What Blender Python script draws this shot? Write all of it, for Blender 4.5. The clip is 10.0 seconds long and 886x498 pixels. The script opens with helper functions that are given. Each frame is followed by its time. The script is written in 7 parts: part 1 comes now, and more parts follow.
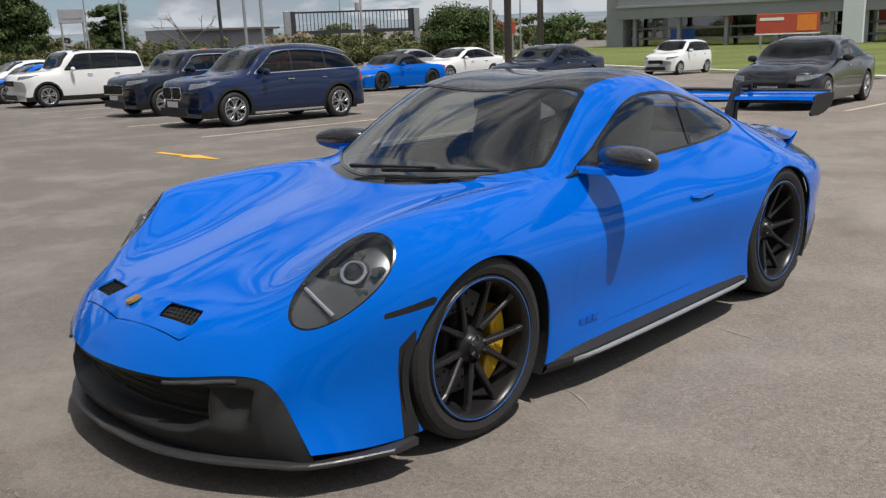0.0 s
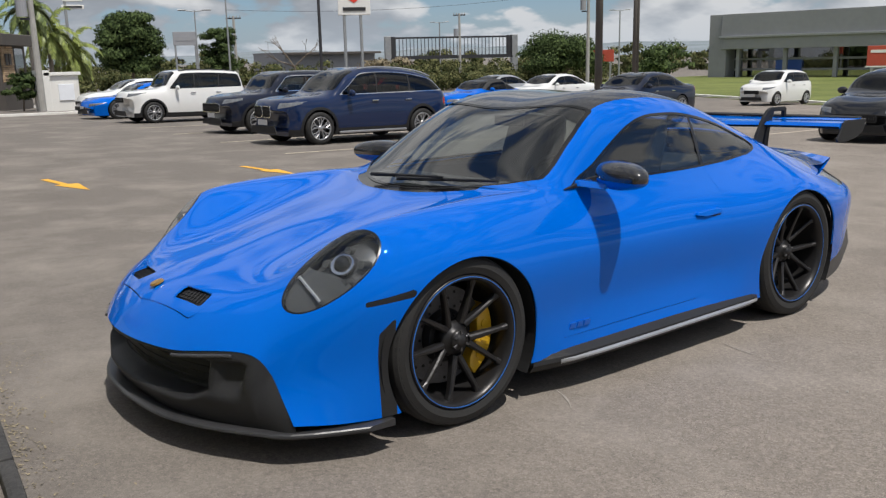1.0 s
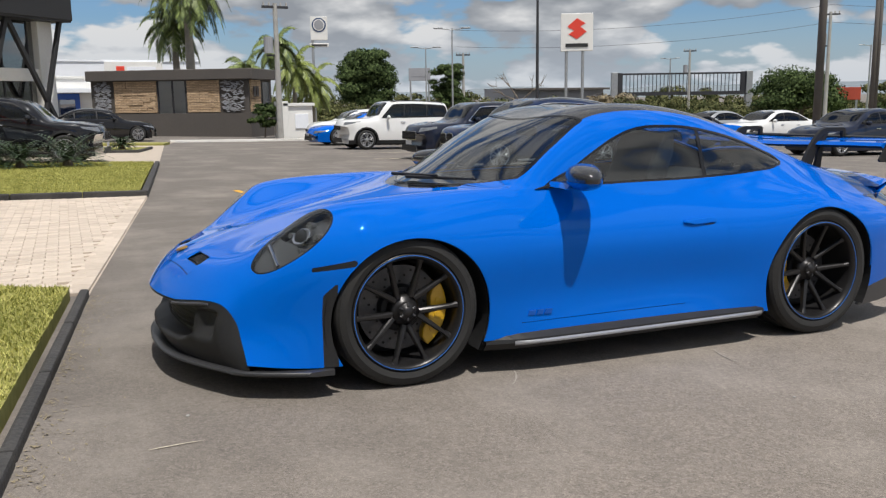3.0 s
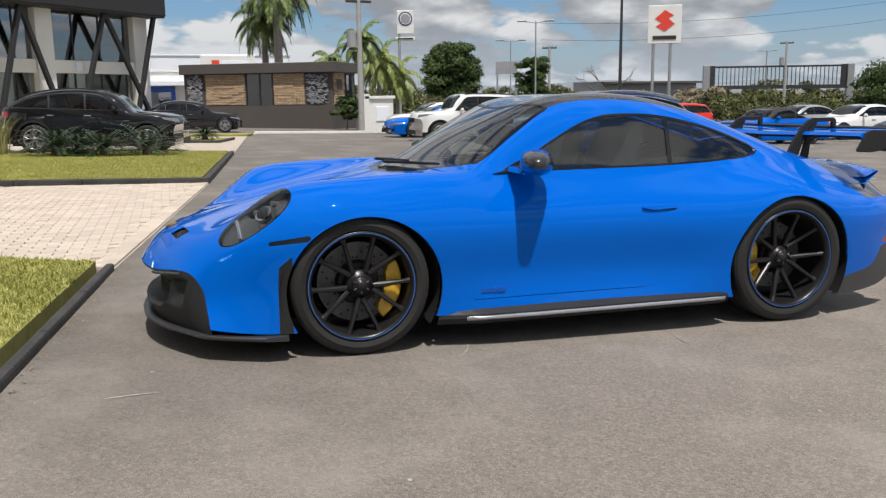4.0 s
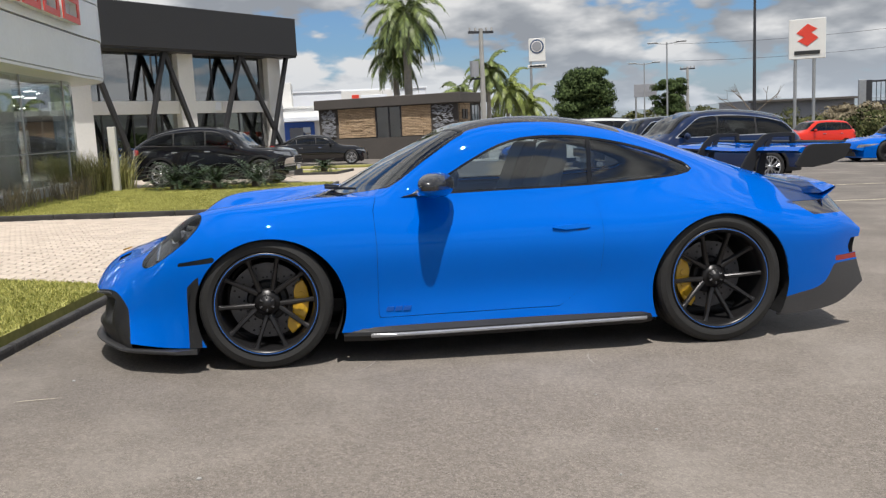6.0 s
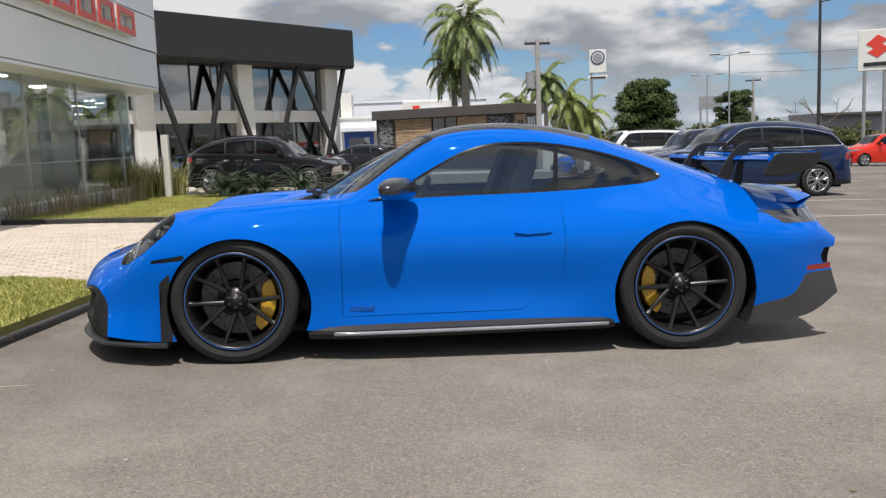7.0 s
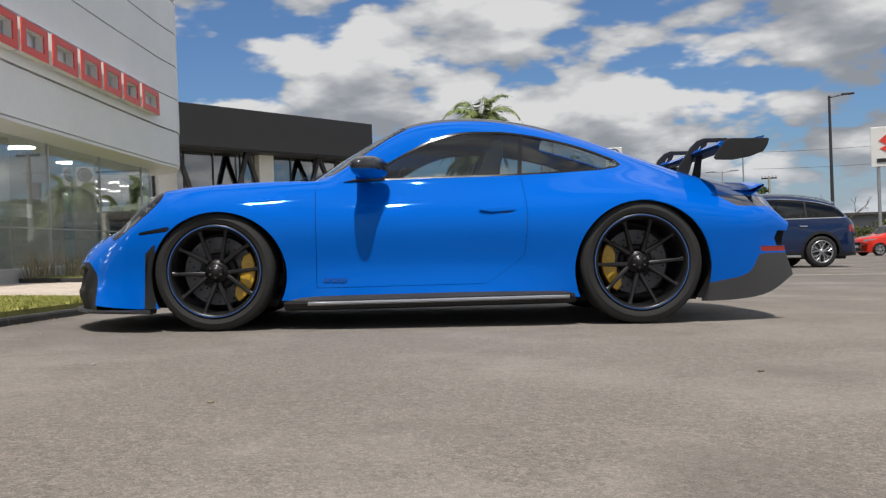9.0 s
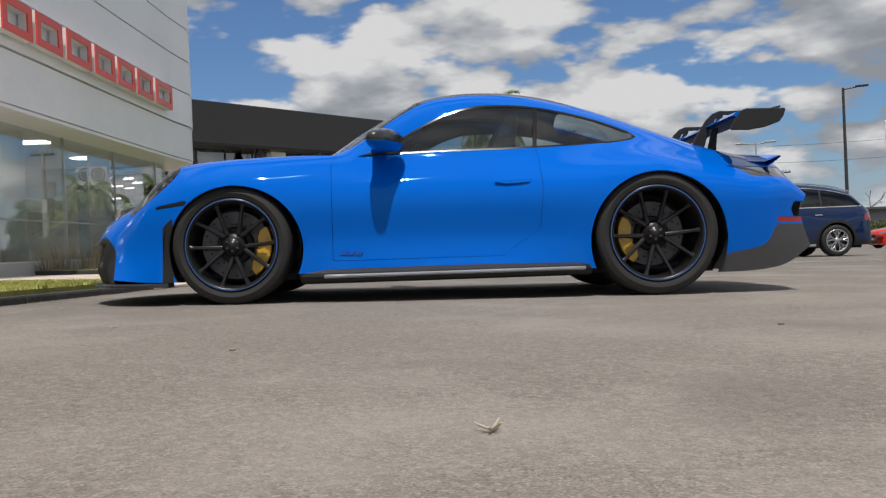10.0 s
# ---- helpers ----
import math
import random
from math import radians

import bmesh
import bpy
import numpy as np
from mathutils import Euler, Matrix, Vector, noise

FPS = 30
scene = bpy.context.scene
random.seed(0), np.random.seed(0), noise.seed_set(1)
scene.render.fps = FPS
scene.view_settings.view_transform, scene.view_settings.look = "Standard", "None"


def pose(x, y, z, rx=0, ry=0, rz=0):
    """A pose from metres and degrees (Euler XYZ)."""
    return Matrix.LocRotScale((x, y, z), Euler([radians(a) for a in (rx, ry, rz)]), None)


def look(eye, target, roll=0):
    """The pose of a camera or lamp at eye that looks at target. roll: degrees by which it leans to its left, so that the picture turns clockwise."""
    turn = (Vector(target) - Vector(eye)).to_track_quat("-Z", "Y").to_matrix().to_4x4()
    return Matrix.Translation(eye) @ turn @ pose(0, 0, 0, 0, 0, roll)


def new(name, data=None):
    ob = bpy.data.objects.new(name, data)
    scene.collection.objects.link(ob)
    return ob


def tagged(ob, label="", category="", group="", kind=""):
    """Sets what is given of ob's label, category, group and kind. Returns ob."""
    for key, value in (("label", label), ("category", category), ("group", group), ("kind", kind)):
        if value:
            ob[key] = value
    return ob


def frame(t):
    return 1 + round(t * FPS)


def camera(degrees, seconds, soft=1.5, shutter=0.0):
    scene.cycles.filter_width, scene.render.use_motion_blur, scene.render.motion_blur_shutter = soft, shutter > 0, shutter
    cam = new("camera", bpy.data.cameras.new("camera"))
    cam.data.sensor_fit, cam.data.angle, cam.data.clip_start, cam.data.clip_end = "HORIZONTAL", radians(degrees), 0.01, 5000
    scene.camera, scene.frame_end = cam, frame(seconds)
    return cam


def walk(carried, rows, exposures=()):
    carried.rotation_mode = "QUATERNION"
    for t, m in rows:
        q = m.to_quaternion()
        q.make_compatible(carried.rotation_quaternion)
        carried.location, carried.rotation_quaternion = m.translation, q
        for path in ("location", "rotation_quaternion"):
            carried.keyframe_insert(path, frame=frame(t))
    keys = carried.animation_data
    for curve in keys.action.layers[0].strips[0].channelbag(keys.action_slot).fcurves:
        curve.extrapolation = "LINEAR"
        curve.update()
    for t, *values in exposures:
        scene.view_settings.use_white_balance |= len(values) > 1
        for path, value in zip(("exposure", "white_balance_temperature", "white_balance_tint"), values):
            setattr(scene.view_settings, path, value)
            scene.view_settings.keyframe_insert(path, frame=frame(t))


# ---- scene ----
cam = camera(54.5, 10.0, soft=1.3)
PATH = [
    (0, (-3.369, -2.867, 1.501), (-2.001, -1.495, 1.004), -2.2),
    (0.5, (-3.326, -3.097, 1.536), (-2.019, -1.659, 1.065), -1.8),
    (1, (-3.273, -3.341, 1.462), (-2.054, -1.816, 1.028), -1.3),
    (1.5, (-3.19, -3.603, 1.401), (-2.068, -1.997, 0.998), -1.0),
    (2, (-2.958, -3.825, 1.346), (-1.942, -2.146, 0.962), -0.9),
    (2.5, (-2.787, -4.104, 1.334), (-1.888, -2.352, 0.98), -1.0),
    (4, (-2.06, -4.857, 1.286), (-1.469, -2.98, 0.93), -0.7),
    (4.5, (-1.84, -5.074, 1.288), (-1.33, -3.171, 0.94), -1.4),
    (5, (-1.518, -5.275, 1.288), (-1.087, -3.349, 0.961), -2.2),
    (5.5, (-1.202, -5.31, 1.27), (-0.854, -3.364, 0.968), -2.6),
    (7, (-0.359, -5.492, 1.194), (-0.243, -3.511, 0.942), -2.3),
    (7.5, (-0.212, -5.717, 1.159), (-0.13, -3.732, 0.935), -1.9),
    (8, (-0.084, -5.876, 1.039), (-0.011, -3.884, 0.873), -1.7),
    (8.5, (-0.082, -5.86, 0.748), (-0.007, -3.863, 0.663), -1.8),
    (9, (-0.1, -5.84, 0.489), (-0.025, -3.842, 0.477), -2.1),
    (9.5, (-0.119, -5.859, 0.381), (-0.057, -3.86, 0.39), -2.1),
    (10, (-0.128, -5.846, 0.338), (-0.081, -3.846, 0.324), -2.5),
]
EXPOSURE = [(0.0, -0.12), (4.0, 0.0), (7.5, 0.04), (9.0, -0.10), (10.0, -0.15)]
walk(cam, [(t, look(eye, target, roll)) for t, eye, target, roll in PATH], EXPOSURE)

# ---- light ----
SUN = Vector((-0.01, -0.385, 0.92)).normalized()
sun_data = bpy.data.lights.new("sun", "SUN")
sun_data.energy, sun_data.angle, sun_data.color = 4.5, radians(0.53), (1.0, 0.96, 0.90)
sun = new("sun", sun_data)
sun.matrix_world = look((0, 0, 60), Vector((0, 0, 60)) - SUN)

world = bpy.data.worlds.new("sky")
scene.world = world
world.use_nodes = True
wt = world.node_tree
wt.nodes.clear()


def wnode(kind, **kw):
    n = wt.nodes.new(kind)
    for k, v in kw.items():
        n.inputs[k].default_value = v
    return n


def wmath(op, a, b=None, clamp=False):
    n = wt.nodes.new("ShaderNodeMath")
    n.operation, n.use_clamp = op, clamp
    for i, v in enumerate((a, b)):
        if v is None:
            continue
        if isinstance(v, (int, float)):
            n.inputs[i].default_value = v
        else:
            wt.links.new(v, n.inputs[i])
    return n.outputs[0]


def build_sky():
    """Blue tropical sky with broken cumulus: cloud cover from layered noise on a flat cloud deck."""
    sky = wt.nodes.new("ShaderNodeTexSky")
    sky.sky_type, sky.sun_disc = "NISHITA", False
    sky.sun_elevation = math.asin(SUN.z)
    sky.sun_rotation = math.atan2(SUN.x, SUN.y)
    sky.air_density, sky.dust_density, sky.ozone_density = 1.0, 1.2, 2.0
    geo = wt.nodes.new("ShaderNodeTexCoord")
    sep = wt.nodes.new("ShaderNodeSeparateXYZ")
    wt.links.new(geo.outputs["Generated"], sep.inputs[0])
    comb = wt.nodes.new("ShaderNodeCombineXYZ")
    lift = wmath("DIVIDE", 1.0, wmath("ADD", wmath("MAXIMUM", sep.outputs[2], 0.0), 0.42))
    wt.links.new(wmath("MULTIPLY", sep.outputs[0], lift), comb.inputs[0])
    wt.links.new(wmath("MULTIPLY", sep.outputs[1], lift), comb.inputs[1])
    wt.links.new(wmath("MULTIPLY", sep.outputs[2], 2.9), comb.inputs[2])
    big = wnode("ShaderNodeTexNoise", Scale=2.5, Detail=11.0, Roughness=0.53, Distortion=0.12)
    off = wt.nodes.new("ShaderNodeVectorMath")
    off.operation = "ADD"
    off.inputs[1].default_value = CLOUD_SHIFT
    wt.links.new(comb.outputs[0], off.inputs[0])
    wt.links.new(off.outputs[0], big.inputs["Vector"])
    # the same field a little towards the sun: its difference shades the clouds' undersides
    shift = wt.nodes.new("ShaderNodeVectorMath")
    shift.operation = "ADD"
    shift.inputs[1].default_value = (0.0, -0.03, 0.13)
    wt.links.new(off.outputs[0], shift.inputs[0])
    lit = wnode("ShaderNodeTexNoise", Scale=2.5, Detail=7.0, Roughness=0.53, Distortion=0.12)
    wt.links.new(shift.outputs[0], lit.inputs["Vector"])
    def puffed(field, at):
        """Heap the smooth field into rounded puffs."""
        v = wnode("ShaderNodeTexVoronoi", Scale=7.0, Detail=3.0, Roughness=0.5)
        v.feature = "SMOOTH_F1"
        v.inputs["Smoothness"].default_value = 0.35
        wt.links.new(at, v.inputs["Vector"])
        return wmath("ADD", field, wmath("MULTIPLY", wmath("SUBTRACT", 0.42, v.outputs["Distance"]), 0.20))

    thickness, towards = puffed(big.outputs[0], off.outputs[0]), puffed(lit.outputs[0], shift.outputs[0])
    cover = wt.nodes.new("ShaderNodeMapRange")
    cover.interpolation_type = "SMOOTHSTEP"
    cover.inputs[1].default_value, cover.inputs[2].default_value = 0.285, 0.368
    wt.links.new(thickness, cover.inputs[0])
    # broad light and shade: the low field now and a good way up towards the sun
    def low_field(step):
        at = wt.nodes.new("ShaderNodeVectorMath")
        at.operation = "ADD"
        at.inputs[1].default_value = step
        wt.links.new(off.outputs[0], at.inputs[0])
        n = wnode("ShaderNodeTexNoise", Scale=2.5, Detail=2.5, Roughness=0.5, Distortion=0.12)
        wt.links.new(at.outputs[0], n.inputs["Vector"])
        return n.outputs[0]

    here = low_field((0.0, 0.0, 0.0))
    broad = wmath("SUBTRACT", here, low_field((0.0, -0.05, 0.24)))
    fine = wmath("SUBTRACT", thickness, towards)
    deepness = wmath("MAXIMUM", wmath("SUBTRACT", here, 0.50), 0.0)
    light = wmath("ADD", wmath("ADD", wmath("MULTIPLY", broad, 1.9), wmath("MULTIPLY", fine, 3.0)), wmath("SUBTRACT", 0.62, wmath("MULTIPLY", deepness, 1.3)))
    tone = wt.nodes.new("ShaderNodeValToRGB")
    for k, (pos, col) in enumerate(((0.0, (0.36, 0.39, 0.44, 1)), (1.0, (1.12, 1.12, 1.11, 1)))):
        tone.color_ramp.elements[k].position, tone.color_ramp.elements[k].color = pos, col
    for pos, col in ((0.40, (0.58, 0.61, 0.65, 1)), (0.72, (0.84, 0.85, 0.87, 1))):
        tone.color_ramp.elements.new(pos).color = col
    tone.color_ramp.interpolation = "B_SPLINE"
    wt.links.new(light, tone.inputs[0])
    skyc = wt.nodes.new("ShaderNodeVectorMath")
    skyc.operation = "SCALE"
    skyc.inputs["Scale"].default_value = SKY_GAIN
    deep = wt.nodes.new("ShaderNodeMixRGB")
    deep.blend_type = "MULTIPLY"
    deep.inputs[0].default_value, deep.inputs[2].default_value = 1.0, (0.85, 1.12, 1.45, 1)
    wt.links.new(sky.outputs[0], deep.inputs[1])
    wt.links.new(deep.outputs[0], skyc.inputs[0])
    cloud = wt.nodes.new("ShaderNodeVectorMath")
    cloud.operation = "SCALE"
    cloud.inputs["Scale"].default_value = CLOUD_GAIN
    wt.links.new(tone.outputs[0], cloud.inputs[0])
    mix = wt.nodes.new("ShaderNodeMixRGB")
    wt.links.new(cover.outputs[0], mix.inputs[0])
    wt.links.new(skyc.outputs[0], mix.inputs[1]), wt.links.new(cloud.outputs[0], mix.inputs[2])
    haze = wt.nodes.new("ShaderNodeMapRange")
    haze.inputs[1].default_value, haze.inputs[2].default_value, haze.inputs[3].default_value, haze.inputs[4].default_value = 0.0, 0.09, 0.60, 0.0
    wt.links.new(sep.outputs[2], haze.inputs[0])
    low = wt.nodes.new("ShaderNodeMixRGB")
    low.inputs[2].default_value = (0.50, 0.57, 0.66, 1)
    wt.links.new(haze.outputs[0], low.inputs[0]), wt.links.new(mix.outputs[0], low.inputs[1])
    bg = wnode("ShaderNodeBackground", Strength=1.0)
    wt.links.new(low.outputs[0], bg.inputs[0])
    out = wt.nodes.new("ShaderNodeOutputWorld")
    wt.links.new(bg.outputs[0], out.inputs[0])


SKY_GAIN, CLOUD_GAIN, CLOUD_SHIFT = 0.074, 0.74, (3.1, 0.7, 1.3)
build_sky()

# ---- materials ----


def mat(name, base, rough=0.5, metal=0.0, var=0.12, scale=3.0, bump=0.0, bscale=60.0, coat=0.0, spec=0.5, tint=None, detail=6.0, rvar=0.08, rand=0.0):
    """Principled surface with two scales of colour variation, varied roughness and fine relief."""
    m = bpy.data.materials.new(name)
    m.use_nodes = True
    nt = m.node_tree
    b = nt.nodes["Principled BSDF"]
    b.inputs["Roughness"].default_value, b.inputs["Metallic"].default_value = rough, metal
    b.inputs["Specular IOR Level"].default_value = spec
    b.inputs["Coat Weight"].default_value, b.inputs["Coat Roughness"].default_value = coat, 0.03
    b.inputs["Base Color"].default_value = (*base, 1)
    tc = nt.nodes.new("ShaderNodeTexCoord")
    if var > 0:
        n1, n2 = nt.nodes.new("ShaderNodeTexNoise"), nt.nodes.new("ShaderNodeTexNoise")
        n1.inputs["Scale"].default_value, n1.inputs["Detail"].default_value = scale, detail
        n2.inputs["Scale"].default_value, n2.inputs["Detail"].default_value = scale * 14, 4.0
        for n in (n1, n2):
            nt.links.new(tc.outputs["Object"], n.inputs["Vector"])
        mx = nt.nodes.new("ShaderNodeMath")
        mx.operation = "MULTIPLY_ADD"
        nt.links.new(n1.outputs[0], mx.inputs[0])
        mx.inputs[1].default_value = 0.6
        m2 = nt.nodes.new("ShaderNodeMath")
        m2.operation = "MULTIPLY"
        nt.links.new(n2.outputs[0], m2.inputs[0])
        m2.inputs[1].default_value = 0.4
        nt.links.new(m2.outputs[0], mx.inputs[2])
        fac = mx.outputs[0]
        if rand > 0:
            info = nt.nodes.new("ShaderNodeObjectInfo")
            isl = nt.nodes.new("ShaderNodeNewGeometry")
            s1 = nt.nodes.new("ShaderNodeMath")
            s1.operation = "ADD"
            nt.links.new(info.outputs["Random"], s1.inputs[0]), nt.links.new(isl.outputs["Random Per Island"], s1.inputs[1])
            s2 = nt.nodes.new("ShaderNodeMath")
            s2.operation = "FRACT"
            nt.links.new(s1.outputs[0], s2.inputs[0])
            s3 = nt.nodes.new("ShaderNodeMath")
            s3.operation = "MULTIPLY_ADD"
            s3.inputs[1].default_value, s3.inputs[2].default_value = rand, -rand / 2
            nt.links.new(s2.outputs[0], s3.inputs[0])
            s4 = nt.nodes.new("ShaderNodeMath")
            s4.operation = "ADD"
            nt.links.new(fac, s4.inputs[0]), nt.links.new(s3.outputs[0], s4.inputs[1])
            fac = s4.outputs[0]
        ramp = nt.nodes.new("ShaderNodeValToRGB")
        other = tint or base
        ramp.color_ramp.elements[0].position, ramp.color_ramp.elements[1].position = 0.25, 0.75
        ramp.color_ramp.elements[0].color = (*[max(c * (1 - var), 0) for c in base], 1)
        ramp.color_ramp.elements[1].color = (*[min(c * (1 + var), 1) for c in other], 1)
        nt.links.new(fac, ramp.inputs[0])
        nt.links.new(ramp.outputs[0], b.inputs["Base Color"])
        if rvar > 0:
            mr = nt.nodes.new("ShaderNodeMapRange")
            mr.inputs[3].default_value, mr.inputs[4].default_value = max(rough - rvar, 0.02), min(rough + rvar, 1)
            nt.links.new(n1.outputs[0], mr.inputs[0])
            nt.links.new(mr.outputs[0], b.inputs["Roughness"])
    if bump > 0:
        nb = nt.nodes.new("ShaderNodeTexNoise")
        nb.inputs["Scale"].default_value, nb.inputs["Detail"].default_value = bscale, 5.0
        nt.links.new(tc.outputs["Object"], nb.inputs["Vector"])
        bp = nt.nodes.new("ShaderNodeBump")
        bp.inputs["Strength"].default_value, bp.inputs["Distance"].default_value = bump, 0.5 / bscale
        nt.links.new(nb.outputs[0], bp.inputs["Height"])
        nt.links.new(bp.outputs[0], b.inputs["Normal"])
    return m


def glass(name, tint, ior=1.5, gloss=0.0):
    """Thin tinted pane: what is behind shows through the tint, and the surface mirrors its surroundings by Fresnel."""
    m = bpy.data.materials.new(name)
    m.use_nodes = True
    nt = m.node_tree
    nt.nodes.clear()
    out, mix = nt.nodes.new("ShaderNodeOutputMaterial"), nt.nodes.new("ShaderNodeMixShader")
    tr, gl, fr = nt.nodes.new("ShaderNodeBsdfTransparent"), nt.nodes.new("ShaderNodeBsdfGlossy"), nt.nodes.new("ShaderNodeLayerWeight")
    tr.inputs[0].default_value, gl.inputs[0].default_value, gl.inputs["Roughness"].default_value = (*tint, 1), (1, 1, 1, 1), gloss
    fr.inputs["Blend"].default_value = 0.5
    r0 = ((ior - 1) / (ior + 1)) ** 2
    p5, sl = nt.nodes.new("ShaderNodeMath"), nt.nodes.new("ShaderNodeMath")
    p5.operation, sl.operation = "POWER", "MULTIPLY_ADD"
    p5.inputs[1].default_value, sl.inputs[1].default_value, sl.inputs[2].default_value = 5.0, 1 - r0, r0
    nt.links.new(fr.outputs["Facing"], p5.inputs[0]), nt.links.new(p5.outputs[0], sl.inputs[0])
    nt.links.new(sl.outputs[0], mix.inputs[0]), nt.links.new(tr.outputs[0], mix.inputs[1]), nt.links.new(gl.outputs[0], mix.inputs[2])
    nt.links.new(mix.outputs[0], out.inputs[0])
    return m


BLUE = mat("blue_paint", (0.0, 0.107, 0.54), 0.018, var=0.015, scale=0.7, rvar=0.0, spec=0.46)
BLUE.node_tree.nodes["Principled BSDF"].inputs["Specular Tint"].default_value = (0.26, 0.72, 1.0, 1)   # gloss tinted blue, so mirrored clouds show light blue instead of white
GLOSSBLACK = mat("gloss_black", (0.006, 0.006, 0.007), 0.15, var=0.1)
LAMPGREY = mat("lamp_grey_panel", (0.075, 0.077, 0.08), 0.3, metal=0.2, var=0.15, scale=20)
BLACK_TRIM = mat("black_plastic", (0.015, 0.015, 0.016), 0.55, var=0.25, scale=6, bump=0.1, bscale=900, spec=0.35)
GAP = mat("gap_dark", (0.006, 0.006, 0.007), 0.8, var=0.2)
CARBON = mat("carbon_roof", (0.018, 0.018, 0.02), 0.25, var=0.35, scale=40, coat=0.8)
GREY_SKIRT = mat("satin_grey_trim", (0.05, 0.05, 0.053), 0.45, var=0.15, scale=4)
RUBBER = mat("tyre_rubber", (0.015, 0.0145, 0.014), 0.75, var=0.35, scale=5, bump=0.15, bscale=300)
# silver-grey skirt edge, lightened so the colour carries its highlight
SKIRTGLINT = mat("skirt_edge_highlight", (0.30, 0.305, 0.32), 0.35, metal=0.3, var=0.1, scale=6)
RIM = mat("satin_black_rim", (0.028, 0.027, 0.028), 0.34, metal=0.55, var=0.2, scale=4)
RIMLINE = mat("rim_blue_line", (0.02, 0.12, 0.42), 0.4, var=0.05)
STEEL = mat("brake_steel", (0.10, 0.10, 0.105), 0.4, metal=0.7, var=0.3, scale=9)
CALIPER = mat("yellow_caliper", (0.62, 0.36, 0.015), 0.35, var=0.12, scale=10, coat=0.5)
DARKLIP = mat("satin_black_lip", (0.03, 0.03, 0.032), 0.4, var=0.2, scale=5)
WINDOW = glass("tinted_window", (0.58, 0.64, 0.65), 1.85)
SCREEN = glass("windscreen_glass", (0.66, 0.70, 0.69), 1.95)
LENS = glass("lamp_lens", (0.92, 0.94, 0.95), 1.6)
CHROME = mat("chrome", (0.75, 0.75, 0.77), 0.12, metal=1.0, var=0.05)
LAMPDARK = mat("lamp_housing", (0.06, 0.061, 0.065), 0.3, metal=0.3, var=0.2, scale=20)
REDLENS = mat("red_lens", (0.30, 0.012, 0.01), 0.12, var=0.1, scale=20, coat=0.6)
SMOKELENS = mat("smoked_tail_lens", (0.05, 0.042, 0.044), 0.1, var=0.3, scale=20, coat=0.8)
AMBER = mat("amber_lens", (0.65, 0.30, 0.03), 0.15, var=0.1, scale=20, coat=0.6)
CABIN = mat("cabin_black", (0.02, 0.02, 0.021), 0.7, var=0.25, scale=6)
SEATLEATHER = mat("seat_leather", (0.03, 0.03, 0.032), 0.55, var=0.2, scale=8)
BADGE = mat("badge_gold", (0.42, 0.24, 0.06), 0.3, metal=0.6, var=0.4, scale=60)

# ---- geometry tools ----
SLOPE_X, SLOPE_Y = -0.022, -0.010


def gz(x, y):
    """Height of the ground: the car park falls gently, and levels out far off."""
    s = SLOPE_X * x + SLOPE_Y * y
    if s < -0.8:
        s = -0.8 - 1.4 * math.tanh((-s - 0.8) / 1.4)
    return min(s, 0.4 + 0.2 * math.tanh(max(s - 0.4, 0))) if s > 0.4 else s


def seat(x, y, yaw=0.0, lift=0.0):
    """A pose on the ground at x, y, upright to the slope, turned by yaw degrees."""
    q = Vector((0, 0, 1)).rotation_difference(Vector((-SLOPE_X, -SLOPE_Y, 1)).normalized())
    return Matrix.Translation((x, y, gz(x, y) + lift)) @ q.to_matrix().to_4x4() @ pose(0, 0, 0, 0, 0, yaw)


def upright(x, y, yaw=0.0, lift=0.0):
    return pose(x, y, gz(x, y) + lift, 0, 0, yaw)


def holder(name, m, label, category, group="", kind=""):
    """A thing: an empty at its base that carries its parts."""
    ob = new(name)
    ob.empty_display_size = 0.2
    ob.matrix_world = m
    return tagged(ob, label, category, group, kind)


def part(name, bm, material, parent=None, label="", smooth=False):
    """Links a bmesh as one mesh object under a thing or a part."""
    me = bpy.data.meshes.new(name)
    if smooth:
        for f in bm.faces:
            f.smooth = True
    bm.to_mesh(me)
    bm.free()
    for m in material if isinstance(material, (list, tuple)) else (material,):
        me.materials.append(m)
    ob = new(name, me)
    if parent is not None:
        ob.parent = parent
    if label:
        tagged(ob, label)
    return ob


def mesh_part(name, verts, faces, material, parent=None, label="", smooth=False, normals=None):
    me = bpy.data.meshes.new(name)
    me.from_pydata([tuple(v) for v in verts], [], [tuple(f) for f in faces])
    me.materials.append(material)
    if smooth or normals is not None:
        me.polygons.foreach_set("use_smooth", [True] * len(me.polygons))
    if normals is not None:
        me.normals_split_custom_set_from_vertices([tuple(n) for n in normals])
    me.update()
    ob = new(name, me)
    if parent is not None:
        ob.parent = parent
    if label:
        tagged(ob, label)
    return ob


def box_bm(x0, y0, z0, x1, y1, z1, bevel=0.0, bm=None, seg=1):
    own = bm is None
    b = bmesh.new()
    bmesh.ops.create_cube(b, size=1.0)
    bmesh.ops.scale(b, vec=(x1 - x0, y1 - y0, z1 - z0), verts=b.verts)
    bmesh.ops.translate(b, vec=((x0 + x1) / 2, (y0 + y1) / 2, (z0 + z1) / 2), verts=b.verts)
    if bevel > 0:
        bmesh.ops.bevel(b, geom=b.edges[:], offset=bevel, segments=seg, affect="EDGES", profile=0.6)
    if own:
        return b
    join(bm, b)
    return bm


def join(bm, other, m=None):
    if m is not None:
        other.transform(m)
    me = bpy.data.meshes.new("tmp")
    other.to_mesh(me)
    other.free()
    bm.from_mesh(me)
    bpy.data.meshes.remove(me)
    return bm


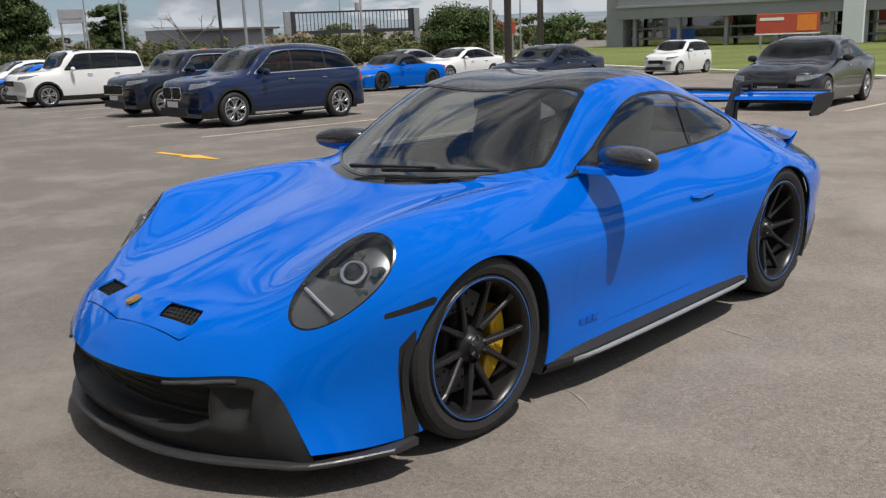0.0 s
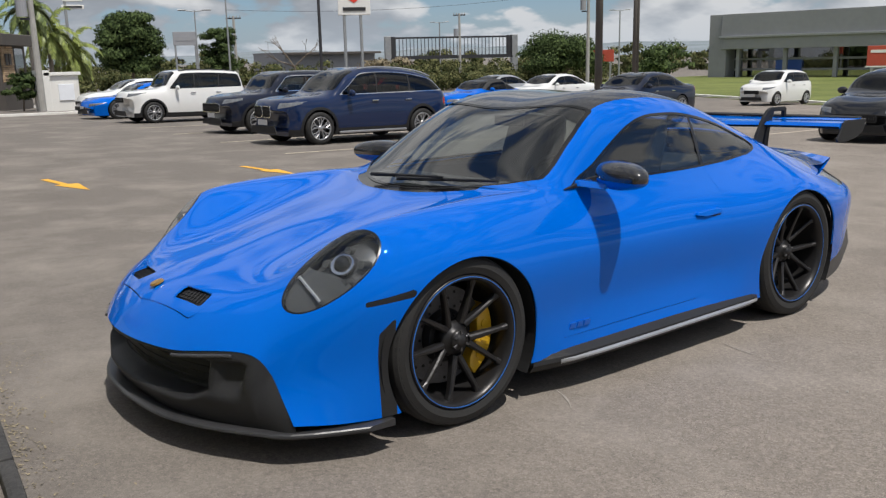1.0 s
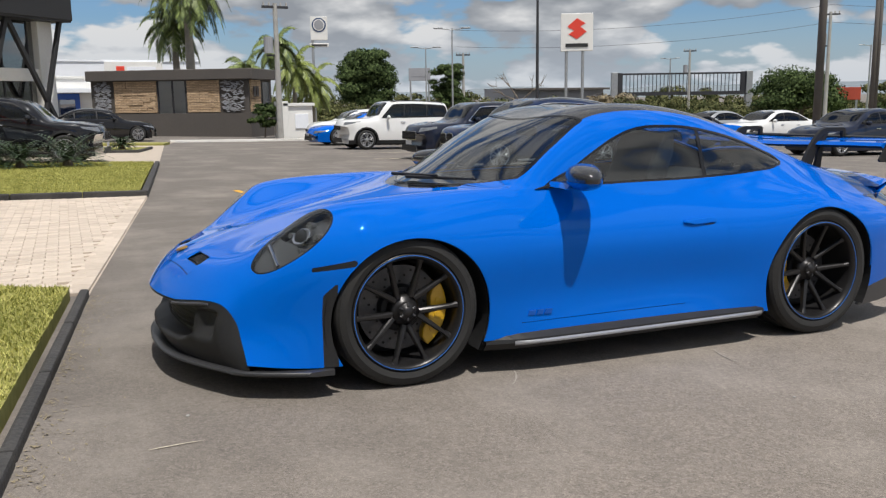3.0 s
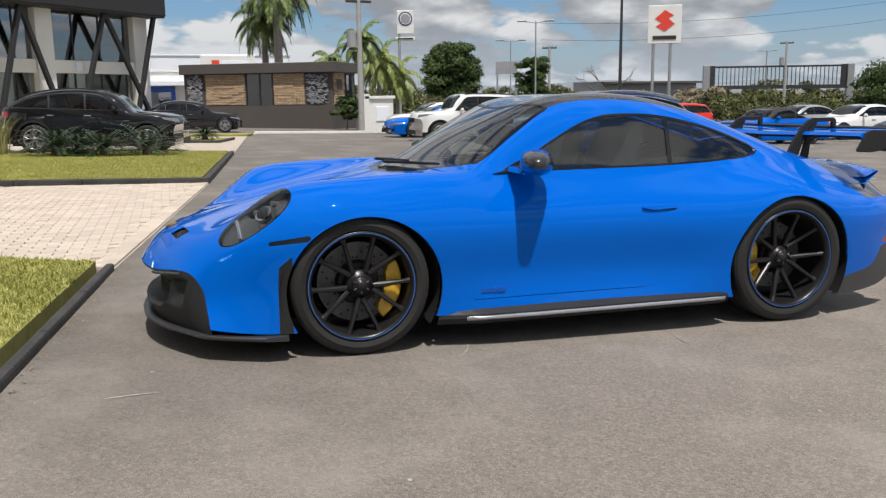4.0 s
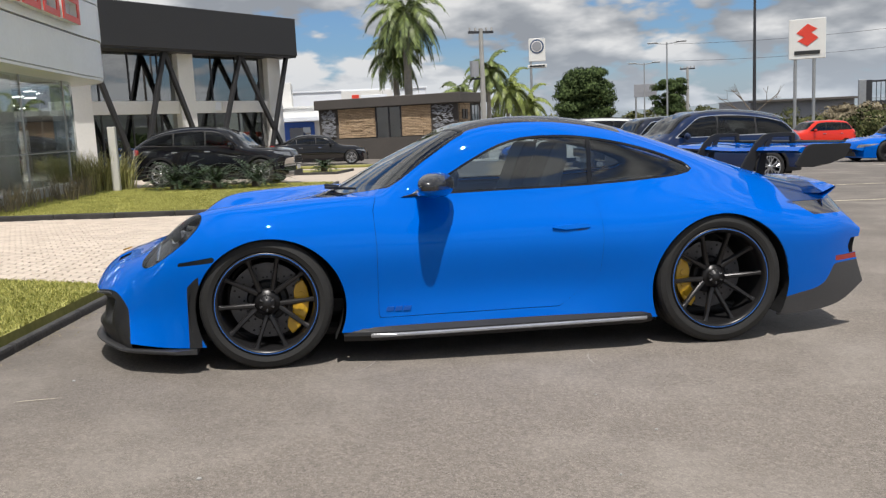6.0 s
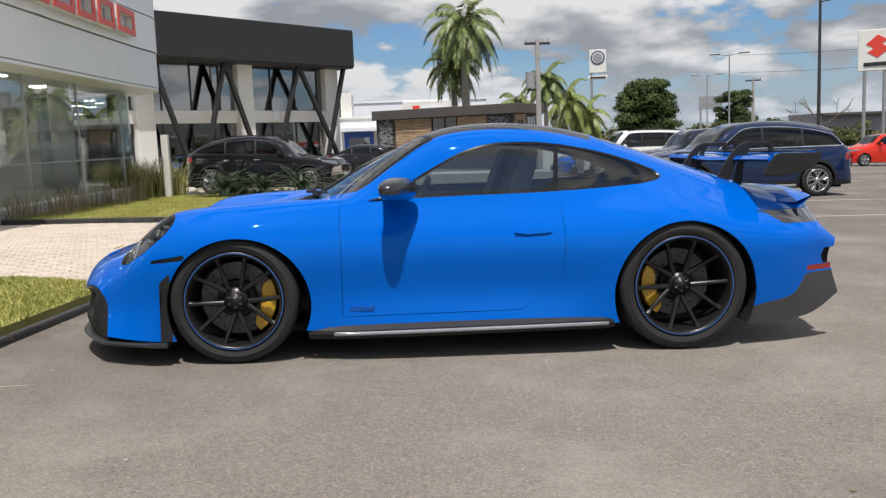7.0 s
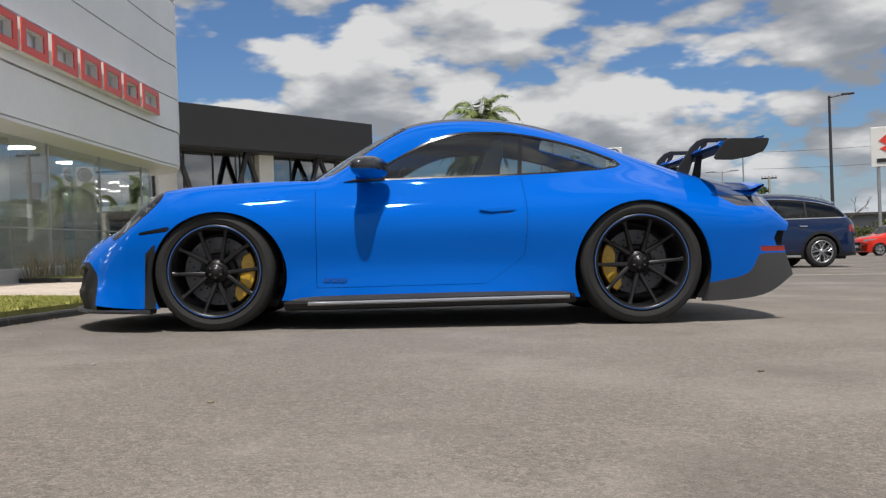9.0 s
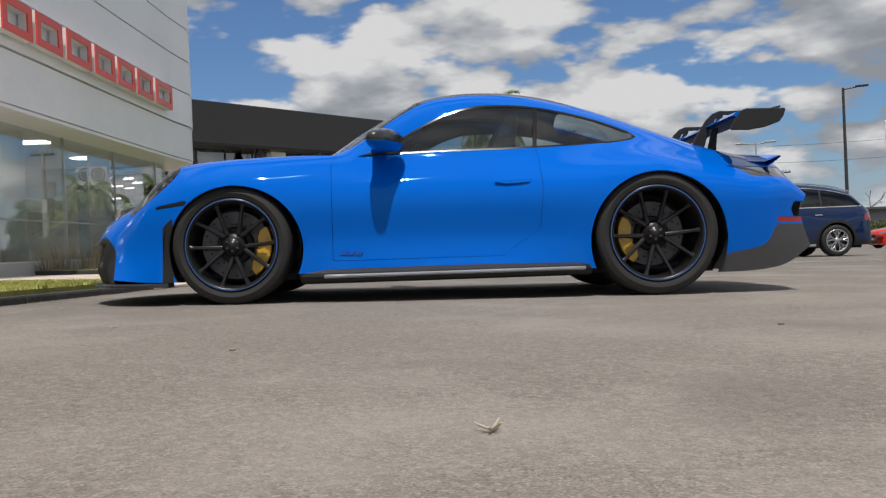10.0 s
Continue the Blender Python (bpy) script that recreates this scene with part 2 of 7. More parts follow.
def cyl_bm(r0, r1, h, n=16, m=None, bm=None, caps=True):
    """A tapered cylinder from z = 0 to h."""
    b = bmesh.new()
    bmesh.ops.create_cone(b, cap_ends=caps, segments=n, radius1=r0, radius2=r1, depth=h)
    bmesh.ops.translate(b, vec=(0, 0, h / 2), verts=b.verts)
    if m is not None:
        b.transform(m)
    return b if bm is None else join(bm, b)


def bar_bm(p, q, r0, r1=None, n=8, bm=None):
    """A round bar from p to q."""
    p, q = Vector(p), Vector(q)
    m = Matrix.Translation(p) @ (q - p).to_track_quat("Z", "Y").to_matrix().to_4x4()
    return cyl_bm(r0, r0 if r1 is None else r1, (q - p).length, n, m, bm)


def lathe_bm(profile, n=48, bm=None, closed=False):
    """Turns (radius, y) pairs about the y axis."""
    b = bm or bmesh.new()
    rings = []
    for k in range(n):
        a = 2 * math.pi * k / n
        rings.append([b.verts.new((r * math.cos(a), y, r * math.sin(a))) for r, y in profile])
    m = len(profile)
    for k in range(n):
        for i in range(m if closed else m - 1):
            j = (i + 1) % m
            b.faces.new((rings[k][i], rings[k][j], rings[(k + 1) % n][j], rings[(k + 1) % n][i]))
    return b


def prism_bm(outline, y0, y1, bevel=0.0, bm=None, axis="y"):
    """Extrudes an outline of (x, z) pairs from y0 to y1 (or of (x, y) pairs in z)."""
    b = bmesh.new()
    if axis == "y":
        lo, hi = [b.verts.new((x, y0, z)) for x, z in outline], [b.verts.new((x, y1, z)) for x, z in outline]
    else:
        lo, hi = [b.verts.new((x, y, y0)) for x, y in outline], [b.verts.new((x, y, y1)) for x, y in outline]
    n = len(outline)
    b.faces.new(lo), b.faces.new(hi)
    for i in range(n):
        b.faces.new((lo[i], lo[(i + 1) % n], hi[(i + 1) % n], hi[i]))
    bmesh.ops.recalc_face_normals(b, faces=b.faces[:])
    if bevel > 0:
        bmesh.ops.bevel(b, geom=b.edges[:], offset=bevel, segments=2, affect="EDGES", profile=0.6)
    return b if bm is None else join(bm, b)


def curve_of(keys):
    """A smooth curve through (x, value) keys."""
    xs, vs = np.array([k[0] for k in keys], float), np.array([k[1] for k in keys], float)
    d = np.diff(vs) / np.diff(xs)
    t = np.zeros(len(xs))
    t[0], t[-1] = d[0], d[-1]
    for i in range(1, len(xs) - 1):
        a, b = xs[i] - xs[i - 1], xs[i + 1] - xs[i]
        t[i] = (b * d[i - 1] + a * d[i]) / (a + b)
        if d[i - 1] * d[i] <= 0:
            t[i] *= 0.25
        lim = 2.2 * min(abs(d[i - 1]), abs(d[i])) + 0.02
        t[i] = max(-lim, min(lim, t[i]))

    def at(x):
        x = np.clip(np.asarray(x, float), xs[0], xs[-1])
        i = np.clip(np.searchsorted(xs, x, side="right") - 1, 0, len(xs) - 2)
        h = xs[i + 1] - xs[i]
        u = (x - xs[i]) / h
        return ((1 + 2 * u) * (1 - u) ** 2 * vs[i] + u * (1 - u) ** 2 * h * t[i] + u * u * (3 - 2 * u) * vs[i + 1] + u * u * (u - 1) * h * t[i + 1])

    return at


class Surface:
    """Half of a bodyshell (y from 0 outwards): points, normals and faces, which can be cut along the zero line of any function."""

    def __init__(self, grid, normals):
        ns, nv = grid.shape[:2]
        self.V, self.N = grid.reshape(-1, 3).copy(), normals.reshape(-1, 3).copy()
        self.faces = [(i * nv + j, i * nv + j + 1, (i + 1) * nv + j + 1, (i + 1) * nv + j) for i in range(ns - 1) for j in range(nv - 1)]
        self.shape = (ns, nv)

    def cut(self, faces, f):
        """Splits faces where f changes sign: those with f >= 0, and the rest."""
        vals = f(self.V[:, 0], self.V[:, 1], self.V[:, 2])
        inside, outside, fresh, fv, fn = [], [], {}, [], []
        base = len(self.V)
        pos = vals >= 0
        for face in faces:
            flags = [pos[i] for i in face]
            if all(flags):
                inside.append(face)
            elif not any(flags):
                outside.append(face)
            else:
                a, b = [], []
                n = len(face)
                for k in range(n):
                    i, j = face[k], face[(k + 1) % n]
                    (a if pos[i] else b).append(i)
                    if pos[i] != pos[j]:
                        key = (min(i, j), max(i, j))
                        if key not in fresh:
                            u = vals[i] / (vals[i] - vals[j])
                            fresh[key] = base + len(fv)
                            fv.append(self.V[i] + (self.V[j] - self.V[i]) * u)
                            nn = self.N[i] + (self.N[j] - self.N[i]) * u
                            fn.append(nn / (np.linalg.norm(nn) + 1e-9))
                        a.append(fresh[key]), b.append(fresh[key])
                if len(a) > 2:
                    inside.append(tuple(a))
                if len(b) > 2:
                    outside.append(tuple(b))
        if fv:
            self.V, self.N = np.vstack([self.V, fv]), np.vstack([self.N, fn])
        return inside, outside

    def emit(self, name, faces, material, parent, side="both", depth=0.0, label="", edge=0.0):
        """One object from the faces: side 'far' keeps y > 0, 'near' mirrors it, 'both' joins the two. depth sinks it; edge turns its rim inwards."""
        if not faces:
            return None
        used = sorted({i for f in faces for i in f})
        idx = {u: k for k, u in enumerate(used)}
        V, N = self.V[used] - self.N[used] * depth, self.N[used]
        F = [tuple(idx[i] for i in f) for f in faces]
        votes = 0.0
        for f in F[::max(1, len(F) // 40)]:
            votes += float(np.dot(np.cross(V[f[1]] - V[f[0]], V[f[2]] - V[f[0]]), N[f[0]]))
        if votes < 0:
            F = [f[::-1] for f in F]
        if edge > 0:
            count = {}
            for f in F:
                for k in range(len(f)):
                    e = (f[k], f[(k + 1) % len(f)])
                    key = (min(e), max(e))
                    count[key] = None if key in count else e
            rim = [e for e in count.values() if e and not (V[e[0]][1] < 1e-5 and V[e[1]][1] < 1e-5)]
            low = {}
            extra_v, extra_n = [], []
            for e in rim:
                for i in e:
                    if i not in low:
                        low[i] = len(V) + len(extra_v)
                        extra_v.append(V[i] - N[i] * edge), extra_n.append(N[i])
            if extra_v:
                V, N = np.vstack([V, extra_v]), np.vstack([N, extra_n])
            F = F + [(e[1], e[0], low[e[0]], low[e[1]]) for e in rim]
        flip = np.array([1, -1, 1])
        if side == "far":
            vv, nn, ff = V, N, F
        elif side == "near":
            vv, nn, ff = V * flip, N * flip, [f[::-1] for f in F]
        else:
            k = len(V)
            vv, nn = np.vstack([V, V * flip]), np.vstack([N, N * flip])
            ff = F + [tuple(i + k for i in f[::-1]) for f in F]
        return mesh_part(name, vv, ff, material, parent, label, normals=nn)


def blur(G, width, mirror):
    """Evens a grid out along its first axis; the ends run on straight (mirror) or stay level."""
    h = int(width * 3) + 1
    w = np.arange(-h, h + 1)
    ker = np.exp(-0.5 * (w / width) ** 2)
    ker /= ker.sum()
    if mirror:
        pad = np.concatenate([2 * G[:1] - G[h:0:-1], G, 2 * G[-1:] - G[-2:-h - 2:-1]], 0)
    else:
        pad = np.concatenate([np.repeat(G[:1], h, 0), G, np.repeat(G[-1:], h, 0)], 0)
    return sum(ker[i] * pad[i:i + len(G)] for i in range(2 * h + 1))


def loft(lines, s0, s1, ns, seg, smooth=3.0, ends=(0.0, 0.0), polish=0.0):
    """A bodyshell through lengthwise feature lines. Each line: (shift, y, z) functions of the station; seg: points between one line and the next."""
    s = np.linspace(0, 1, ns)
    s = s0 + (s1 - s0) * (s + ends[0] * np.sin(2 * np.pi * s) / (2 * np.pi))
    P = np.stack([np.stack([s + dx(s), y(s), z(s)], -1) for dx, y, z in lines], 1)
    K = P.shape[1]
    chord = np.linalg.norm(np.diff(P, axis=1), axis=2) ** 0.7 + 1e-4
    T = np.zeros_like(P)
    for k in range(1, K - 1):
        a, b = chord[:, k - 1, None], chord[:, k, None]
        T[:, k] = (b * (P[:, k] - P[:, k - 1]) / a + a * (P[:, k + 1] - P[:, k]) / b) / (a + b)
    T[:, 0] = (P[:, 1] - P[:, 0]) / chord[:, 0, None]
    T[:, 0, 2] = 0
    T[:, 0, 0] = 0
    T[:, -1] = (P[:, -1] - P[:, -2]) / chord[:, -1, None]
    cols = []
    for k in range(K - 1):
        h = chord[:, k, None]
        for j in range(seg[k] + (1 if k == K - 2 else 0)):
            u = j / seg[k]
            cols.append((1 + 2 * u) * (1 - u) ** 2 * P[:, k] + u * (1 - u) ** 2 * h * T[:, k] + u * u * (3 - 2 * u) * P[:, k + 1] + u * u * (u - 1) * h * T[:, k + 1])
    G = np.stack(cols, 1)
    if smooth > 0:
        G = blur(G, smooth, True)
    G[:, 0, 1] = 0
    gu, gv = np.gradient(G, axis=0), np.gradient(G, axis=1)
    gv[:, 0] = (0, 1, 0)
    N = np.cross(gv, gu)
    N /= np.linalg.norm(N, axis=2, keepdims=True) + 1e-9
    if polish > 0:
        N = blur(N, polish, False)
        other = N[:, :0:-1] * np.array([1, -1, 1])
        N = np.swapaxes(blur(np.swapaxes(np.concatenate([other, N], 1), 0, 1), polish * 0.6, False), 0, 1)[:, other.shape[1]:]
        N[:, 0, 1] = 0
        N /= np.linalg.norm(N, axis=2, keepdims=True) + 1e-9
    out = G * np.array([0.2, 1, 1]) - np.array([0, 0, 0.5])
    flip = 1.0 if (N * out).sum() > 0 else -1.0
    return Surface(G, N * flip)


def gauss(x, c, w):
    return np.exp(-((x - c) / w) ** 2)


def zero(s):
    return np.zeros_like(s)

# ---- the blue sports coupe ----
WB = 1.2285
RF, RR = 0.343, 0.361


def sports_lines():
    """The lengthwise lines of the shell: centre, hood valley and roof rail, fender crest and belt, waist, lower side, sill."""
    fade = lambda s: np.clip((-1.45 - s) / 0.83, 0, 1) ** 1.5
    tail = lambda s: np.clip((s - 1.6) / 0.62, 0, 1) ** 1.6
    bow = lambda a, b: (lambda s: a * fade(s) - b * tail(s))
    c = curve_of
    zc = c([(-2.28, 0.385), (-2.25, 0.448), (-2.18, 0.515), (-2.0, 0.585), (-1.7, 0.675), (-1.4, 0.752), (-1.1, 0.815), (-0.9, 0.858), (-0.80, 0.905), (-0.6, 1.022), (-0.36, 1.136),
            (-0.15, 1.222), (0.03, 1.257), (0.33, 1.270), (0.64, 1.243), (0.95, 1.176), (1.34, 1.058), (1.73, 0.925), (1.9, 0.872), (2.06, 0.835), (2.17, 0.76), (2.25, 0.60)])
    y1 = c([(-2.28, 0.34), (-2.0, 0.40), (-1.5, 0.44), (-1.0, 0.50), (-0.75, 0.60), (-0.57, 0.672), (-0.35, 0.625), (-0.1, 0.562), (0.25, 0.548), (0.7, 0.525), (1.1, 0.490), (1.4, 0.465), (1.8, 0.45), (2.25, 0.44)])
    z1 = c([(-2.28, 0.383), (-2.25, 0.445), (-2.18, 0.505), (-2.0, 0.572), (-1.7, 0.664), (-1.4, 0.742), (-1.1, 0.803), (-0.85, 0.848), (-0.68, 0.868), (-0.57, 0.90), (-0.35, 1.045), (-0.12, 1.185),
            (0.05, 1.220), (0.28, 1.230), (0.6, 1.200), (0.95, 1.115), (1.3, 1.010), (1.65, 0.903), (1.85, 0.855), (2.06, 0.815), (2.17, 0.74), (2.25, 0.59)])
    y2 = c([(-2.28, 0.672), (-2.1, 0.655), (-1.9, 0.680), (-1.5, 0.730), (-1.2, 0.742), (-0.8, 0.735), (-0.475, 0.728), (0.0, 0.735), (0.5, 0.73), (0.9, 0.70), (1.18, 0.655), (1.5, 0.66), (1.8, 0.655), (2.0, 0.65), (2.25, 0.62)])
    z2 = c([(-2.28, 0.388), (-2.2, 0.465), (-2.0, 0.57), (-1.85, 0.665), (-1.7, 0.765), (-1.56, 0.815), (-1.4, 0.836), (-1.1, 0.855), (-0.8, 0.862), (-0.47, 0.852), (0.0, 0.866), (0.5, 0.880), (0.9, 0.903), (1.15, 0.925),
            (1.4, 0.875), (1.65, 0.815), (1.85, 0.778), (2.02, 0.748), (2.15, 0.69), (2.25, 0.58)])
    y3 = c([(-2.28, 0.695), (-2.05, 0.755), (-1.8, 0.835), (-1.55, 0.895), (-1.23, 0.922), (-0.9, 0.905), (-0.6, 0.885), (0.0, 0.878), (0.4, 0.888), (0.8, 0.912), (1.2, 0.928), (1.6, 0.905), (1.9, 0.845), (2.1, 0.775), (2.25, 0.70)])
    z3 = c([(-2.28, 0.325), (-2.1, 0.445), (-1.9, 0.545), (-1.75, 0.605), (-1.55, 0.655), (-1.23, 0.70), (-0.9, 0.64), (-0.5, 0.63), (0.3, 0.63), (0.8, 0.66), (1.22, 0.715), (1.6, 0.66), (1.9, 0.63), (2.1, 0.635), (2.25, 0.580)])
    y4 = c([(-2.28, 0.745), (-2.05, 0.795), (-1.8, 0.855), (-1.55, 0.905), (-1.23, 0.922), (-0.9, 0.896), (-0.6, 0.874), (0.0, 0.862), (0.45, 0.870), (0.85, 0.912), (1.2, 0.930), (1.6, 0.905), (1.9, 0.85), (2.1, 0.79), (2.25, 0.72)])
    z4 = c([(-2.28, 0.240), (-2.0, 0.28), (-1.6, 0.33), (-0.9, 0.34), (0.0, 0.33), (0.9, 0.34), (1.6, 0.40), (2.0, 0.44), (2.25, 0.455)])
    y5 = c([(-2.28, 0.80), (-1.9, 0.868), (-1.55, 0.905), (-0.9, 0.892), (0.0, 0.900), (0.9, 0.906), (1.6, 0.86), (2.25, 0.72)])
    z5 = c([(-2.28, 0.155), (-1.6, 0.135), (-0.9, 0.170), (0.0, 0.165), (0.9, 0.165), (1.6, 0.125), (1.9, 0.135), (2.12, 0.185), (2.25, 0.27)])
    lines = [(bow(0.03, 0.0), zero, zc), (bow(0.09, 0.01), y1, z1), (bow(0.28, 0.05), y2, z2), (bow(0.32, 0.065), y3, z3), (bow(0.335, 0.10), y4, z4), (bow(0.345, 0.05), y5, z5)]
    return lines, y1, z1


def softmin(a, b, k=0.018):
    """Smaller of the two, with the corner between them rounded."""
    h = np.clip(0.5 + 0.5 * (b - a) / k, 0, 1)
    return b + (a - b) * h - k * h * (1 - h)


def dlo_top():
    return curve_of([(-0.52, 0.80), (-0.475, 0.846), (-0.26, 0.962), (-0.12, 1.042), (0.02, 1.112), (0.12, 1.146), (0.26, 1.166), (0.4, 1.167), (0.55, 1.156), (0.70, 1.132), (0.84, 1.102), (0.98, 1.062), (1.10, 1.015), (1.16, 0.985), (1.19, 0.95)])


def dlo_low():
    return curve_of([(-0.52, 0.858), (0.0, 0.874), (0.5, 0.886), (0.9, 0.908), (1.1, 0.928), (1.165, 0.945), (1.19, 0.962)])


def wheel_parts(parent, r, width, rim_r, disc_r, caliper_side, rear):
    """A centre-lock wheel in its own frame, outer face towards -y. Ten spokes that meet in pairs at the hub."""
    tyre = bmesh.new()
    w = width / 2
    prof = [(rim_r + 0.002, -w + 0.022), (rim_r + 0.012, -w + 0.006), (rim_r + 0.03, -w), (r - 0.045, -w - 0.002), (r - 0.018, -w + 0.008), (r - 0.006, -w + 0.022), (r - 0.002, -w + 0.04)]
    for g in (-0.065, -0.02, 0.025, 0.07):
        prof += [(r, g - 0.006), (r - 0.007, g - 0.004), (r - 0.007, g + 0.004), (r, g + 0.006)]
    prof += [(r - 0.006, w - 0.022), (r - 0.018, w - 0.008), (r - 0.045, w), (rim_r + 0.01, w - 0.01)]
    lathe_bm(prof, 96, tyre)
    t = part("tyre", tyre, RUBBER, parent, "black low-profile tyre", smooth=False)
    # moulded blocks round the shoulder
    me = bmesh.new()
    for k in range(54):
        a = 2 * math.pi * (k + 0.5) / 54
        b = box_bm(-0.009, -0.003, -0.008, 0.009, 0.004, 0.008)
        b.transform(Matrix.Rotation(a, 4, "Y") @ Matrix.Translation((0, -w + 0.012, r - 0.020)) @ Matrix.Rotation(-0.6, 4, "X"))
        join(me, b)
    tagged(part("tread_block", me, GAP, t), kind="stuff")
    rim = bmesh.new()
    lathe_bm([(rim_r + 0.006, -w + 0.012), (rim_r + 0.004, -w + 0.004), (rim_r - 0.006, -w + 0.004), (rim_r - 0.014, -w + 0.012), (rim_r - 0.022, -w + 0.03), (rim_r - 0.026, -w + 0.07), (rim_r - 0.03, w - 0.01), (rim_r - 0.05, w - 0.01)], 96, rim)
    part("rim", rim, RIM, parent, "satin black forged rim barrel", smooth=True)
    ln = bmesh.new()
    lathe_bm([(rim_r - 0.0005, -w + 0.0015), (rim_r - 0.0038, -w + 0.0012), (rim_r - 0.0038, -w + 0.004), (rim_r - 0.0005, -w + 0.004)], 96, ln, closed=True)
    part("rim_stripe", ln, RIMLINE, parent, "thin blue line on the rim edge")
    face = -w + 0.055 if not rear else -w + 0.085
    tip_r = rim_r - 0.016
    for k in range(10):
        b = bmesh.new()
        pair = k // 2
        mid = 2 * math.pi * pair / 5 + math.radians(33)
        sgn = 1 if k % 2 else -1
        tip = mid + sgn * math.pi / 10
        start = Vector((0.066 * math.sin(mid) + sgn * 0.008 * math.cos(mid), 0.066 * math.cos(mid) - sgn * 0.008 * math.sin(mid)))
        stop = Vector((tip_r * math.sin(tip), tip_r * math.cos(tip)))
        along = (stop - start).normalized()
        rows = []
        for u in np.linspace(0, 1, 7):
            half = 0.0150 - 0.0055 * u + 0.008 * max(0, u - 0.85) / 0.15
            y = face + 0.012 * math.sin(u * math.pi) * -1 - (0.032 if not rear else 0.055) * u ** 2.2
            dep = 0.034 - 0.012 * u
            cx, cz = start + (stop - start) * u
            tx, tz = along.y, -along.x
            rows.append([b.verts.new((cx + tx * h, yy, cz + tz * h)) for h, yy in ((-half, y + dep), (-half * 0.9, y + 0.006), (-half * 0.45, y), (half * 0.45, y), (half * 0.9, y + 0.006), (half, y + dep))])
        for i in range(6):
            for j in range(6):
                b.faces.new((rows[i][j], rows[i + 1][j], rows[i + 1][(j + 1) % 6], rows[i][(j + 1) % 6]))
        b.faces.new(rows[-1]), b.faces.new(rows[0])
        bmesh.ops.recalc_face_normals(b, faces=b.faces[:])
        part("spoke", b, RIM, parent)
    hub = bmesh.new()
    lathe_bm([(0.0, face - 0.030), (0.022, face - 0.030), (0.024, face - 0.024), (0.036, face - 0.022), (0.042, face - 0.014), (0.044, face + 0.002), (0.060, face + 0.006), (0.074, face + 0.03), (0.074, face + 0.06)], 40, hub)
    hb = part("hub", hub, RIM, parent, "dark centre-lock hub", smooth=True)
    nut = bmesh.new()
    for k in range(6):
        b = box_bm(-0.004, face - 0.028, 0.026, 0.004, face - 0.012, 0.042, 0.001)
        b.transform(Matrix.Rotation(k * math.pi / 3, 4, "Y"))
        join(nut, b)
    part("lock_nut", nut, STEEL, hb)
    disc = bmesh.new()
    dy = face + 0.085
    lathe_bm([(0.075, dy), (disc_r, dy), (disc_r, dy + 0.034), (0.075, dy + 0.034)], 72, disc)
    d = part("brake_disc", disc, STEEL, parent, "drilled grey brake disc")
    holes = bmesh.new()
    for k in range(40):
        rad = disc_r * (0.62 + 0.14 * (k % 3))
        cyl_bm(0.006, 0.006, 0.002, 8, Matrix.Rotation(2 * math.pi * k / 40, 4, "Y") @ Matrix.Translation((0, dy - 0.0005, rad)) @ Matrix.Rotation(math.pi / 2, 4, "X"), holes)
    tagged(part("vent_hole", holes, GAP, d), kind="stuff")
    bell = bmesh.new()
    lathe_bm([(0.05, dy - 0.03), (disc_r * 0.5, dy - 0.03), (disc_r * 0.55, dy - 0.012), (disc_r * 0.56, dy)], 40, bell)
    part("disc_bell", bell, BLACK_TRIM, d)
    for k in range(5):
        b = cyl_bm(0.008, 0.008, 0.008, 8, Matrix.Rotation(2 * math.pi * k / 5 + 0.3, 4, "Y") @ Matrix.Translation((0, dy - 0.03, disc_r * 0.42)) @ Matrix.Rotation(math.pi / 2, 4, "X"))
        part("bolt", b, STEEL, d)
    cal = bmesh.new()
    outer, inner = [], []
    a0, a1 = math.radians(60), math.radians(146)
    for u in np.linspace(0, 1, 9):
        a = a0 + (a1 - a0) * u
        bulge = 0.012 * math.sin(u * math.pi * 3) ** 2
        outer.append(((disc_r + 0.018) * math.sin(a) * caliper_side, (disc_r + 0.018) * math.cos(a)))
        rr = disc_r - 0.058 - bulge + 0.03 * abs(2 * u - 1) ** 3
        inner.append((rr * math.sin(a) * caliper_side, rr * math.cos(a)))
    prism_bm(outer + inner[::-1], dy - 0.048, dy + 0.07, 0.008, cal)
    cp = part("brake_caliper", cal, CALIPER, parent, "yellow brake caliper")
    for u in (0.25, 0.5, 0.75):
        a = a0 + (a1 - a0) * u
        b = cyl_bm(0.021, 0.017, 0.014, 20, Matrix.Translation(((disc_r - 0.022) * math.sin(a) * caliper_side, dy - 0.038, (disc_r - 0.022) * math.cos(a))) @ Matrix.Rotation(math.pi / 2, 4, "X"))
        part("piston_cap", b, CALIPER, cp)


def add_wheel(car, x, r, width, rim_r, disc_r, near, rear, track):
    side = -1 if near else 1
    w = new("wheel")
    w.parent = car
    w.matrix_local = Matrix.Translation((x, side * track, r)) @ (Matrix.Identity(4) if near else Matrix.Rotation(math.pi, 4, "Z"))
    wheel_parts(w, r, width, rim_r, disc_r, (1 if not rear else -1) * (1 if near else -1), rear)
    return w


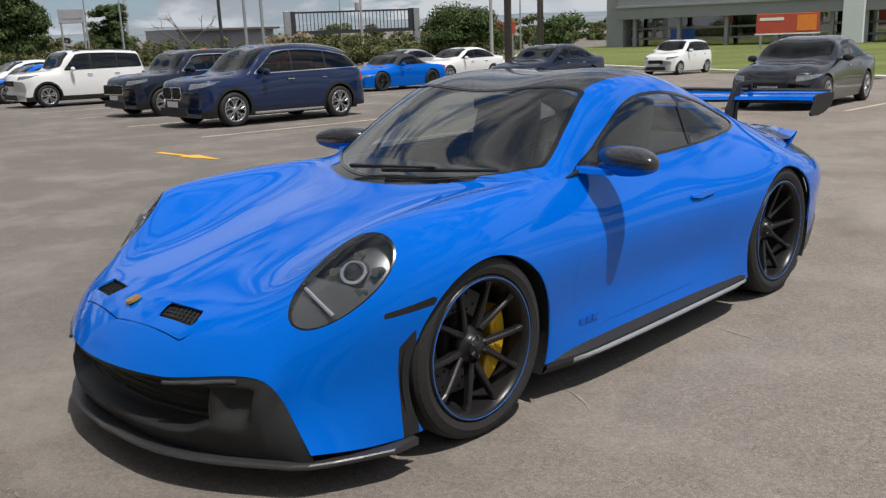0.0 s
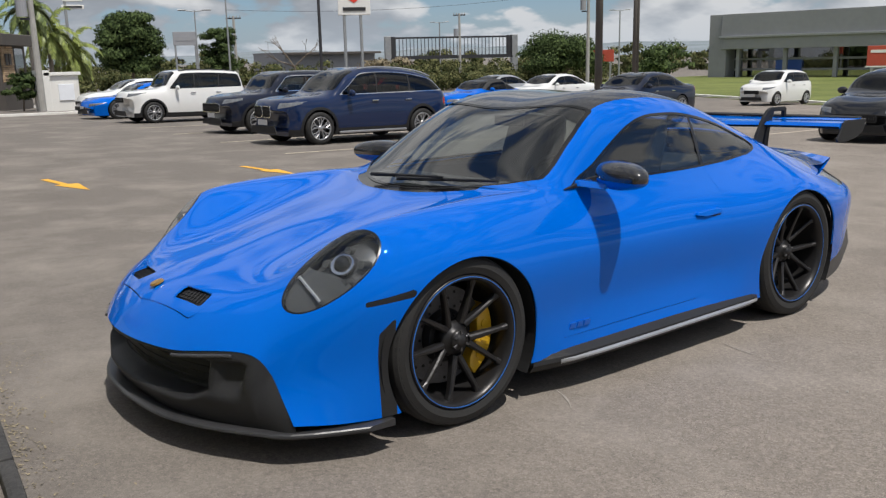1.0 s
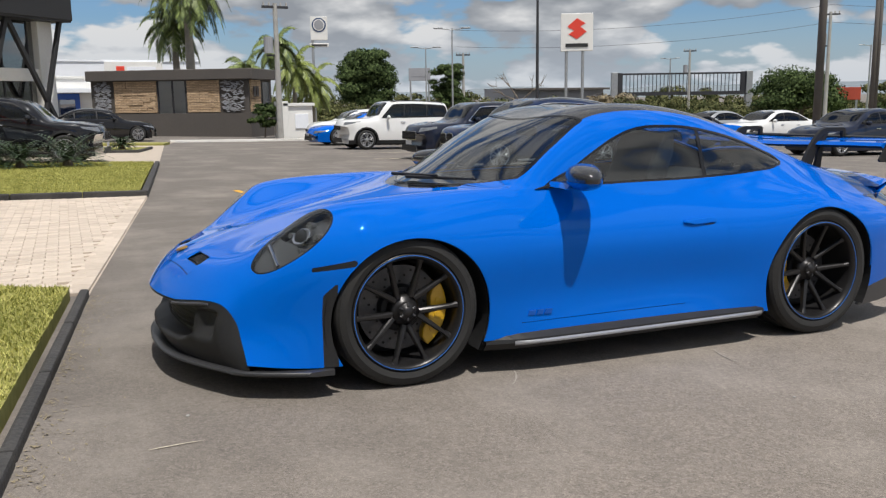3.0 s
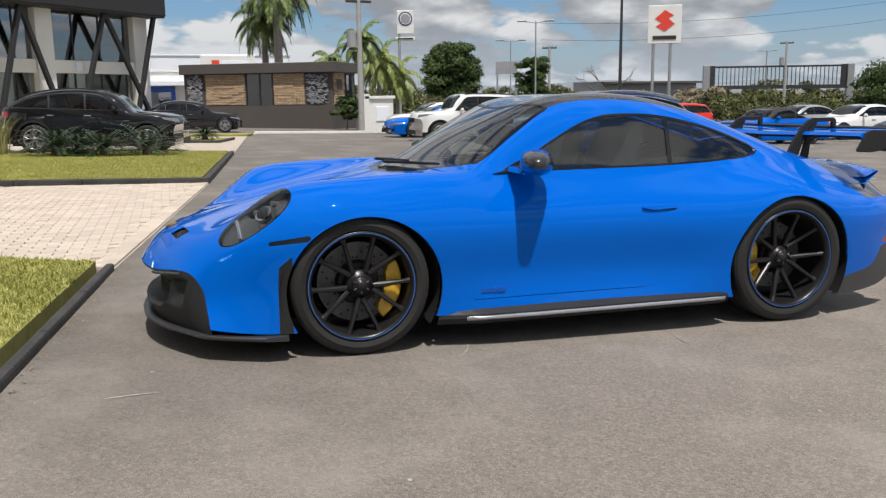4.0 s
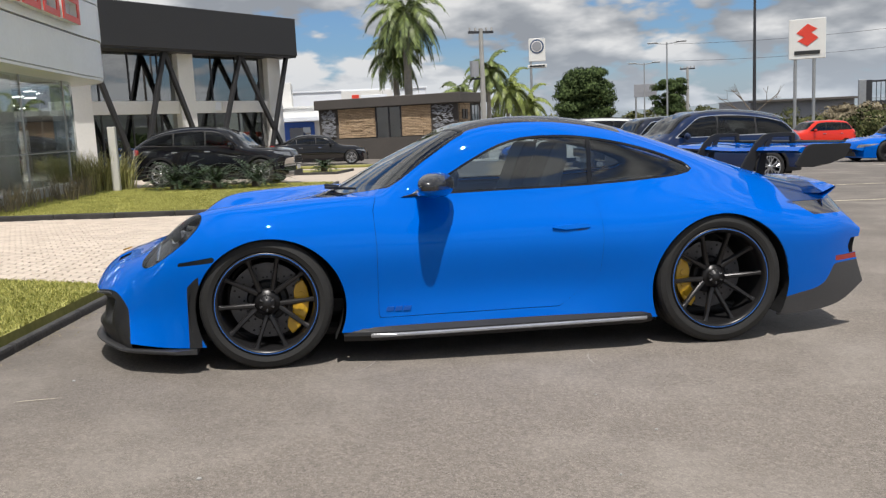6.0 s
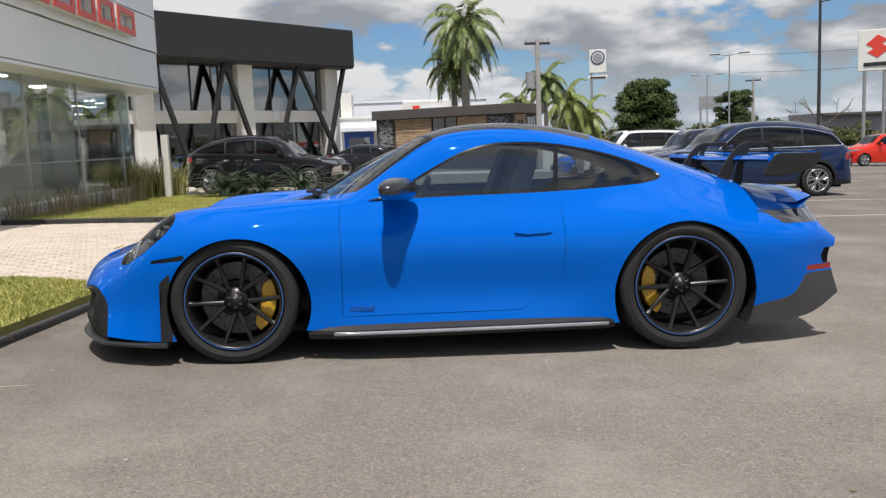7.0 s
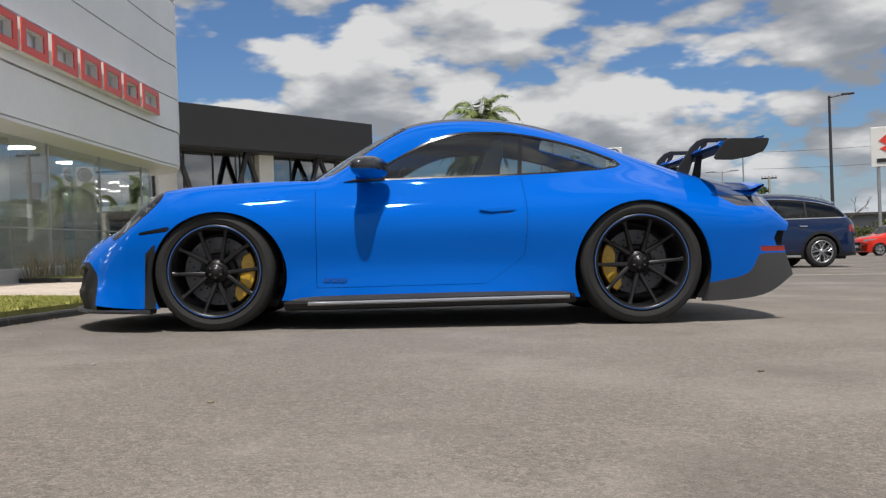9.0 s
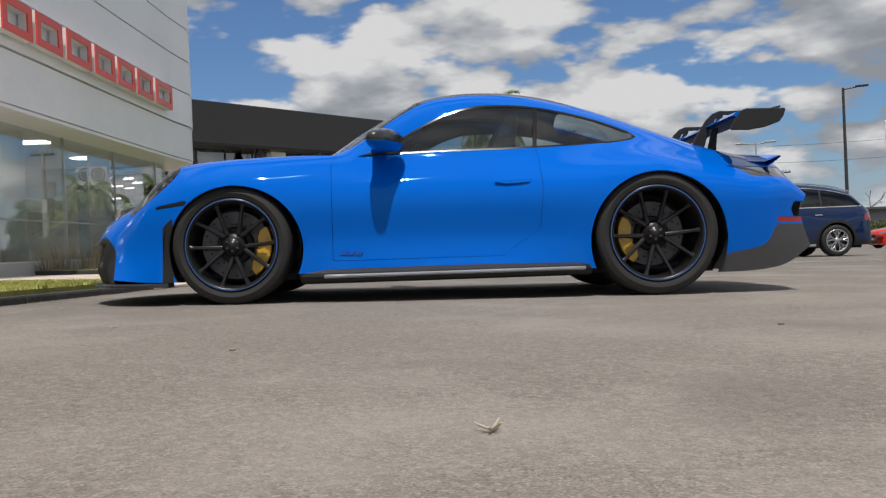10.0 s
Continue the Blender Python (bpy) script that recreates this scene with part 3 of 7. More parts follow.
def sports_coupe(m):
    car = holder("sports_car", m, "glossy bright blue sports coupe with black wheels and rear wing", "car")
    lines, y1, z1 = sports_lines()
    S = loft(lines, -2.28, 2.25, 300, (18, 26, 26, 28, 12), 3.2, polish=7.0)
    faces = S.faces

    def arch(cx, cz, rx, rz):
        return lambda x, y, z: np.where(y > 0.45, 1 - np.sqrt(((x - cx) / rx) ** 2 + ((z - cz) / rz) ** 2), -1.0) * 0.4

    for spec in ((-1.205, 0.315, 0.385, 0.368), (1.240, 0.315, 0.403, 0.408)):
        _, faces = S.cut(faces, arch(*spec))
    full = list(faces)

    # side glass
    top, low = dlo_top(), dlo_low()
    dlo = lambda x, y, z: np.where((y > 0.35) & (z > 0.80), np.minimum(np.minimum((z - low(x)) * 1.0, (top(x) - z) * 0.9), np.minimum(x + 0.50, 1.19 - x)), -1.0)
    win, faces = S.cut(faces, dlo)
    pane, seal = S.cut(win, lambda x, y, z: dlo(x, y, z) - 0.011)
    post = lambda x, y, z: 0.013 - np.abs(x - (0.545 + 0.10 * (z - 0.88)))
    bpost, pane = S.cut(pane, post)
    rear_pane, front_pane = S.cut(pane, lambda x, y, z: x - 0.55)

    # windscreen and rear screen
    def screen(x, y, z):
        xb, xt = -0.925 + 0.37 * (y / 0.68) ** 2, -0.215 + 0.09 * (y / 0.55) ** 2
        return np.where(z > 0.80, np.minimum(np.minimum(x - xb, xt - x), (y1(x) - 0.010 - y) * 0.8), -1.0)

    scr, faces = S.cut(faces, screen)
    scr_edge = lambda x, y, z: screen(x, y, z) - 0.016
    scr, scr_rim = S.cut(scr, scr_edge)

    def backlight(x, y, z):
        return np.where(z > 0.85, np.minimum(np.minimum(x - 0.80 - 0.1 * y, 1.46 - x), (y1(x) - 0.075 - y) * 0.8), -1.0)

    back, faces = S.cut(faces, backlight)
    roof, faces = S.cut(faces, lambda x, y, z: np.where(z > 1.0, np.minimum(np.minimum(x + 0.30, 0.80 - x), (y1(x) - 0.022 - y) * 0.8), -1.0))

    # headlamps: an egg-shaped outline round a slanting axis
    ctr = np.array([-1.715, 0.722, 0.672])
    ax = np.array([0.33, 0.105, 0.225])
    ax /= np.linalg.norm(ax)
    nn = np.array([-0.50, 0.42, 0.75])
    nn -= ax * nn.dot(ax)
    nn /= np.linalg.norm(nn)
    bx = np.cross(nn, ax)

    def lamp(x, y, z):
        d = np.stack([x, y, z], -1) - ctr
        a, b = d @ ax, d @ bx
        wide = 0.118 + 0.14 * np.clip(a, -0.2, 0.2) * 0.35
        return np.where((y > 0.4) & (x < -1.3) & (np.abs(d @ nn) < 0.2), 1 - np.sqrt((a / 0.215) ** 2 + (b / wide) ** 2), -1.0) * 0.12

    lampf, faces = S.cut(faces, lamp)
    lens, lamp_rim = S.cut(lampf, lambda x, y, z: lamp(x, y, z) - 0.0045)
    def lamp_ab(x, y, z):
        d = np.stack([x, y, z], -1) - ctr
        return d @ ax, d @ bx
    shelf, upper = S.cut(lampf, lambda x, y, z: -0.012 - lamp_ab(x, y, z)[0] + 0.10 * np.sin(lamp_ab(x, y, z)[1] * 14) * 0.35)

    # side marker, black trims, rear lamps, rear bumper
    marker = lambda x, y, z: np.where(y > 0.6, np.minimum(np.minimum(x + 1.665, -1.475 - x), 0.009 + 0.030 * (x + 1.665) - np.abs(z - (0.562 + 0.14 * (x + 1.66)))), -1.0)
    mk, faces = S.cut(faces, marker)
    trim = lambda x, y, z: np.where(y > 0.6, np.minimum(np.minimum(x + 1.625 - 0.05 * np.clip(z - 0.38, 0, 1), -1.560 - x), 0.47 + 0.9 * (x + 1.60) - z), -1.0)
    tr, faces = S.cut(faces, trim)
    tail = lambda x, y, z: np.where((y > 0.0) & (x > 1.5), np.minimum(np.minimum(0.756 - z, z - 0.684), x - 1.728 - 1.45 * np.clip(0.750 - z, 0, 1)), -1.0)
    tl, faces = S.cut(faces, tail)
    dif = curve_of([(1.56, 0.218), (1.71, 0.245), (1.89, 0.29), (1.925, 0.335), (1.96, 0.395), (2.06, 0.402), (2.3, 0.402)])
    diff_f, faces = S.cut(faces, lambda x, y, z: np.where(x > 1.56, dif(x) - z, -1.0))
    refl, faces = S.cut(faces, lambda x, y, z: np.where((y > 0.2) & (x > 1.9), np.minimum(0.444 - z, np.minimum(x - 1.965, z - 0.412)), -1.0))
    vent, faces = S.cut(faces, lambda x, y, z: np.where((y > 0.4) & (x > 2.0), np.minimum(np.minimum(0.535 - z, z - 0.445), x - 2.065 - 0.5 * np.abs(z - 0.49)), -1.0))

    # nose vents and panel gaps
    vf = lambda x, y, z: np.where(x < -1.8, np.minimum(0.036 - np.abs(x + 2.052 - 0.16 * (y - 0.25)), 0.100 - np.abs(y - 0.262 + 0.45 * (x + 2.05))), -1.0)
    nv, faces = S.cut(faces, vf)
    hood_side = curve_of([(-2.2, 0.335), (-2.10, 0.375), (-1.9, 0.445), (-1.6, 0.50), (-1.3, 0.565), (-1.0, 0.62), (-0.7, 0.68)])
    hood = lambda x, y, z: np.where((x < -0.5) & (z > 0.45), np.minimum(softmin((hood_side(x) - y) * 0.9, x + 2.160 - 0.12 * y), -0.985 + 0.37 * (y / 0.68) ** 2 - x), -1.0)
    cowl, faces = S.cut(faces, lambda x, y, z: np.where((x < -0.5) & (z > 0.75), np.minimum(np.minimum(x + 0.978 - 0.37 * (y / 0.68) ** 2, -0.92 + 0.37 * (y / 0.68) ** 2 - x), 0.47 - y), -1.0))
    hoodf, faces = S.cut(faces, lambda x, y, z: hood(x, y, z) - 0.0017)
    _, faces = S.cut(faces, lambda x, y, z: hood(x, y, z) + 0.0017)
    doorf = lambda x, y, z: np.where(y > 0.4, np.minimum(np.minimum(x - (-0.652 - 0.05 * np.clip(z - 0.62, 0, 1) ** 1.0 + 0.35 * np.clip(z - 0.80, 0, 1)), (0.548 + 0.02 * np.sin((z - 0.4) * 6) - 1.9 * np.clip(0.42 - z, 0, 1) ** 1.25) - x), z - (0.238 + 0.012 * (x + 0.65))), -1.0)
    door, faces = S.cut(faces, lambda x, y, z: doorf(x, y, z) - 0.0015)
    _, faces = S.cut(faces, lambda x, y, z: doorf(x, y, z) + 0.0015)

    for clear in (dlo, screen, backlight, lamp):
        _, full = S.cut(full, clear)
    S.emit("inner_shell", full, GAP, car, depth=0.02)
    S.emit("body_shell", faces, BLUE, car, label="glossy bright blue bodywork", edge=0.008)
    S.emit("hood", hoodf, BLUE, car, label="blue bonnet with two black air vents", edge=0.008)
    for sd in ("near", "far"):
        S.emit("door", door, BLUE, car, sd, edge=0.008)
        S.emit("side_window", front_pane, WINDOW, car, sd, depth=0.004, label="dark tinted side window")
        S.emit("quarter_window", rear_pane, WINDOW, car, sd, depth=0.004, label="dark tinted rear quarter window")
        S.emit("window_seal", seal, GLOSSBLACK, car, sd, edge=0.006)
        S.emit("window_post", bpost, GLOSSBLACK, car, sd)
        hl = S.emit("headlight", lamp_rim, GLOSSBLACK, car, sd, label="oval headlight behind a clear lens", edge=0.02)
        S.emit("lens", lens, LENS, hl, sd)
        S.emit("reflector_bowl", upper, LAMPDARK, hl, sd, depth=0.055, edge=-0.05)
        S.emit("reflector_shelf", shelf, LAMPGREY, hl, sd, depth=0.022, edge=0.03)
        sy = -1 if sd == "near" else 1
        for a, b, r in ((0.075, -0.005, 0.040), (0.125, 0.045, 0.017), (0.125, -0.045, 0.017), (0.035, 0.062, 0.015), (0.03, -0.060, 0.015)):
            p = ctr + ax * a + bx * b - nn * 0.012
            q = p - nn * 0.045
            bar = bar_bm((q[0], sy * q[1], q[2]), (p[0] - 0.02, sy * p[1], p[2] - 0.02), r, r * 0.9, 20)
            part("projector", bar, LAMPDARK if r > 0.03 else LAMPGREY, hl)
            if r > 0.03:
                bl = bmesh.new()
                bmesh.ops.create_uvsphere(bl, u_segments=20, v_segments=12, radius=r * 0.82)
                bl.transform(Matrix.Translation((p[0] - 0.02, sy * p[1], p[2] - 0.02)))
                part("projector_lens", bl, GLOSSBLACK, hl, smooth=True)
                part("chrome_ring", lathe_bm([(r * 0.84, -0.004), (r * 1.12, -0.004), (r * 1.12, 0.006), (r * 0.84, 0.006)], 28, closed=True), CHROME, hl).matrix_local = Matrix.Translation((p[0] - 0.02, sy * p[1], p[2] - 0.02)) @ (Vector((nn[0], sy * nn[1], nn[2]))).to_track_quat("Y", "Z").to_matrix().to_4x4()
        p = ctr - ax * 0.10 - nn * 0.02
        b = bmesh.new()
        lo = p - bx * 0.075
        hi = p + bx * 0.075
        bar_bm((lo[0], sy * lo[1], lo[2]), (hi[0], sy * hi[1], hi[2]), 0.010, 0.010, 10, b)
        part("light_bar", b, CHROME, hl)
        S.emit("side_marker", mk, GLOSSBLACK, car, sd, label="slim dark side marker lamp", depth=0.002)
        S.emit("arch_trim", tr, BLACK_TRIM, car, sd, label="black trim ahead of the front wheel", edge=0.01)
        tlo = S.emit("tail_light", tl, SMOKELENS, car, sd, label="slim smoked tail light", depth=0.002)
        S.emit("bumper_reflector", refl, REDLENS, car, sd, label="red bumper reflector", depth=0.002)
        S.emit("rear_diffuser", diff_f, GREY_SKIRT, car, sd, edge=0.02, label="grey rear lower bumper")
        S.emit("bumper_vent", vent, GAP, car, sd, depth=0.02)
        vn = S.emit("hood_vent", nv, GAP, car, sd, label="black air vent in the nose", depth=0.03, edge=-0.03)
        mb = bmesh.new()
        for k in range(7):
            yv = 0.185 + 0.026 * k
            bar_bm((-2.085 + 0.02, sy * (yv + 0.012), 0.531), (-2.015, sy * (yv - 0.018), 0.552), 0.002, 0.002, 5, mb)
        for k in range(4):
            bar_bm((-2.075 + 0.018 * k, sy * 0.17, 0.532 + 0.006 * k), (-2.045 + 0.018 * k, sy * 0.355, 0.532 + 0.006 * k), 0.002, 0.002, 5, mb)
        part("vent_mesh", mb, BLACK_TRIM, vn)
    S.emit("windscreen", scr, SCREEN, car, depth=0.003, label="raked windscreen reflecting the clouds")
    S.emit("windscreen_surround", scr_rim, GLOSSBLACK, car, depth=0.001)
    S.emit("cowl_panel", cowl, GLOSSBLACK, car, depth=0.004, label="black cowl strip under the windscreen")
    S.emit("rear_window", back, WINDOW, car, depth=0.003)
    S.emit("roof_panel", roof, CARBON, car, label="black carbon roof panel")

    # front apron: recessed black lower fascia between the nose edge and the splitter
    ns, nvv = S.shape
    edge = S.V[:nvv].copy()
    bot = curve_of([(0.0, -2.20), (0.3, -2.175), (0.5, -2.11), (0.7, -2.00), (0.8, -1.93), (0.92, -1.70)])
    rows, F = [], []
    R, zb = 36, 0.128

    def step(v, lo, hi):
        v = min(1.0, max(0.0, (v - lo) / (hi - lo)))
        return v * v * (3 - 2 * v)

    def apron_x(e, u):
        """The face under the nose edge e, a share u of the way down: a full chin, a wide mouth above it and a slim duct under the lamp bar."""
        y, z = e[1], e[2] + (zb - e[2]) * u
        x = e[0] + (bot(y) - e[0]) * u - 0.034 * math.sin(math.pi * u) * step(e[2], 0.16, 0.36) + 0.004
        mouth = step(0.50 - 0.5 * max(0.0, 0.25 - z) * 4 - y, -0.03, 0.05) * step(z, 0.195, 0.235) * step(0.372 - z, 0.0, 0.02)
        side = step(y, 0.50, 0.56) * step(0.66 - y, 0.0, 0.05) * step(z, 0.22, 0.30) * step(0.372 - z, 0.0, 0.02)
        return x + 0.105 * mouth + 0.05 * side, y, z

    for i in range(nvv):
        rows += [apron_x(edge[i], k / R) for k in range(R + 1)]
    for i in range(nvv - 1):
        for k in range(R):
            F.append((i * (R + 1) + k, (i + 1) * (R + 1) + k, (i + 1) * (R + 1) + k + 1, i * (R + 1) + k + 1))
    n0 = len(rows)
    rows += [(x, -y, z) for x, y, z in rows]
    F += [tuple(j + n0 for j in f[::-1]) for f in F]
    mesh_part("front_grille", rows, F, BLACK_TRIM, car, "black lower front air intake", smooth=True)
    # bars set back in the mouth
    for k in range(5):
        op = bmesh.new()
        zz = 0.240 + 0.026 * k
        rings = []
        for yv in np.linspace(-0.45, 0.45, 13):
            xv = float(bot(abs(yv))) + 0.045
            rings.append([op.verts.new((xv + dx, float(yv), zz + dz)) for dx, dz in ((-0.0035, 0.0), (0.0, 0.0035), (0.0035, 0.0), (0.0, -0.0035))])
        for p, q in zip(rings[:-1], rings[1:]):
            for j in range(4):
                op.faces.new((p[j], q[j], q[(j + 1) % 4], p[(j + 1) % 4]))
        op.faces.new(rings[0]), op.faces.new(rings[-1])
        bmesh.ops.recalc_face_normals(op, faces=op.faces[:])
        part("intake_bar", op, GAP, car)
    for sy in (-1, 1):
        b = bmesh.new()
        prev = None
        for yv in np.linspace(0.36, 0.60, 7):
            i = int(np.argmin(np.abs(edge[:nvv // 2, 1] - yv)))
            p = (edge[i][0] - 0.004, sy * yv, edge[i][2] - 0.018)
            if prev:
                bar_bm(prev, p, 0.007, 0.007, 8, b)
            prev = p
        part("turn_signal", b, LAMPDARK, car, "slim front turn signal bar")

    # splitter blade round the nose
    b = bmesh.new()
    rws = []
    for y in np.concatenate([np.linspace(-0.925, 0, 24), np.linspace(0, 0.925, 24)[1:]]):
        ya = abs(y)
        xo = float(bot(ya)) - 0.055 * (1 - 0.55 * (ya / 0.92) ** 2) if ya < 0.915 else -1.70
        xi = min(xo + 0.20, -1.585) if ya < 0.80 else -1.585
        rws.append([b.verts.new((x, float(y), z)) for x, z in ((xi, 0.132), (xo + 0.014, 0.128), (xo + 0.003, 0.124), (xo, 0.117), (xo + 0.010, 0.109), (xi, 0.106))])
    for i in range(len(rws) - 1):
        for j in range(6):
            b.faces.new((rws[i][j], rws[i + 1][j], rws[i + 1][(j + 1) % 6], rws[i][(j + 1) % 6]))
    b.faces.new(rws[0]), b.faces.new(rws[-1])
    bmesh.ops.recalc_face_normals(b, faces=b.faces[:])
    part("splitter", b, DARKLIP, car, "satin black front splitter lip")

    # side skirts
    for sy in (-1, 1):
        b = bmesh.new()
        prof = curve_of([(-0.84, 0.885), (-0.60, 0.925), (0.5, 0.930), (0.80, 0.925), (0.845, 0.90)])
        xs = np.linspace(-0.84, 0.845, 26)
        sect = ((0.86, 0.205), (0.0, 0.168), (0.004, 0.150), (-0.02, 0.118), (-0.10, 0.105))
        rws = []
        for x in xs:
            yo = float(prof(x))
            rws.append([b.verts.new((x, sy * (0.865 if i == 0 else yo + dy), z + (0.012 * (x + 0.84)))) for i, (dy, z) in enumerate(sect)])
        for i in range(25):
            for j in range(4):
                b.faces.new((rws[i][j], rws[i + 1][j], rws[i + 1][j + 1], rws[i][j + 1]))
        bmesh.ops.recalc_face_normals(b, faces=b.faces[:])
        sk = part("side_skirt", b, BLACK_TRIM, car, "black side skirt with a grey blade")
        b = bmesh.new()
        rws = []
        for x in np.linspace(-0.70, 0.80, 22):
            yo = float(prof(x))
            t = min(1, (x + 0.70) * 5, (0.80 - x) * 8)
            rws.append([b.verts.new((x, sy * (yo + dy), z + 0.012 * (x + 0.84))) for dy, z in ((0.004, 0.160), (0.014 * t + 0.004, 0.154), (0.014 * t + 0.004, 0.146), (0.0, 0.138))])
        for i in range(21):
            for j in range(3):
                b.faces.new((rws[i][j], rws[i + 1][j], rws[i + 1][j + 1], rws[i][j + 1]))
        bmesh.ops.recalc_face_normals(b, faces=b.faces[:])
        part("skirt_blade", b, SKIRTGLINT, sk, "silver skirt edge with its highlight in the colour")
        # arch liners
        for cx, cz, r, wdt in ((-WB, RF, 0.392, 0.34), (WB, RR, 0.412, 0.38)):
            b = bmesh.new()
            n = 40
            ra = [b.verts.new((cx + r * math.cos(a), sy * 0.895, cz - 0.02 + r * math.sin(a))) for a in np.linspace(-0.5, math.pi + 0.5, n)]
            rb = [b.verts.new((cx + r * math.cos(a), sy * (0.895 - wdt), cz - 0.02 + r * math.sin(a))) for a in np.linspace(-0.5, math.pi + 0.5, n)]
            for i in range(n - 1):
                b.faces.new((ra[i], ra[i + 1], rb[i + 1], rb[i]))
            b.faces.new(rb)
            part("arch_liner", b, GAP, car)
    b = box_bm(-1.9, -0.74, 0.130, 1.62, 0.74, 0.19, 0.02)
    part("underbody", b, GAP, car)

    # door mirrors
    for sy in (-1, 1):
        mir = new("door_mirror")
        mir.parent = car
        tagged(mir, "door mirror with a dark carbon cap on a blue arm")
        for nm, z0, z1_, mt in (("mirror_cap", 0.0, 1.0, CARBON), ("mirror_base", -1.0, 0.0, BLUE)):
            b = bmesh.new()
            bmesh.ops.create_uvsphere(b, u_segments=40, v_segments=24, radius=1.0)
            for v in b.verts:
                x, y, z = v.co
                px = math.copysign(abs(x) ** 0.75, x)
                pz = math.copysign(abs(z) ** 0.8, z)
                v.co = (px * 0.084 * (1.0 - 0.18 * y) + 0.030 * (1 - y), sy * y * 0.172, pz * 0.064 * (1 - 0.12 * y))
            cutp = bmesh.ops.bisect_plane(b, geom=b.verts[:] + b.edges[:] + b.faces[:], plane_co=(0, 0, -0.018), plane_no=(0, 0, 1), clear_inner=(z0 >= 0), clear_outer=(z0 < 0))
            b.transform(Matrix.Translation((-0.375, sy * 0.925, 0.925)) @ Matrix.Rotation(sy * math.radians(10), 4, "Z"))
            if sy > 0:
                bmesh.ops.recalc_face_normals(b, faces=b.faces[:])
            part(nm, b, mt, mir, smooth=True)
        b = bmesh.new()
        prism_bm([(-0.425, 0.868), (-0.345, 0.872), (-0.335, 0.892), (-0.405, 0.894)], sy * 0.70, sy * 0.90, 0.008, b)
        part("mirror_arm", b, BLUE, mir)
        b = bmesh.new()
        prism_bm([(-0.505, 0.858), (-0.26, 0.866), (-0.255, 0.905), (-0.33, 0.90)], sy * 0.716, sy * 0.733, 0.003, b)
        part("mirror_foot", b, BLACK_TRIM, mir)

    # door handles
    def lean(bm, sy):
        for v in bm.verts:
            v.co.y -= sy * 0.30 * (v.co.z - 0.668)

    for sy in (-1, 1):
        hy = 0.8845
        b = prism_bm([(0.290, 0.674), (0.30, 0.686), (0.47, 0.695), (0.500, 0.688), (0.495, 0.670), (0.36, 0.662)], sy * (hy - 0.03), sy * (hy + 0.0045), 0.004)
        lean(b, sy)
        hd = part("door_handle", b, BLUE, car, "flush blue door handle")
        # near-black sliver stands in for the shade in the gap under the handle
        b = prism_bm([(0.42, 0.660), (0.49, 0.6645), (0.48, 0.6605), (0.43, 0.6570)], sy * (hy - 0.03), sy * (hy - 0.001), 0.001)
        lean(b, sy)
        part("handle_recess", b, GAP, hd)

    # script on the door as plain dark bars
    for k, (x0, x1_) in enumerate(((-0.615, -0.578), (-0.568, -0.535), (-0.525, -0.488))):
        bx_ = prism_bm([(x0, 0.272), (x1_, 0.272), (x1_ + 0.008, 0.294), (x0 + 0.008, 0.294)], -0.8845, -0.87)
        part("door_script", bx_, mat("script_dark", (0.0, 0.08, 0.40), 0.4, var=0.05) if k == 0 else bpy.data.materials["script_dark"], car)

    # badge on the nose
    zb = float(lines[0][2](-2.09))
    b = cyl_bm(0.026, 0.023, 0.008, 20, Matrix.Translation((-2.09, 0, zb - 0.004)) @ Matrix.Rotation(radians(-18), 4, "Y") @ Matrix.Diagonal((1.15, 0.85, 1, 1)))
    part("nose_badge", b, BADGE, car, "small gold crest badge on the nose")

    # ducktail and the wing on swan-neck supports
    def deck(x, y):
        ys = [0.0, float(lines[1][1](x)), float(lines[2][1](x))]
        return float(np.interp(abs(y), ys, [float(lines[k][2](x)) for k in range(3)]))

    b = bmesh.new()
    rws = []
    for y in np.linspace(-0.62, 0.62, 31):
        f = 1 - 0.35 * (abs(y) / 0.62) ** 3
        tip = 0.872 - 0.045 * (abs(y) / 0.62) ** 2
        rws.append([b.verts.new((x, y, z)) for x, z in ((1.78, deck(1.78, y) - 0.012), (1.88, deck(1.88, y) + 0.006), (1.98, deck(1.98, y) + 0.018), (2.04 + 0.045 * f, tip), (2.046 + 0.045 * f, tip - 0.008), (2.03, tip - 0.045), (1.97, deck(1.97, y) - 0.03))])
    for i in range(30):
        for j in range(6):
            b.faces.new((rws[i][j], rws[i][j + 1], rws[i + 1][j + 1], rws[i + 1][j]))
    bmesh.ops.recalc_face_normals(b, faces=b.faces[:])
    part("ducktail", b, BLUE, car, "blue ducktail lip on the rear deck", smooth=True)
    wing = new("rear_wing")
    wing.parent = car
    tagged(wing, "fixed rear wing on black swan-neck supports")
    wing.location = (-0.012, 0, 0.034)
    b = bmesh.new()
    foil = [(1.715, 1.010), (1.735, 1.030), (1.80, 1.036), (1.90, 1.040), (1.985, 1.056), (1.988, 1.048), (1.90, 1.018), (1.80, 1.002), (1.735, 0.996)]
    rws = []
    for y in np.linspace(-0.845, 0.845, 25):
        drop = -0.012 * gauss(y, 0, 0.4)
        rws.append([b.verts.new((x, y, z + drop)) for x, z in foil])
    for i in range(24):
        for j in range(9):
            b.faces.new((rws[i][j], rws[i + 1][j], rws[i + 1][(j + 1) % 9], rws[i][(j + 1) % 9]))
    b.faces.new(rws[0]), b.faces.new(rws[-1])
    bmesh.ops.recalc_face_normals(b, faces=b.faces[:])
    for f in b.faces:
        f.material_index = 1 if f.normal.z < -0.05 else 0
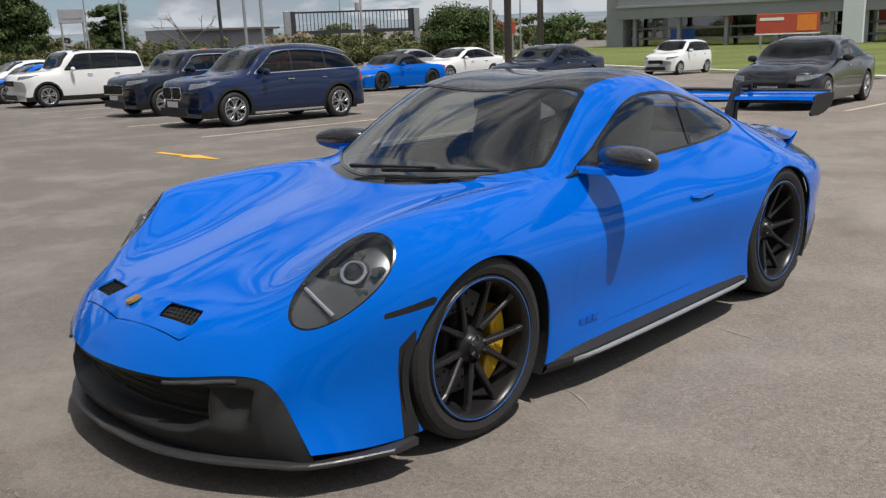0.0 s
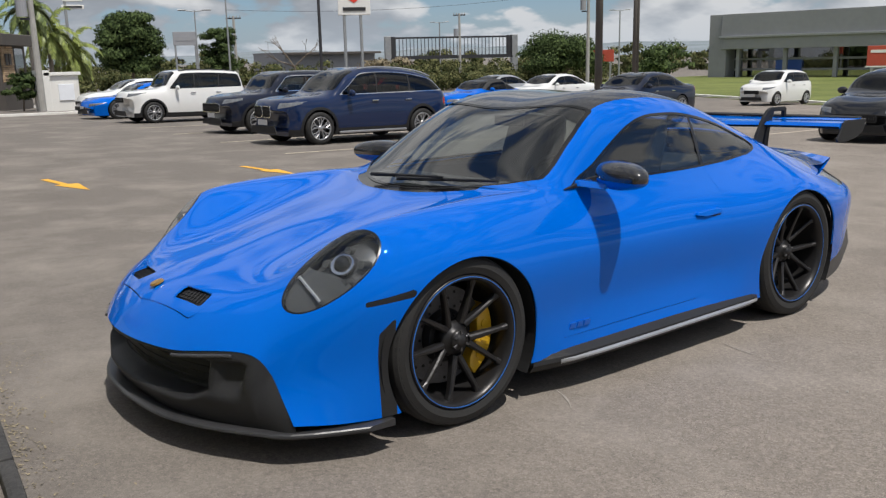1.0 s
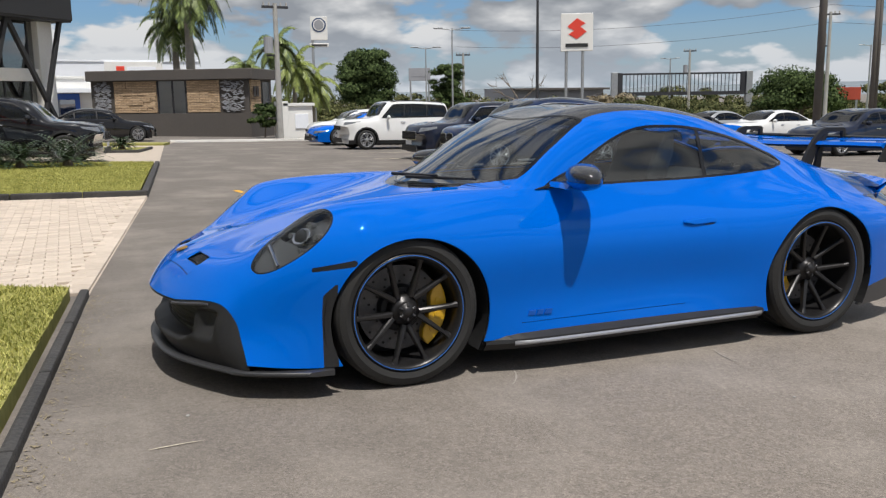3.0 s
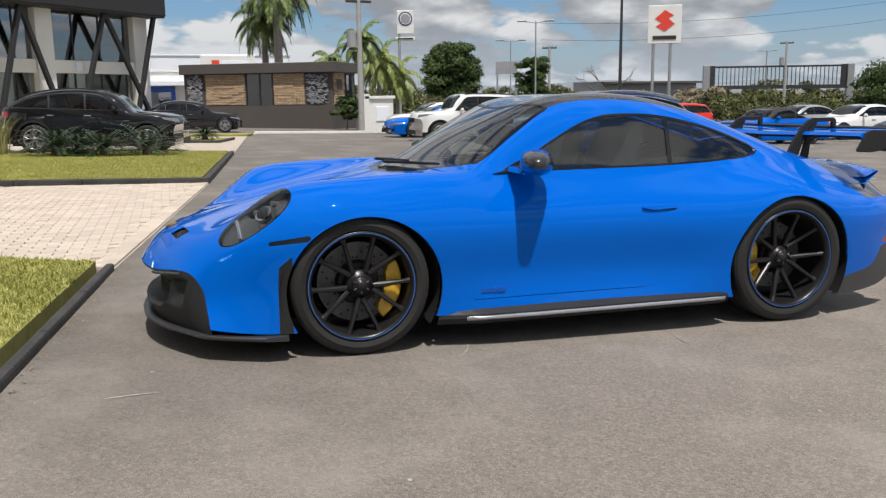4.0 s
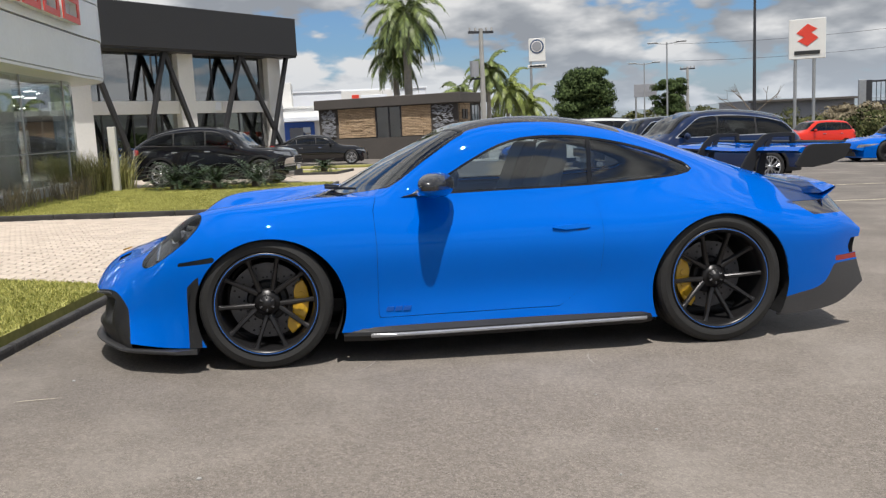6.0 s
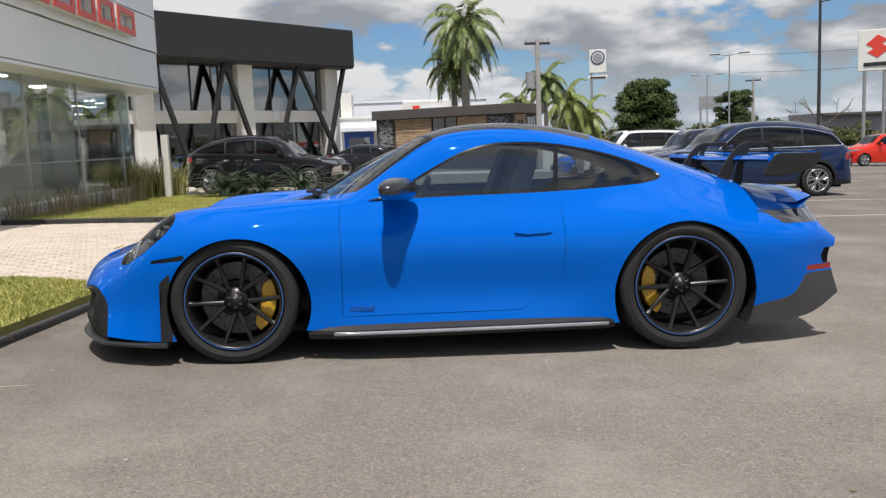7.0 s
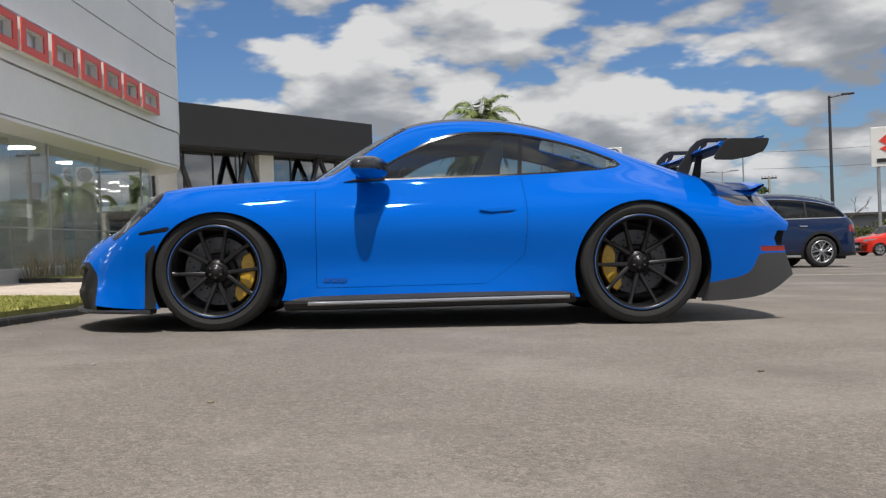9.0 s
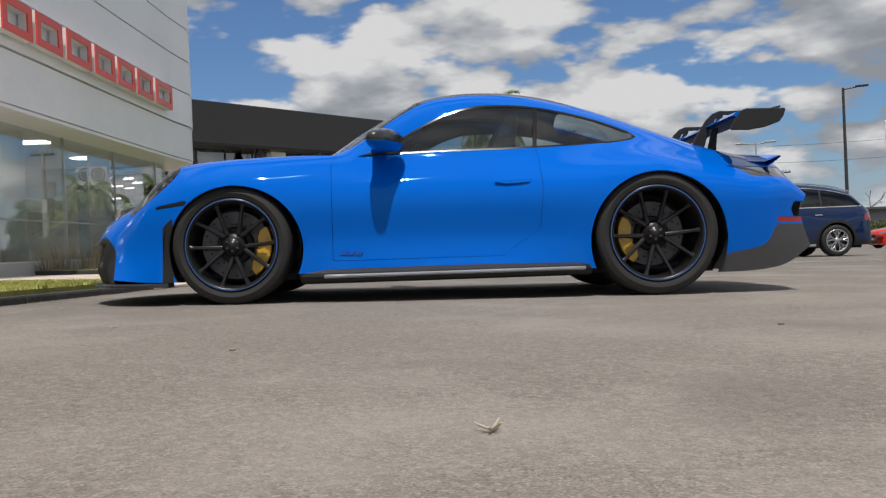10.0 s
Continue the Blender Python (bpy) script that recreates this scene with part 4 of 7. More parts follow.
    part("wing_blade", b, (BLUE, BLACK_TRIM), wing, "blue wing blade with a dark underside")
    b = bmesh.new()
    prism_bm([(1.955, 1.0545), (1.996, 1.0625), (1.996, 1.052), (1.955, 1.044)], -0.845, 0.845, 0.001, b)
    part("gurney_lip", b, BLACK_TRIM, wing)
    for sy in (-1, 1):
        b = prism_bm([(1.69, 0.932), (1.70, 0.920), (1.80, 0.918), (1.90, 0.935), (1.985, 0.966), (2.008, 0.998), (2.022, 1.036), (2.016, 1.046), (1.785, 1.046), (1.755, 1.032)], sy * 0.845, sy * 0.860, 0.005)
        part("end_plate", b, BLACK_TRIM, wing, "black wing end plate")
        up = [(1.60, 0.85), (1.655, 0.96), (1.715, 1.052), (1.76, 1.095), (1.80, 1.110), (1.95, 1.112), (1.97, 1.100), (1.97, 1.045), (1.945, 1.045), (1.94, 1.086), (1.815, 1.084), (1.775, 1.056), (1.735, 0.985), (1.69, 0.85)]
        neck = part("swan_neck", prism_bm(up, sy * 0.345, sy * 0.368, 0.004), BLACK_TRIM, wing, "black swan-neck wing support")
        leg = [(1.715, 0.83), (1.745, 0.96), (1.775, 1.04), (1.80, 1.085), (1.83, 1.085), (1.80, 1.02), (1.785, 0.95), (1.775, 0.83)]
        part("brace", prism_bm(leg, sy * 0.347, sy * 0.366, 0.004), BLACK_TRIM, neck)

    # cabin: floor, dashboard, wheel, two bucket seats, door cards, rear bulkhead
    cab = new("cabin")
    cab.parent = car
    tagged(cab, "black cabin with two bucket seats")
    part("cabin_floor", box_bm(-0.9, -0.70, 0.25, 1.2, 0.70, 0.32), CABIN, cab)
    part("dashboard", prism_bm([(-0.84, 0.62), (-0.84, 0.828), (-0.62, 0.862), (-0.44, 0.855), (-0.36, 0.80), (-0.42, 0.62)], -0.53, 0.53, 0.02), CABIN, cab)
    part("rear_shelf", prism_bm([(0.75, 0.35), (0.75, 0.80), (1.25, 0.86), (1.40, 0.86), (1.40, 0.35)], -0.56, 0.56, 0.02), CABIN, cab)
    for sy in (-1, 1):
        part("door_card", box_bm(-0.50, sy * 0.72 - 0.015, 0.33, 0.55, sy * 0.72 + 0.015, 0.84, 0.01), CABIN, cab)
        part("seat_base", prism_bm([(-0.28, 0.36), (-0.30, 0.52), (-0.05, 0.56), (0.28, 0.50), (0.30, 0.36)], sy * 0.36 - 0.24, sy * 0.36 + 0.24, 0.03), SEATLEATHER, cab)
        part("seat_back", prism_bm([(0.16, 0.50), (0.28, 0.85), (0.36, 1.06), (0.40, 1.13), (0.47, 1.13), (0.47, 1.02), (0.40, 0.80), (0.34, 0.48)], sy * 0.36 - 0.20, sy * 0.36 + 0.20, 0.03), SEATLEATHER, cab)
    ring = bmesh.new()
    cen = Vector((-0.22, -0.36, 0.80))
    rot = Matrix.Translation(cen) @ Matrix.Rotation(radians(-66), 4, "Y")
    prev = None
    for k in range(25):
        a = 2 * math.pi * k / 24
        p = rot @ Vector((0.175 * math.cos(a), 0.175 * math.sin(a), 0))
        if prev is not None:
            bar_bm(prev, p, 0.015, 0.015, 8, ring)
        prev = p
    for a in (0.0, 2.1, 4.2):
        bar_bm(rot @ Vector((0, 0, 0)), rot @ Vector((0.17 * math.cos(a), 0.17 * math.sin(a), 0)), 0.02, 0.014, 6, ring)
    part("steering_wheel", ring, CABIN, cab)
    part("inner_mirror", box_bm(-0.16, -0.11, 1.10, -0.14, 0.11, 1.155, 0.006), CABIN, cab)

    # wipers
    for a, b2 in (((-0.90, -0.02, 0.885), (-0.74, -0.56, 0.902)), ((-0.90, 0.20, 0.888), (-0.83, -0.28, 0.905))):
        part("wiper", bar_bm(a, b2, 0.010, 0.006, 6), BLACK_TRIM, car)

    for near in (True, False):
        add_wheel(car, -WB, RF, 0.255, 0.262, 0.198, near, False, 0.782)
        add_wheel(car, WB, RR, 0.315, 0.275, 0.190, near, True, 0.755)
    return car

# ---- ground and setting ----
def asphalt():
    """Old sun-bleached asphalt: stone grains, mid-size mottling, broad stains and fine relief."""
    m = mat("asphalt", (0.17, 0.16, 0.148), 0.88, var=0.0, rvar=0.0)
    nt = m.node_tree
    bsdf = nt.nodes["Principled BSDF"]
    tc = nt.nodes.new("ShaderNodeTexCoord")

    def tex(kind, scale, detail=3.0):
        n = nt.nodes.new(kind)
        n.inputs["Scale"].default_value = scale
        if "Detail" in n.inputs:
            n.inputs["Detail"].default_value = detail
        nt.links.new(tc.outputs["Object"], n.inputs["Vector"])
        return n

    def blend(fac, a, c, mode="MIX", k=None):
        n = nt.nodes.new("ShaderNodeMixRGB")
        n.blend_type = mode
        for i, v in ((0, fac), (1, a), (2, c)):
            if isinstance(v, (int, float)):
                n.inputs[i].default_value = v
            elif isinstance(v, tuple):
                n.inputs[i].default_value = (*v, 1)
            else:
                nt.links.new(v, n.inputs[i])
        return n.outputs[0]

    def ramp(src, lo, hi, a=0.0, c=1.0):
        n = nt.nodes.new("ShaderNodeMapRange")
        n.inputs[1].default_value, n.inputs[2].default_value, n.inputs[3].default_value, n.inputs[4].default_value = lo, hi, a, c
        nt.links.new(src, n.inputs[0])
        return n.outputs[0]

    broad, mid, fine, speck = tex("ShaderNodeTexNoise", 0.35, 6), tex("ShaderNodeTexNoise", 1.7, 8), tex("ShaderNodeTexNoise", 38, 8), tex("ShaderNodeTexNoise", 210, 2)
    for n in (fine, mid):
        n.inputs["Roughness"].default_value = 0.62
    col = blend(ramp(broad.outputs[0], 0.36, 0.64), (0.156, 0.132, 0.112), (0.206, 0.177, 0.152))
    col = blend(ramp(mid.outputs[0], 0.40, 0.62, 0.0, 0.50), col, (0.123, 0.103, 0.087))
    col = blend(ramp(fine.outputs[0], 0.36, 0.64, 0.0, 0.50), col, (0.260, 0.225, 0.192))
    col = blend(ramp(speck.outputs[0], 0.55, 0.66, 0.0, 0.75), col, (0.343, 0.300, 0.260))
    col = blend(ramp(speck.outputs[0], 0.45, 0.34, 0.0, 0.75), col, (0.062, 0.052, 0.044))
    grit = tex("ShaderNodeTexVoronoi", 85)
    sepc = nt.nodes.new("ShaderNodeSeparateColor")
    nt.links.new(grit.outputs["Color"], sepc.inputs[0])
    col = blend(ramp(sepc.outputs[0], 0.86, 0.90, 0.0, 0.32), col, (0.312, 0.271, 0.233))
    col = blend(ramp(sepc.outputs[1], 0.86, 0.90, 0.0, 0.32), col, (0.078, 0.066, 0.056))
    sepp = nt.nodes.new("ShaderNodeSeparateXYZ")
    nt.links.new(tc.outputs["Object"], sepp.inputs[0])
    edge_n = nt.nodes.new("ShaderNodeMath")
    edge_n.operation = "MULTIPLY_ADD"
    edge_n.inputs[1].default_value = 3.0
    slant = nt.nodes.new("ShaderNodeMath")
    slant.operation = "MULTIPLY_ADD"
    slant.inputs[1].default_value = -0.6
    nt.links.new(sepp.outputs[0], slant.inputs[0]), nt.links.new(sepp.outputs[1], slant.inputs[2])
    nt.links.new(mid.outputs[0], edge_n.inputs[0]), nt.links.new(slant.outputs[0], edge_n.inputs[2])
    col = blend(ramp(edge_n.outputs[0], -0.3, 3.4, 0.0, 0.58), col, (0.105, 0.095, 0.086))
    dust = tex("ShaderNodeTexNoise", 0.75, 9)
    dust.inputs["Roughness"].default_value = 0.7
    col = blend(ramp(dust.outputs[0], 0.46, 0.70, 0.0, 0.58), col, (0.315, 0.28, 0.245))
    stain = tex("ShaderNodeTexNoise", 0.9, 4)
    col = blend(ramp(stain.outputs[0], 0.58, 0.70, 0.0, 0.40), col, (0.109, 0.093, 0.079))
    nt.links.new(col, bsdf.inputs["Base Color"])
    b1 = nt.nodes.new("ShaderNodeBump")
    b1.inputs["Strength"].default_value, b1.inputs["Distance"].default_value = 0.55, 0.003
    nt.links.new(speck.outputs[0], b1.inputs["Height"])
    nt.links.new(b1.outputs[0], bsdf.inputs["Normal"])
    return m


ASPHALT = asphalt()
GRASSGROUND = mat("lawn_soil", (0.215, 0.215, 0.06), 0.95, var=0.28, scale=1.4, bump=0.6, bscale=160, tint=(0.30, 0.28, 0.10), spec=0.1)
FIELD = mat("field_grass", (0.105, 0.135, 0.04), 0.95, var=0.35, scale=0.12, tint=(0.16, 0.18, 0.06), spec=0.1)
BLADE = mat("grass_blade", (0.225, 0.245, 0.05), 0.7, var=0.25, scale=2.0, rand=0.6, tint=(0.42, 0.40, 0.13), spec=0.2)
PAVER = mat("paver_block", (0.47, 0.395, 0.325), 0.85, var=0.08, scale=1.2, bump=0.3, bscale=90, rand=0.35, tint=(0.55, 0.47, 0.395))
GROUT = mat("paver_sand", (0.44, 0.375, 0.31), 0.95, var=0.2, scale=4)
KERB = mat("black_kerb", (0.020, 0.020, 0.021), 0.75, var=0.5, scale=3, bump=0.4, bscale=40, tint=(0.05, 0.047, 0.045))
WHITEKERB = mat("white_kerb", (0.72, 0.70, 0.66), 0.8, var=0.15, scale=1.5, bump=0.2)
PAINTLINE = mat("worn_line_paint", (0.52, 0.46, 0.36), 0.8, var=0.3, scale=8)
ARROWPAINT = mat("yellow_arrow_paint", (0.72, 0.38, 0.035), 0.75, var=0.22, scale=9)
CONCRETE = mat("pole_concrete", (0.36, 0.35, 0.33), 0.85, var=0.2, scale=3, bump=0.2)
WALLWHITE = mat("white_wall_paint", (0.74, 0.73, 0.70), 0.75, var=0.08, scale=0.8)
# the blue-grey haze of distance is mixed into the hills' own colour
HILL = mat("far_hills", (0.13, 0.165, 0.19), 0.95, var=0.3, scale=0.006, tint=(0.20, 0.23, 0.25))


def sheet(name, xs, ys, material, lift=0.0, inside=None, label="", category="", kind="structure"):
    """A grid laid on the ground."""
    V = [(x, y, gz(x, y) + lift) for y in ys for x in xs]
    n = len(xs)
    F = []
    for j in range(len(ys) - 1):
        for i in range(n - 1):
            cx, cy = (xs[i] + xs[i + 1]) / 2, (ys[j] + ys[j + 1]) / 2
            if inside is None or inside(cx, cy):
                F.append((j * n + i, j * n + i + 1, (j + 1) * n + i + 1, (j + 1) * n + i))
    return tagged(mesh_part(name, V, F, material, smooth=True), label, category, kind=kind)


def patch(name, outline, material, lift, label, category="", thick=0.0, sub=4):
    """A flat area on the slope from an outline of (x, y) corners, with skirts that go down into the ground."""
    b = bmesh.new()
    pts = []
    n = len(outline)
    for i in range(n):
        p, q = outline[i], outline[(i + 1) % n]
        for k in range(sub):
            pts.append((p[0] + (q[0] - p[0]) * k / sub, p[1] + (q[1] - p[1]) * k / sub))
    topv = [b.verts.new((x, y, gz(x, y) + lift)) for x, y in pts]
    b.faces.new(topv)
    if thick > 0:
        low = [b.verts.new((x, y, gz(x, y) + lift - thick)) for x, y in pts]
        for i in range(len(pts)):
            b.faces.new((topv[i], topv[(i + 1) % len(pts)], low[(i + 1) % len(pts)], low[i]))
    bmesh.ops.recalc_face_normals(b, faces=b.faces[:])
    bmesh.ops.triangulate(b, faces=[f for f in b.faces if len(f.verts) > 4])
    return tagged(part(name, b, material), label, category, kind="structure")


far = [-4000, -1500, -600, -250, -120, -70]
xs_all = far + list(np.linspace(-50, 120, 69)) + [150, 200, 300, 600, 1500, 4500]
ys_all = [-1500, -400, -120, -60] + list(np.linspace(-40, 120, 65)) + [150, 200, 300, 600, 1500, 4500]
sheet("ground", xs_all, ys_all, ASPHALT, 0.0, label="grey weathered asphalt car park", category="ground")

KX0, KY0, KX1, KY1 = -3.30, -5.5, -2.50, 1.80      # kerb line of the near lawn


def kerb_run(pts, w=0.11, h=0.13, piece=1.0, material=KERB, name="kerb", label="black painted concrete kerb"):
    """A kerb of separate stones along a line; w is measured to the left of the way."""
    run = holder(name, upright(pts[0][0], pts[0][1]), label, "kerb", kind="structure")
    inv = run.matrix_world.inverted()
    for p, q in zip(pts[:-1], pts[1:]):
        d = Vector((q[0] - p[0], q[1] - p[1]))
        n = max(1, round(d.length / piece))
        u = d.normalized()
        for k in range(n):
            a, c = Vector(p) + d * (k / n) + u * 0.004, Vector(p) + d * ((k + 1) / n) - u * 0.004
            b = box_bm(0, 0, -0.10, (c - a).length, w, h, 0.018, seg=2)
            mz = Matrix.Translation((a.x, a.y, gz(a.x, a.y))) @ Matrix.Rotation(math.atan2(u.y, u.x), 4, "Z") @ Matrix.Rotation(-math.atan2(gz(c.x, c.y) - gz(a.x, a.y), (c - a).length), 4, "Y")
            b.transform(inv @ mz)
            part("kerb_stone", b, material, run)
    return run


LAWN1 = [(-2.62, 1.70), (-3.66, 2.24), (-14, 2.6), (-14, -9), (-3.75, -9.0)]
kerb_run([(-3.66, -9.0), (-2.50, 1.78)], 0.058, 0.055)
LAWN2 = [(-1.62, 9.08), (-0.66, 17.3), (-1.2, 17.5), (-8.9, 16.9), (-9.05, 9.4), (-2.6, 9.12)]
patch("lawn_near", LAWN1, GRASSGROUND, 0.085, "sunlit lawn beside the car park", "lawn", 0.2)
patch("lawn_middle", LAWN2, GRASSGROUND, 0.085, "lawn strip with plants in front of the showroom", "lawn", 0.2)
kerb_run([(-9.0, 9.28), (-2.4, 9.02), (-1.50, 8.98)], 0.10, 0.10)
kerb_run([(-1.50, 8.98), (-0.52, 17.4)], 0.10, 0.10)
STRIP = [(-0.45, 24.4), (0.20, 27.2), (-9, 27.0), (-9, 24.6)]
patch("lawn_strip", STRIP, GRASSGROUND, 0.085, "narrow grass strip between parking bays", "lawn", 0.2)
kerb_run([(-9, 24.5), (-0.45, 24.3), (0.22, 27.2)], 0.10, 0.10)
STRIP2 = [(0.95, 30.6), (1.35, 32.4), (-9, 32.2), (-9, 30.8)]
patch("lawn_verge", STRIP2, GRASSGROUND, 0.085, "grass verge by the side road", "lawn", 0.2)
patch("paver_bed", [(-2.50, 1.80), (-1.50, 9.0), (-30, 9.4), (-30, 2.6), (-3.6, 2.3)], GROUT, 0.006, "sand bed under the paver driveway", "pavement")
patch("paver_parking", [(-0.55, 17.3), (0.95, 30.7), (-22, 30.7), (-22, 17.0)], GROUT, 0.012, "pale paved parking bay", "pavement")
patch("paver_apron", [(1.35, 32.4), (1.9, 35.0), (-22, 35.0), (-22, 32.2)], GROUT, 0.012, "pale paved apron by the road", "pavement")

# white kerb of the side road and its far pavement
kerb_run([(1.6, 34.4), (4.9, 34.6), (9.2, 35.6)], 0.25, 0.10, 2.0, WHITEKERB, "road_kerb", "white painted kerb along the side road")
patch("far_pavement", [(-6, 52.6), (9.2, 47.2), (16, 46.0), (16, 44.6), (9.0, 45.8), (-7, 51.0)], WHITEKERB, 0.10, "pale pavement along the far side of the road", "pavement", 0.2)

# open field beyond the car park
sheet("field", list(np.linspace(20, 130, 45)), list(np.linspace(-60, 110, 50)), FIELD, 0.03,
      lambda x, y: y > -60 and (x - 26.5) * 0.80 - (y - 6) * 0.58 > 0 and y < 75 and x > 25, "mown green field beyond the car park", "field")
kerb_run([(24.5, -1.0), (27.0, 6.0), (40.0, 24.2), (60, 52)], 0.3, 0.12, 3.0, WHITEKERB, "lot_kerb", "pale kerb round the car park")


def line_mark(a, c, w, name="parking_line", material=PAINTLINE, label="thin worn white parking line"):
    d = Vector((c[0] - a[0], c[1] - a[1]))
    n = d.normalized().orthogonal() * w / 2
    b = bmesh.new()
    k = max(2, int(d.length / 2))
    rows = []
    for i in range(k + 1):
        p = Vector(a) + d * (i / k)
        rows.append([b.verts.new((q.x, q.y, gz(q.x, q.y) + 0.006)) for q in (p - n, p + n)])
    for i in range(k):
        b.faces.new((rows[i][0], rows[i + 1][0], rows[i + 1][1], rows[i][1]))
    bmesh.ops.recalc_face_normals(b, faces=b.faces[:])
    return tagged(part(name, b, material), label, "road marking", "parking lines", "structure")


for x0, x1_, y in ((4.4, 10.6, 10.85), (4.8, 10.8, 14.5), (5.2, 11, 18.2), (5.6, 11.4, 21.8), (4.6, 9.8, 7.32)):
    line_mark((x0, y), (x1_, y), 0.10)
for x0, x1_, y in ((15.0, 20.5, 18.6), (15.4, 21, 22.2), (14.2, 20.4, 7.3), (14.0, 20.2, 3.4)):
    line_mark((x0, y), (x1_, y), 0.10)


def arrow_mark(x, y, yaw, label):
    """A painted direction arrow whose stem has worn to a short block."""
    out = [(-0.05, 0.85), (0.06, 0.85), (0.05, 0.05), (0.17, 0.0), (0.0, -0.85), (-0.15, 0.0), (-0.05, 0.05)]
    b = bmesh.new()
    a = radians(yaw)
    vs = []
    for px, py in out:
        wx, wy = x + px * math.cos(a) - py * math.sin(a), y + px * math.sin(a) + py * math.cos(a)
        vs.append(b.verts.new((wx, wy, gz(wx, wy) + 0.006)))
    b.faces.new(vs)
    bmesh.ops.triangulate(b, faces=b.faces[:])
    return tagged(part("road_arrow", b, ARROWPAINT), label, "road marking", "painted arrows", "structure")


arrow_mark(-0.05, 8.75, 4, "worn yellow arrow painted on the asphalt")
arrow_mark(2.80, 8.45, 2, "worn yellow arrow painted on the asphalt")


def scuff(x0, y0, x1, y1, bend, w, label="faint pale scratch on the asphalt", material=PAINTLINE):
    """A thin worn streak on the ground, bowed to one side."""
    b = bmesh.new()
    d = Vector((x1 - x0, y1 - y0))
    n = d.normalized().orthogonal()
    rows = []
    for k in range(15):
        u = k / 14
        p = Vector((x0, y0)) + d * u + n * bend * 4 * u * (1 - u)
        ww = w * (0.25 + 0.75 * math.sin(math.pi * u)) * (0.7 + 0.5 * noise.noise(Vector((p.x * 30, p.y * 30, 1))))
        rows.append([b.verts.new((q.x, q.y, gz(q.x, q.y) + 0.004)) for q in (p - n * ww, p + n * ww)])
    for i in range(14):
        b.faces.new((rows[i][0], rows[i + 1][0], rows[i + 1][1], rows[i][1]))
    bmesh.ops.recalc_face_normals(b, faces=b.faces[:])
    return tagged(part("scratch", b, material), label, "ground mark", "asphalt scratches", "structure")


SCUFF = mat("pale_scuff", (0.30, 0.275, 0.25), 0.9, var=0.3, scale=40)
scuff(-2.38, -1.22, -2.17, -1.20, 0.004, 0.006)
scuff(-0.67, -0.83, -0.79, -1.06, 0.02, 0.006, material=SCUFF)
scuff(0.47, -0.94, 0.42, -1.20, -0.02, 0.006, material=SCUFF)

# distant hills
V, F = [], []
for i, a in enumerate(np.linspace(-0.3, 2.2, 160)):
    for k, (r, f) in enumerate(((2600, 0.0), (3400, 0.6), (4200, 1.0), (4600, 0.6))):
        h = 38 + 22 * noise.noise(Vector((a * 5, 0.3, 1))) + 12 * noise.noise(Vector((a * 17, 2.3, 4))) + 18 * max(0, 1 - abs(a - 0.75) / 0.5)
        V.append((r * math.cos(a), r * math.sin(a), -4 + f * h))
for i in range(159):
    for k in range(3):
        F.append((i * 4 + k, (i + 1) * 4 + k, (i + 1) * 4 + k + 1, i * 4 + k + 1))
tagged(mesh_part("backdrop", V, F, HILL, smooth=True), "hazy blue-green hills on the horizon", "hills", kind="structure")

sports_coupe(seat(0, 0))

# ---- parked vehicles ----
PAINTS = {
    "navy": mat("navy_paint", (0.006, 0.017, 0.060), 0.3, var=0.04, scale=0.8, coat=1.0, rvar=0.0, spec=0.06),
    "black_blue": mat("dark_blue_paint", (0.010, 0.014, 0.030), 0.3, var=0.05, scale=0.8, coat=1.0, rvar=0.0, spec=0.06),
    "white": mat("white_car_paint", (0.72, 0.72, 0.71), 0.3, var=0.03, scale=0.8, coat=1.0, rvar=0.0, spec=0.06),
    "blue": BLUE,
    "black": mat("black_car_paint", (0.006, 0.006, 0.008), 0.25, var=0.05, scale=0.8, coat=1.0, rvar=0.0, spec=0.06),
    "grey": mat("dark_grey_car_paint", (0.022, 0.023, 0.027), 0.3, metal=0.3, var=0.05, scale=0.8, coat=1.0, rvar=0.0, spec=0.06),
    "red": mat("red_car_paint", (0.62, 0.028, 0.012), 0.3, var=0.05, scale=0.8, coat=1.0, rvar=0.0, spec=0.06),
    "silver": mat("silver_car_paint", (0.42, 0.43, 0.44), 0.3, metal=0.5, var=0.05, scale=0.8, coat=1.0, rvar=0.0, spec=0.06),
}
SILVERRIM = mat("silver_rim", (0.42, 0.42, 0.43), 0.3, metal=0.8, var=0.2, scale=8)
CARGLASS = glass("car_glass", (0.20, 0.215, 0.215), 1.55)
STEELBAR = mat("grille_bar_black", (0.03, 0.03, 0.032), 0.3, metal=0.4, var=0.2, scale=9)
PLATE = mat("number_plate", (0.55, 0.55, 0.56), 0.5, var=0.15, scale=20)
HEADLENS = mat("headlamp_glass", (0.20, 0.21, 0.225), 0.10, metal=0.3, var=0.6, scale=26, coat=0.9)


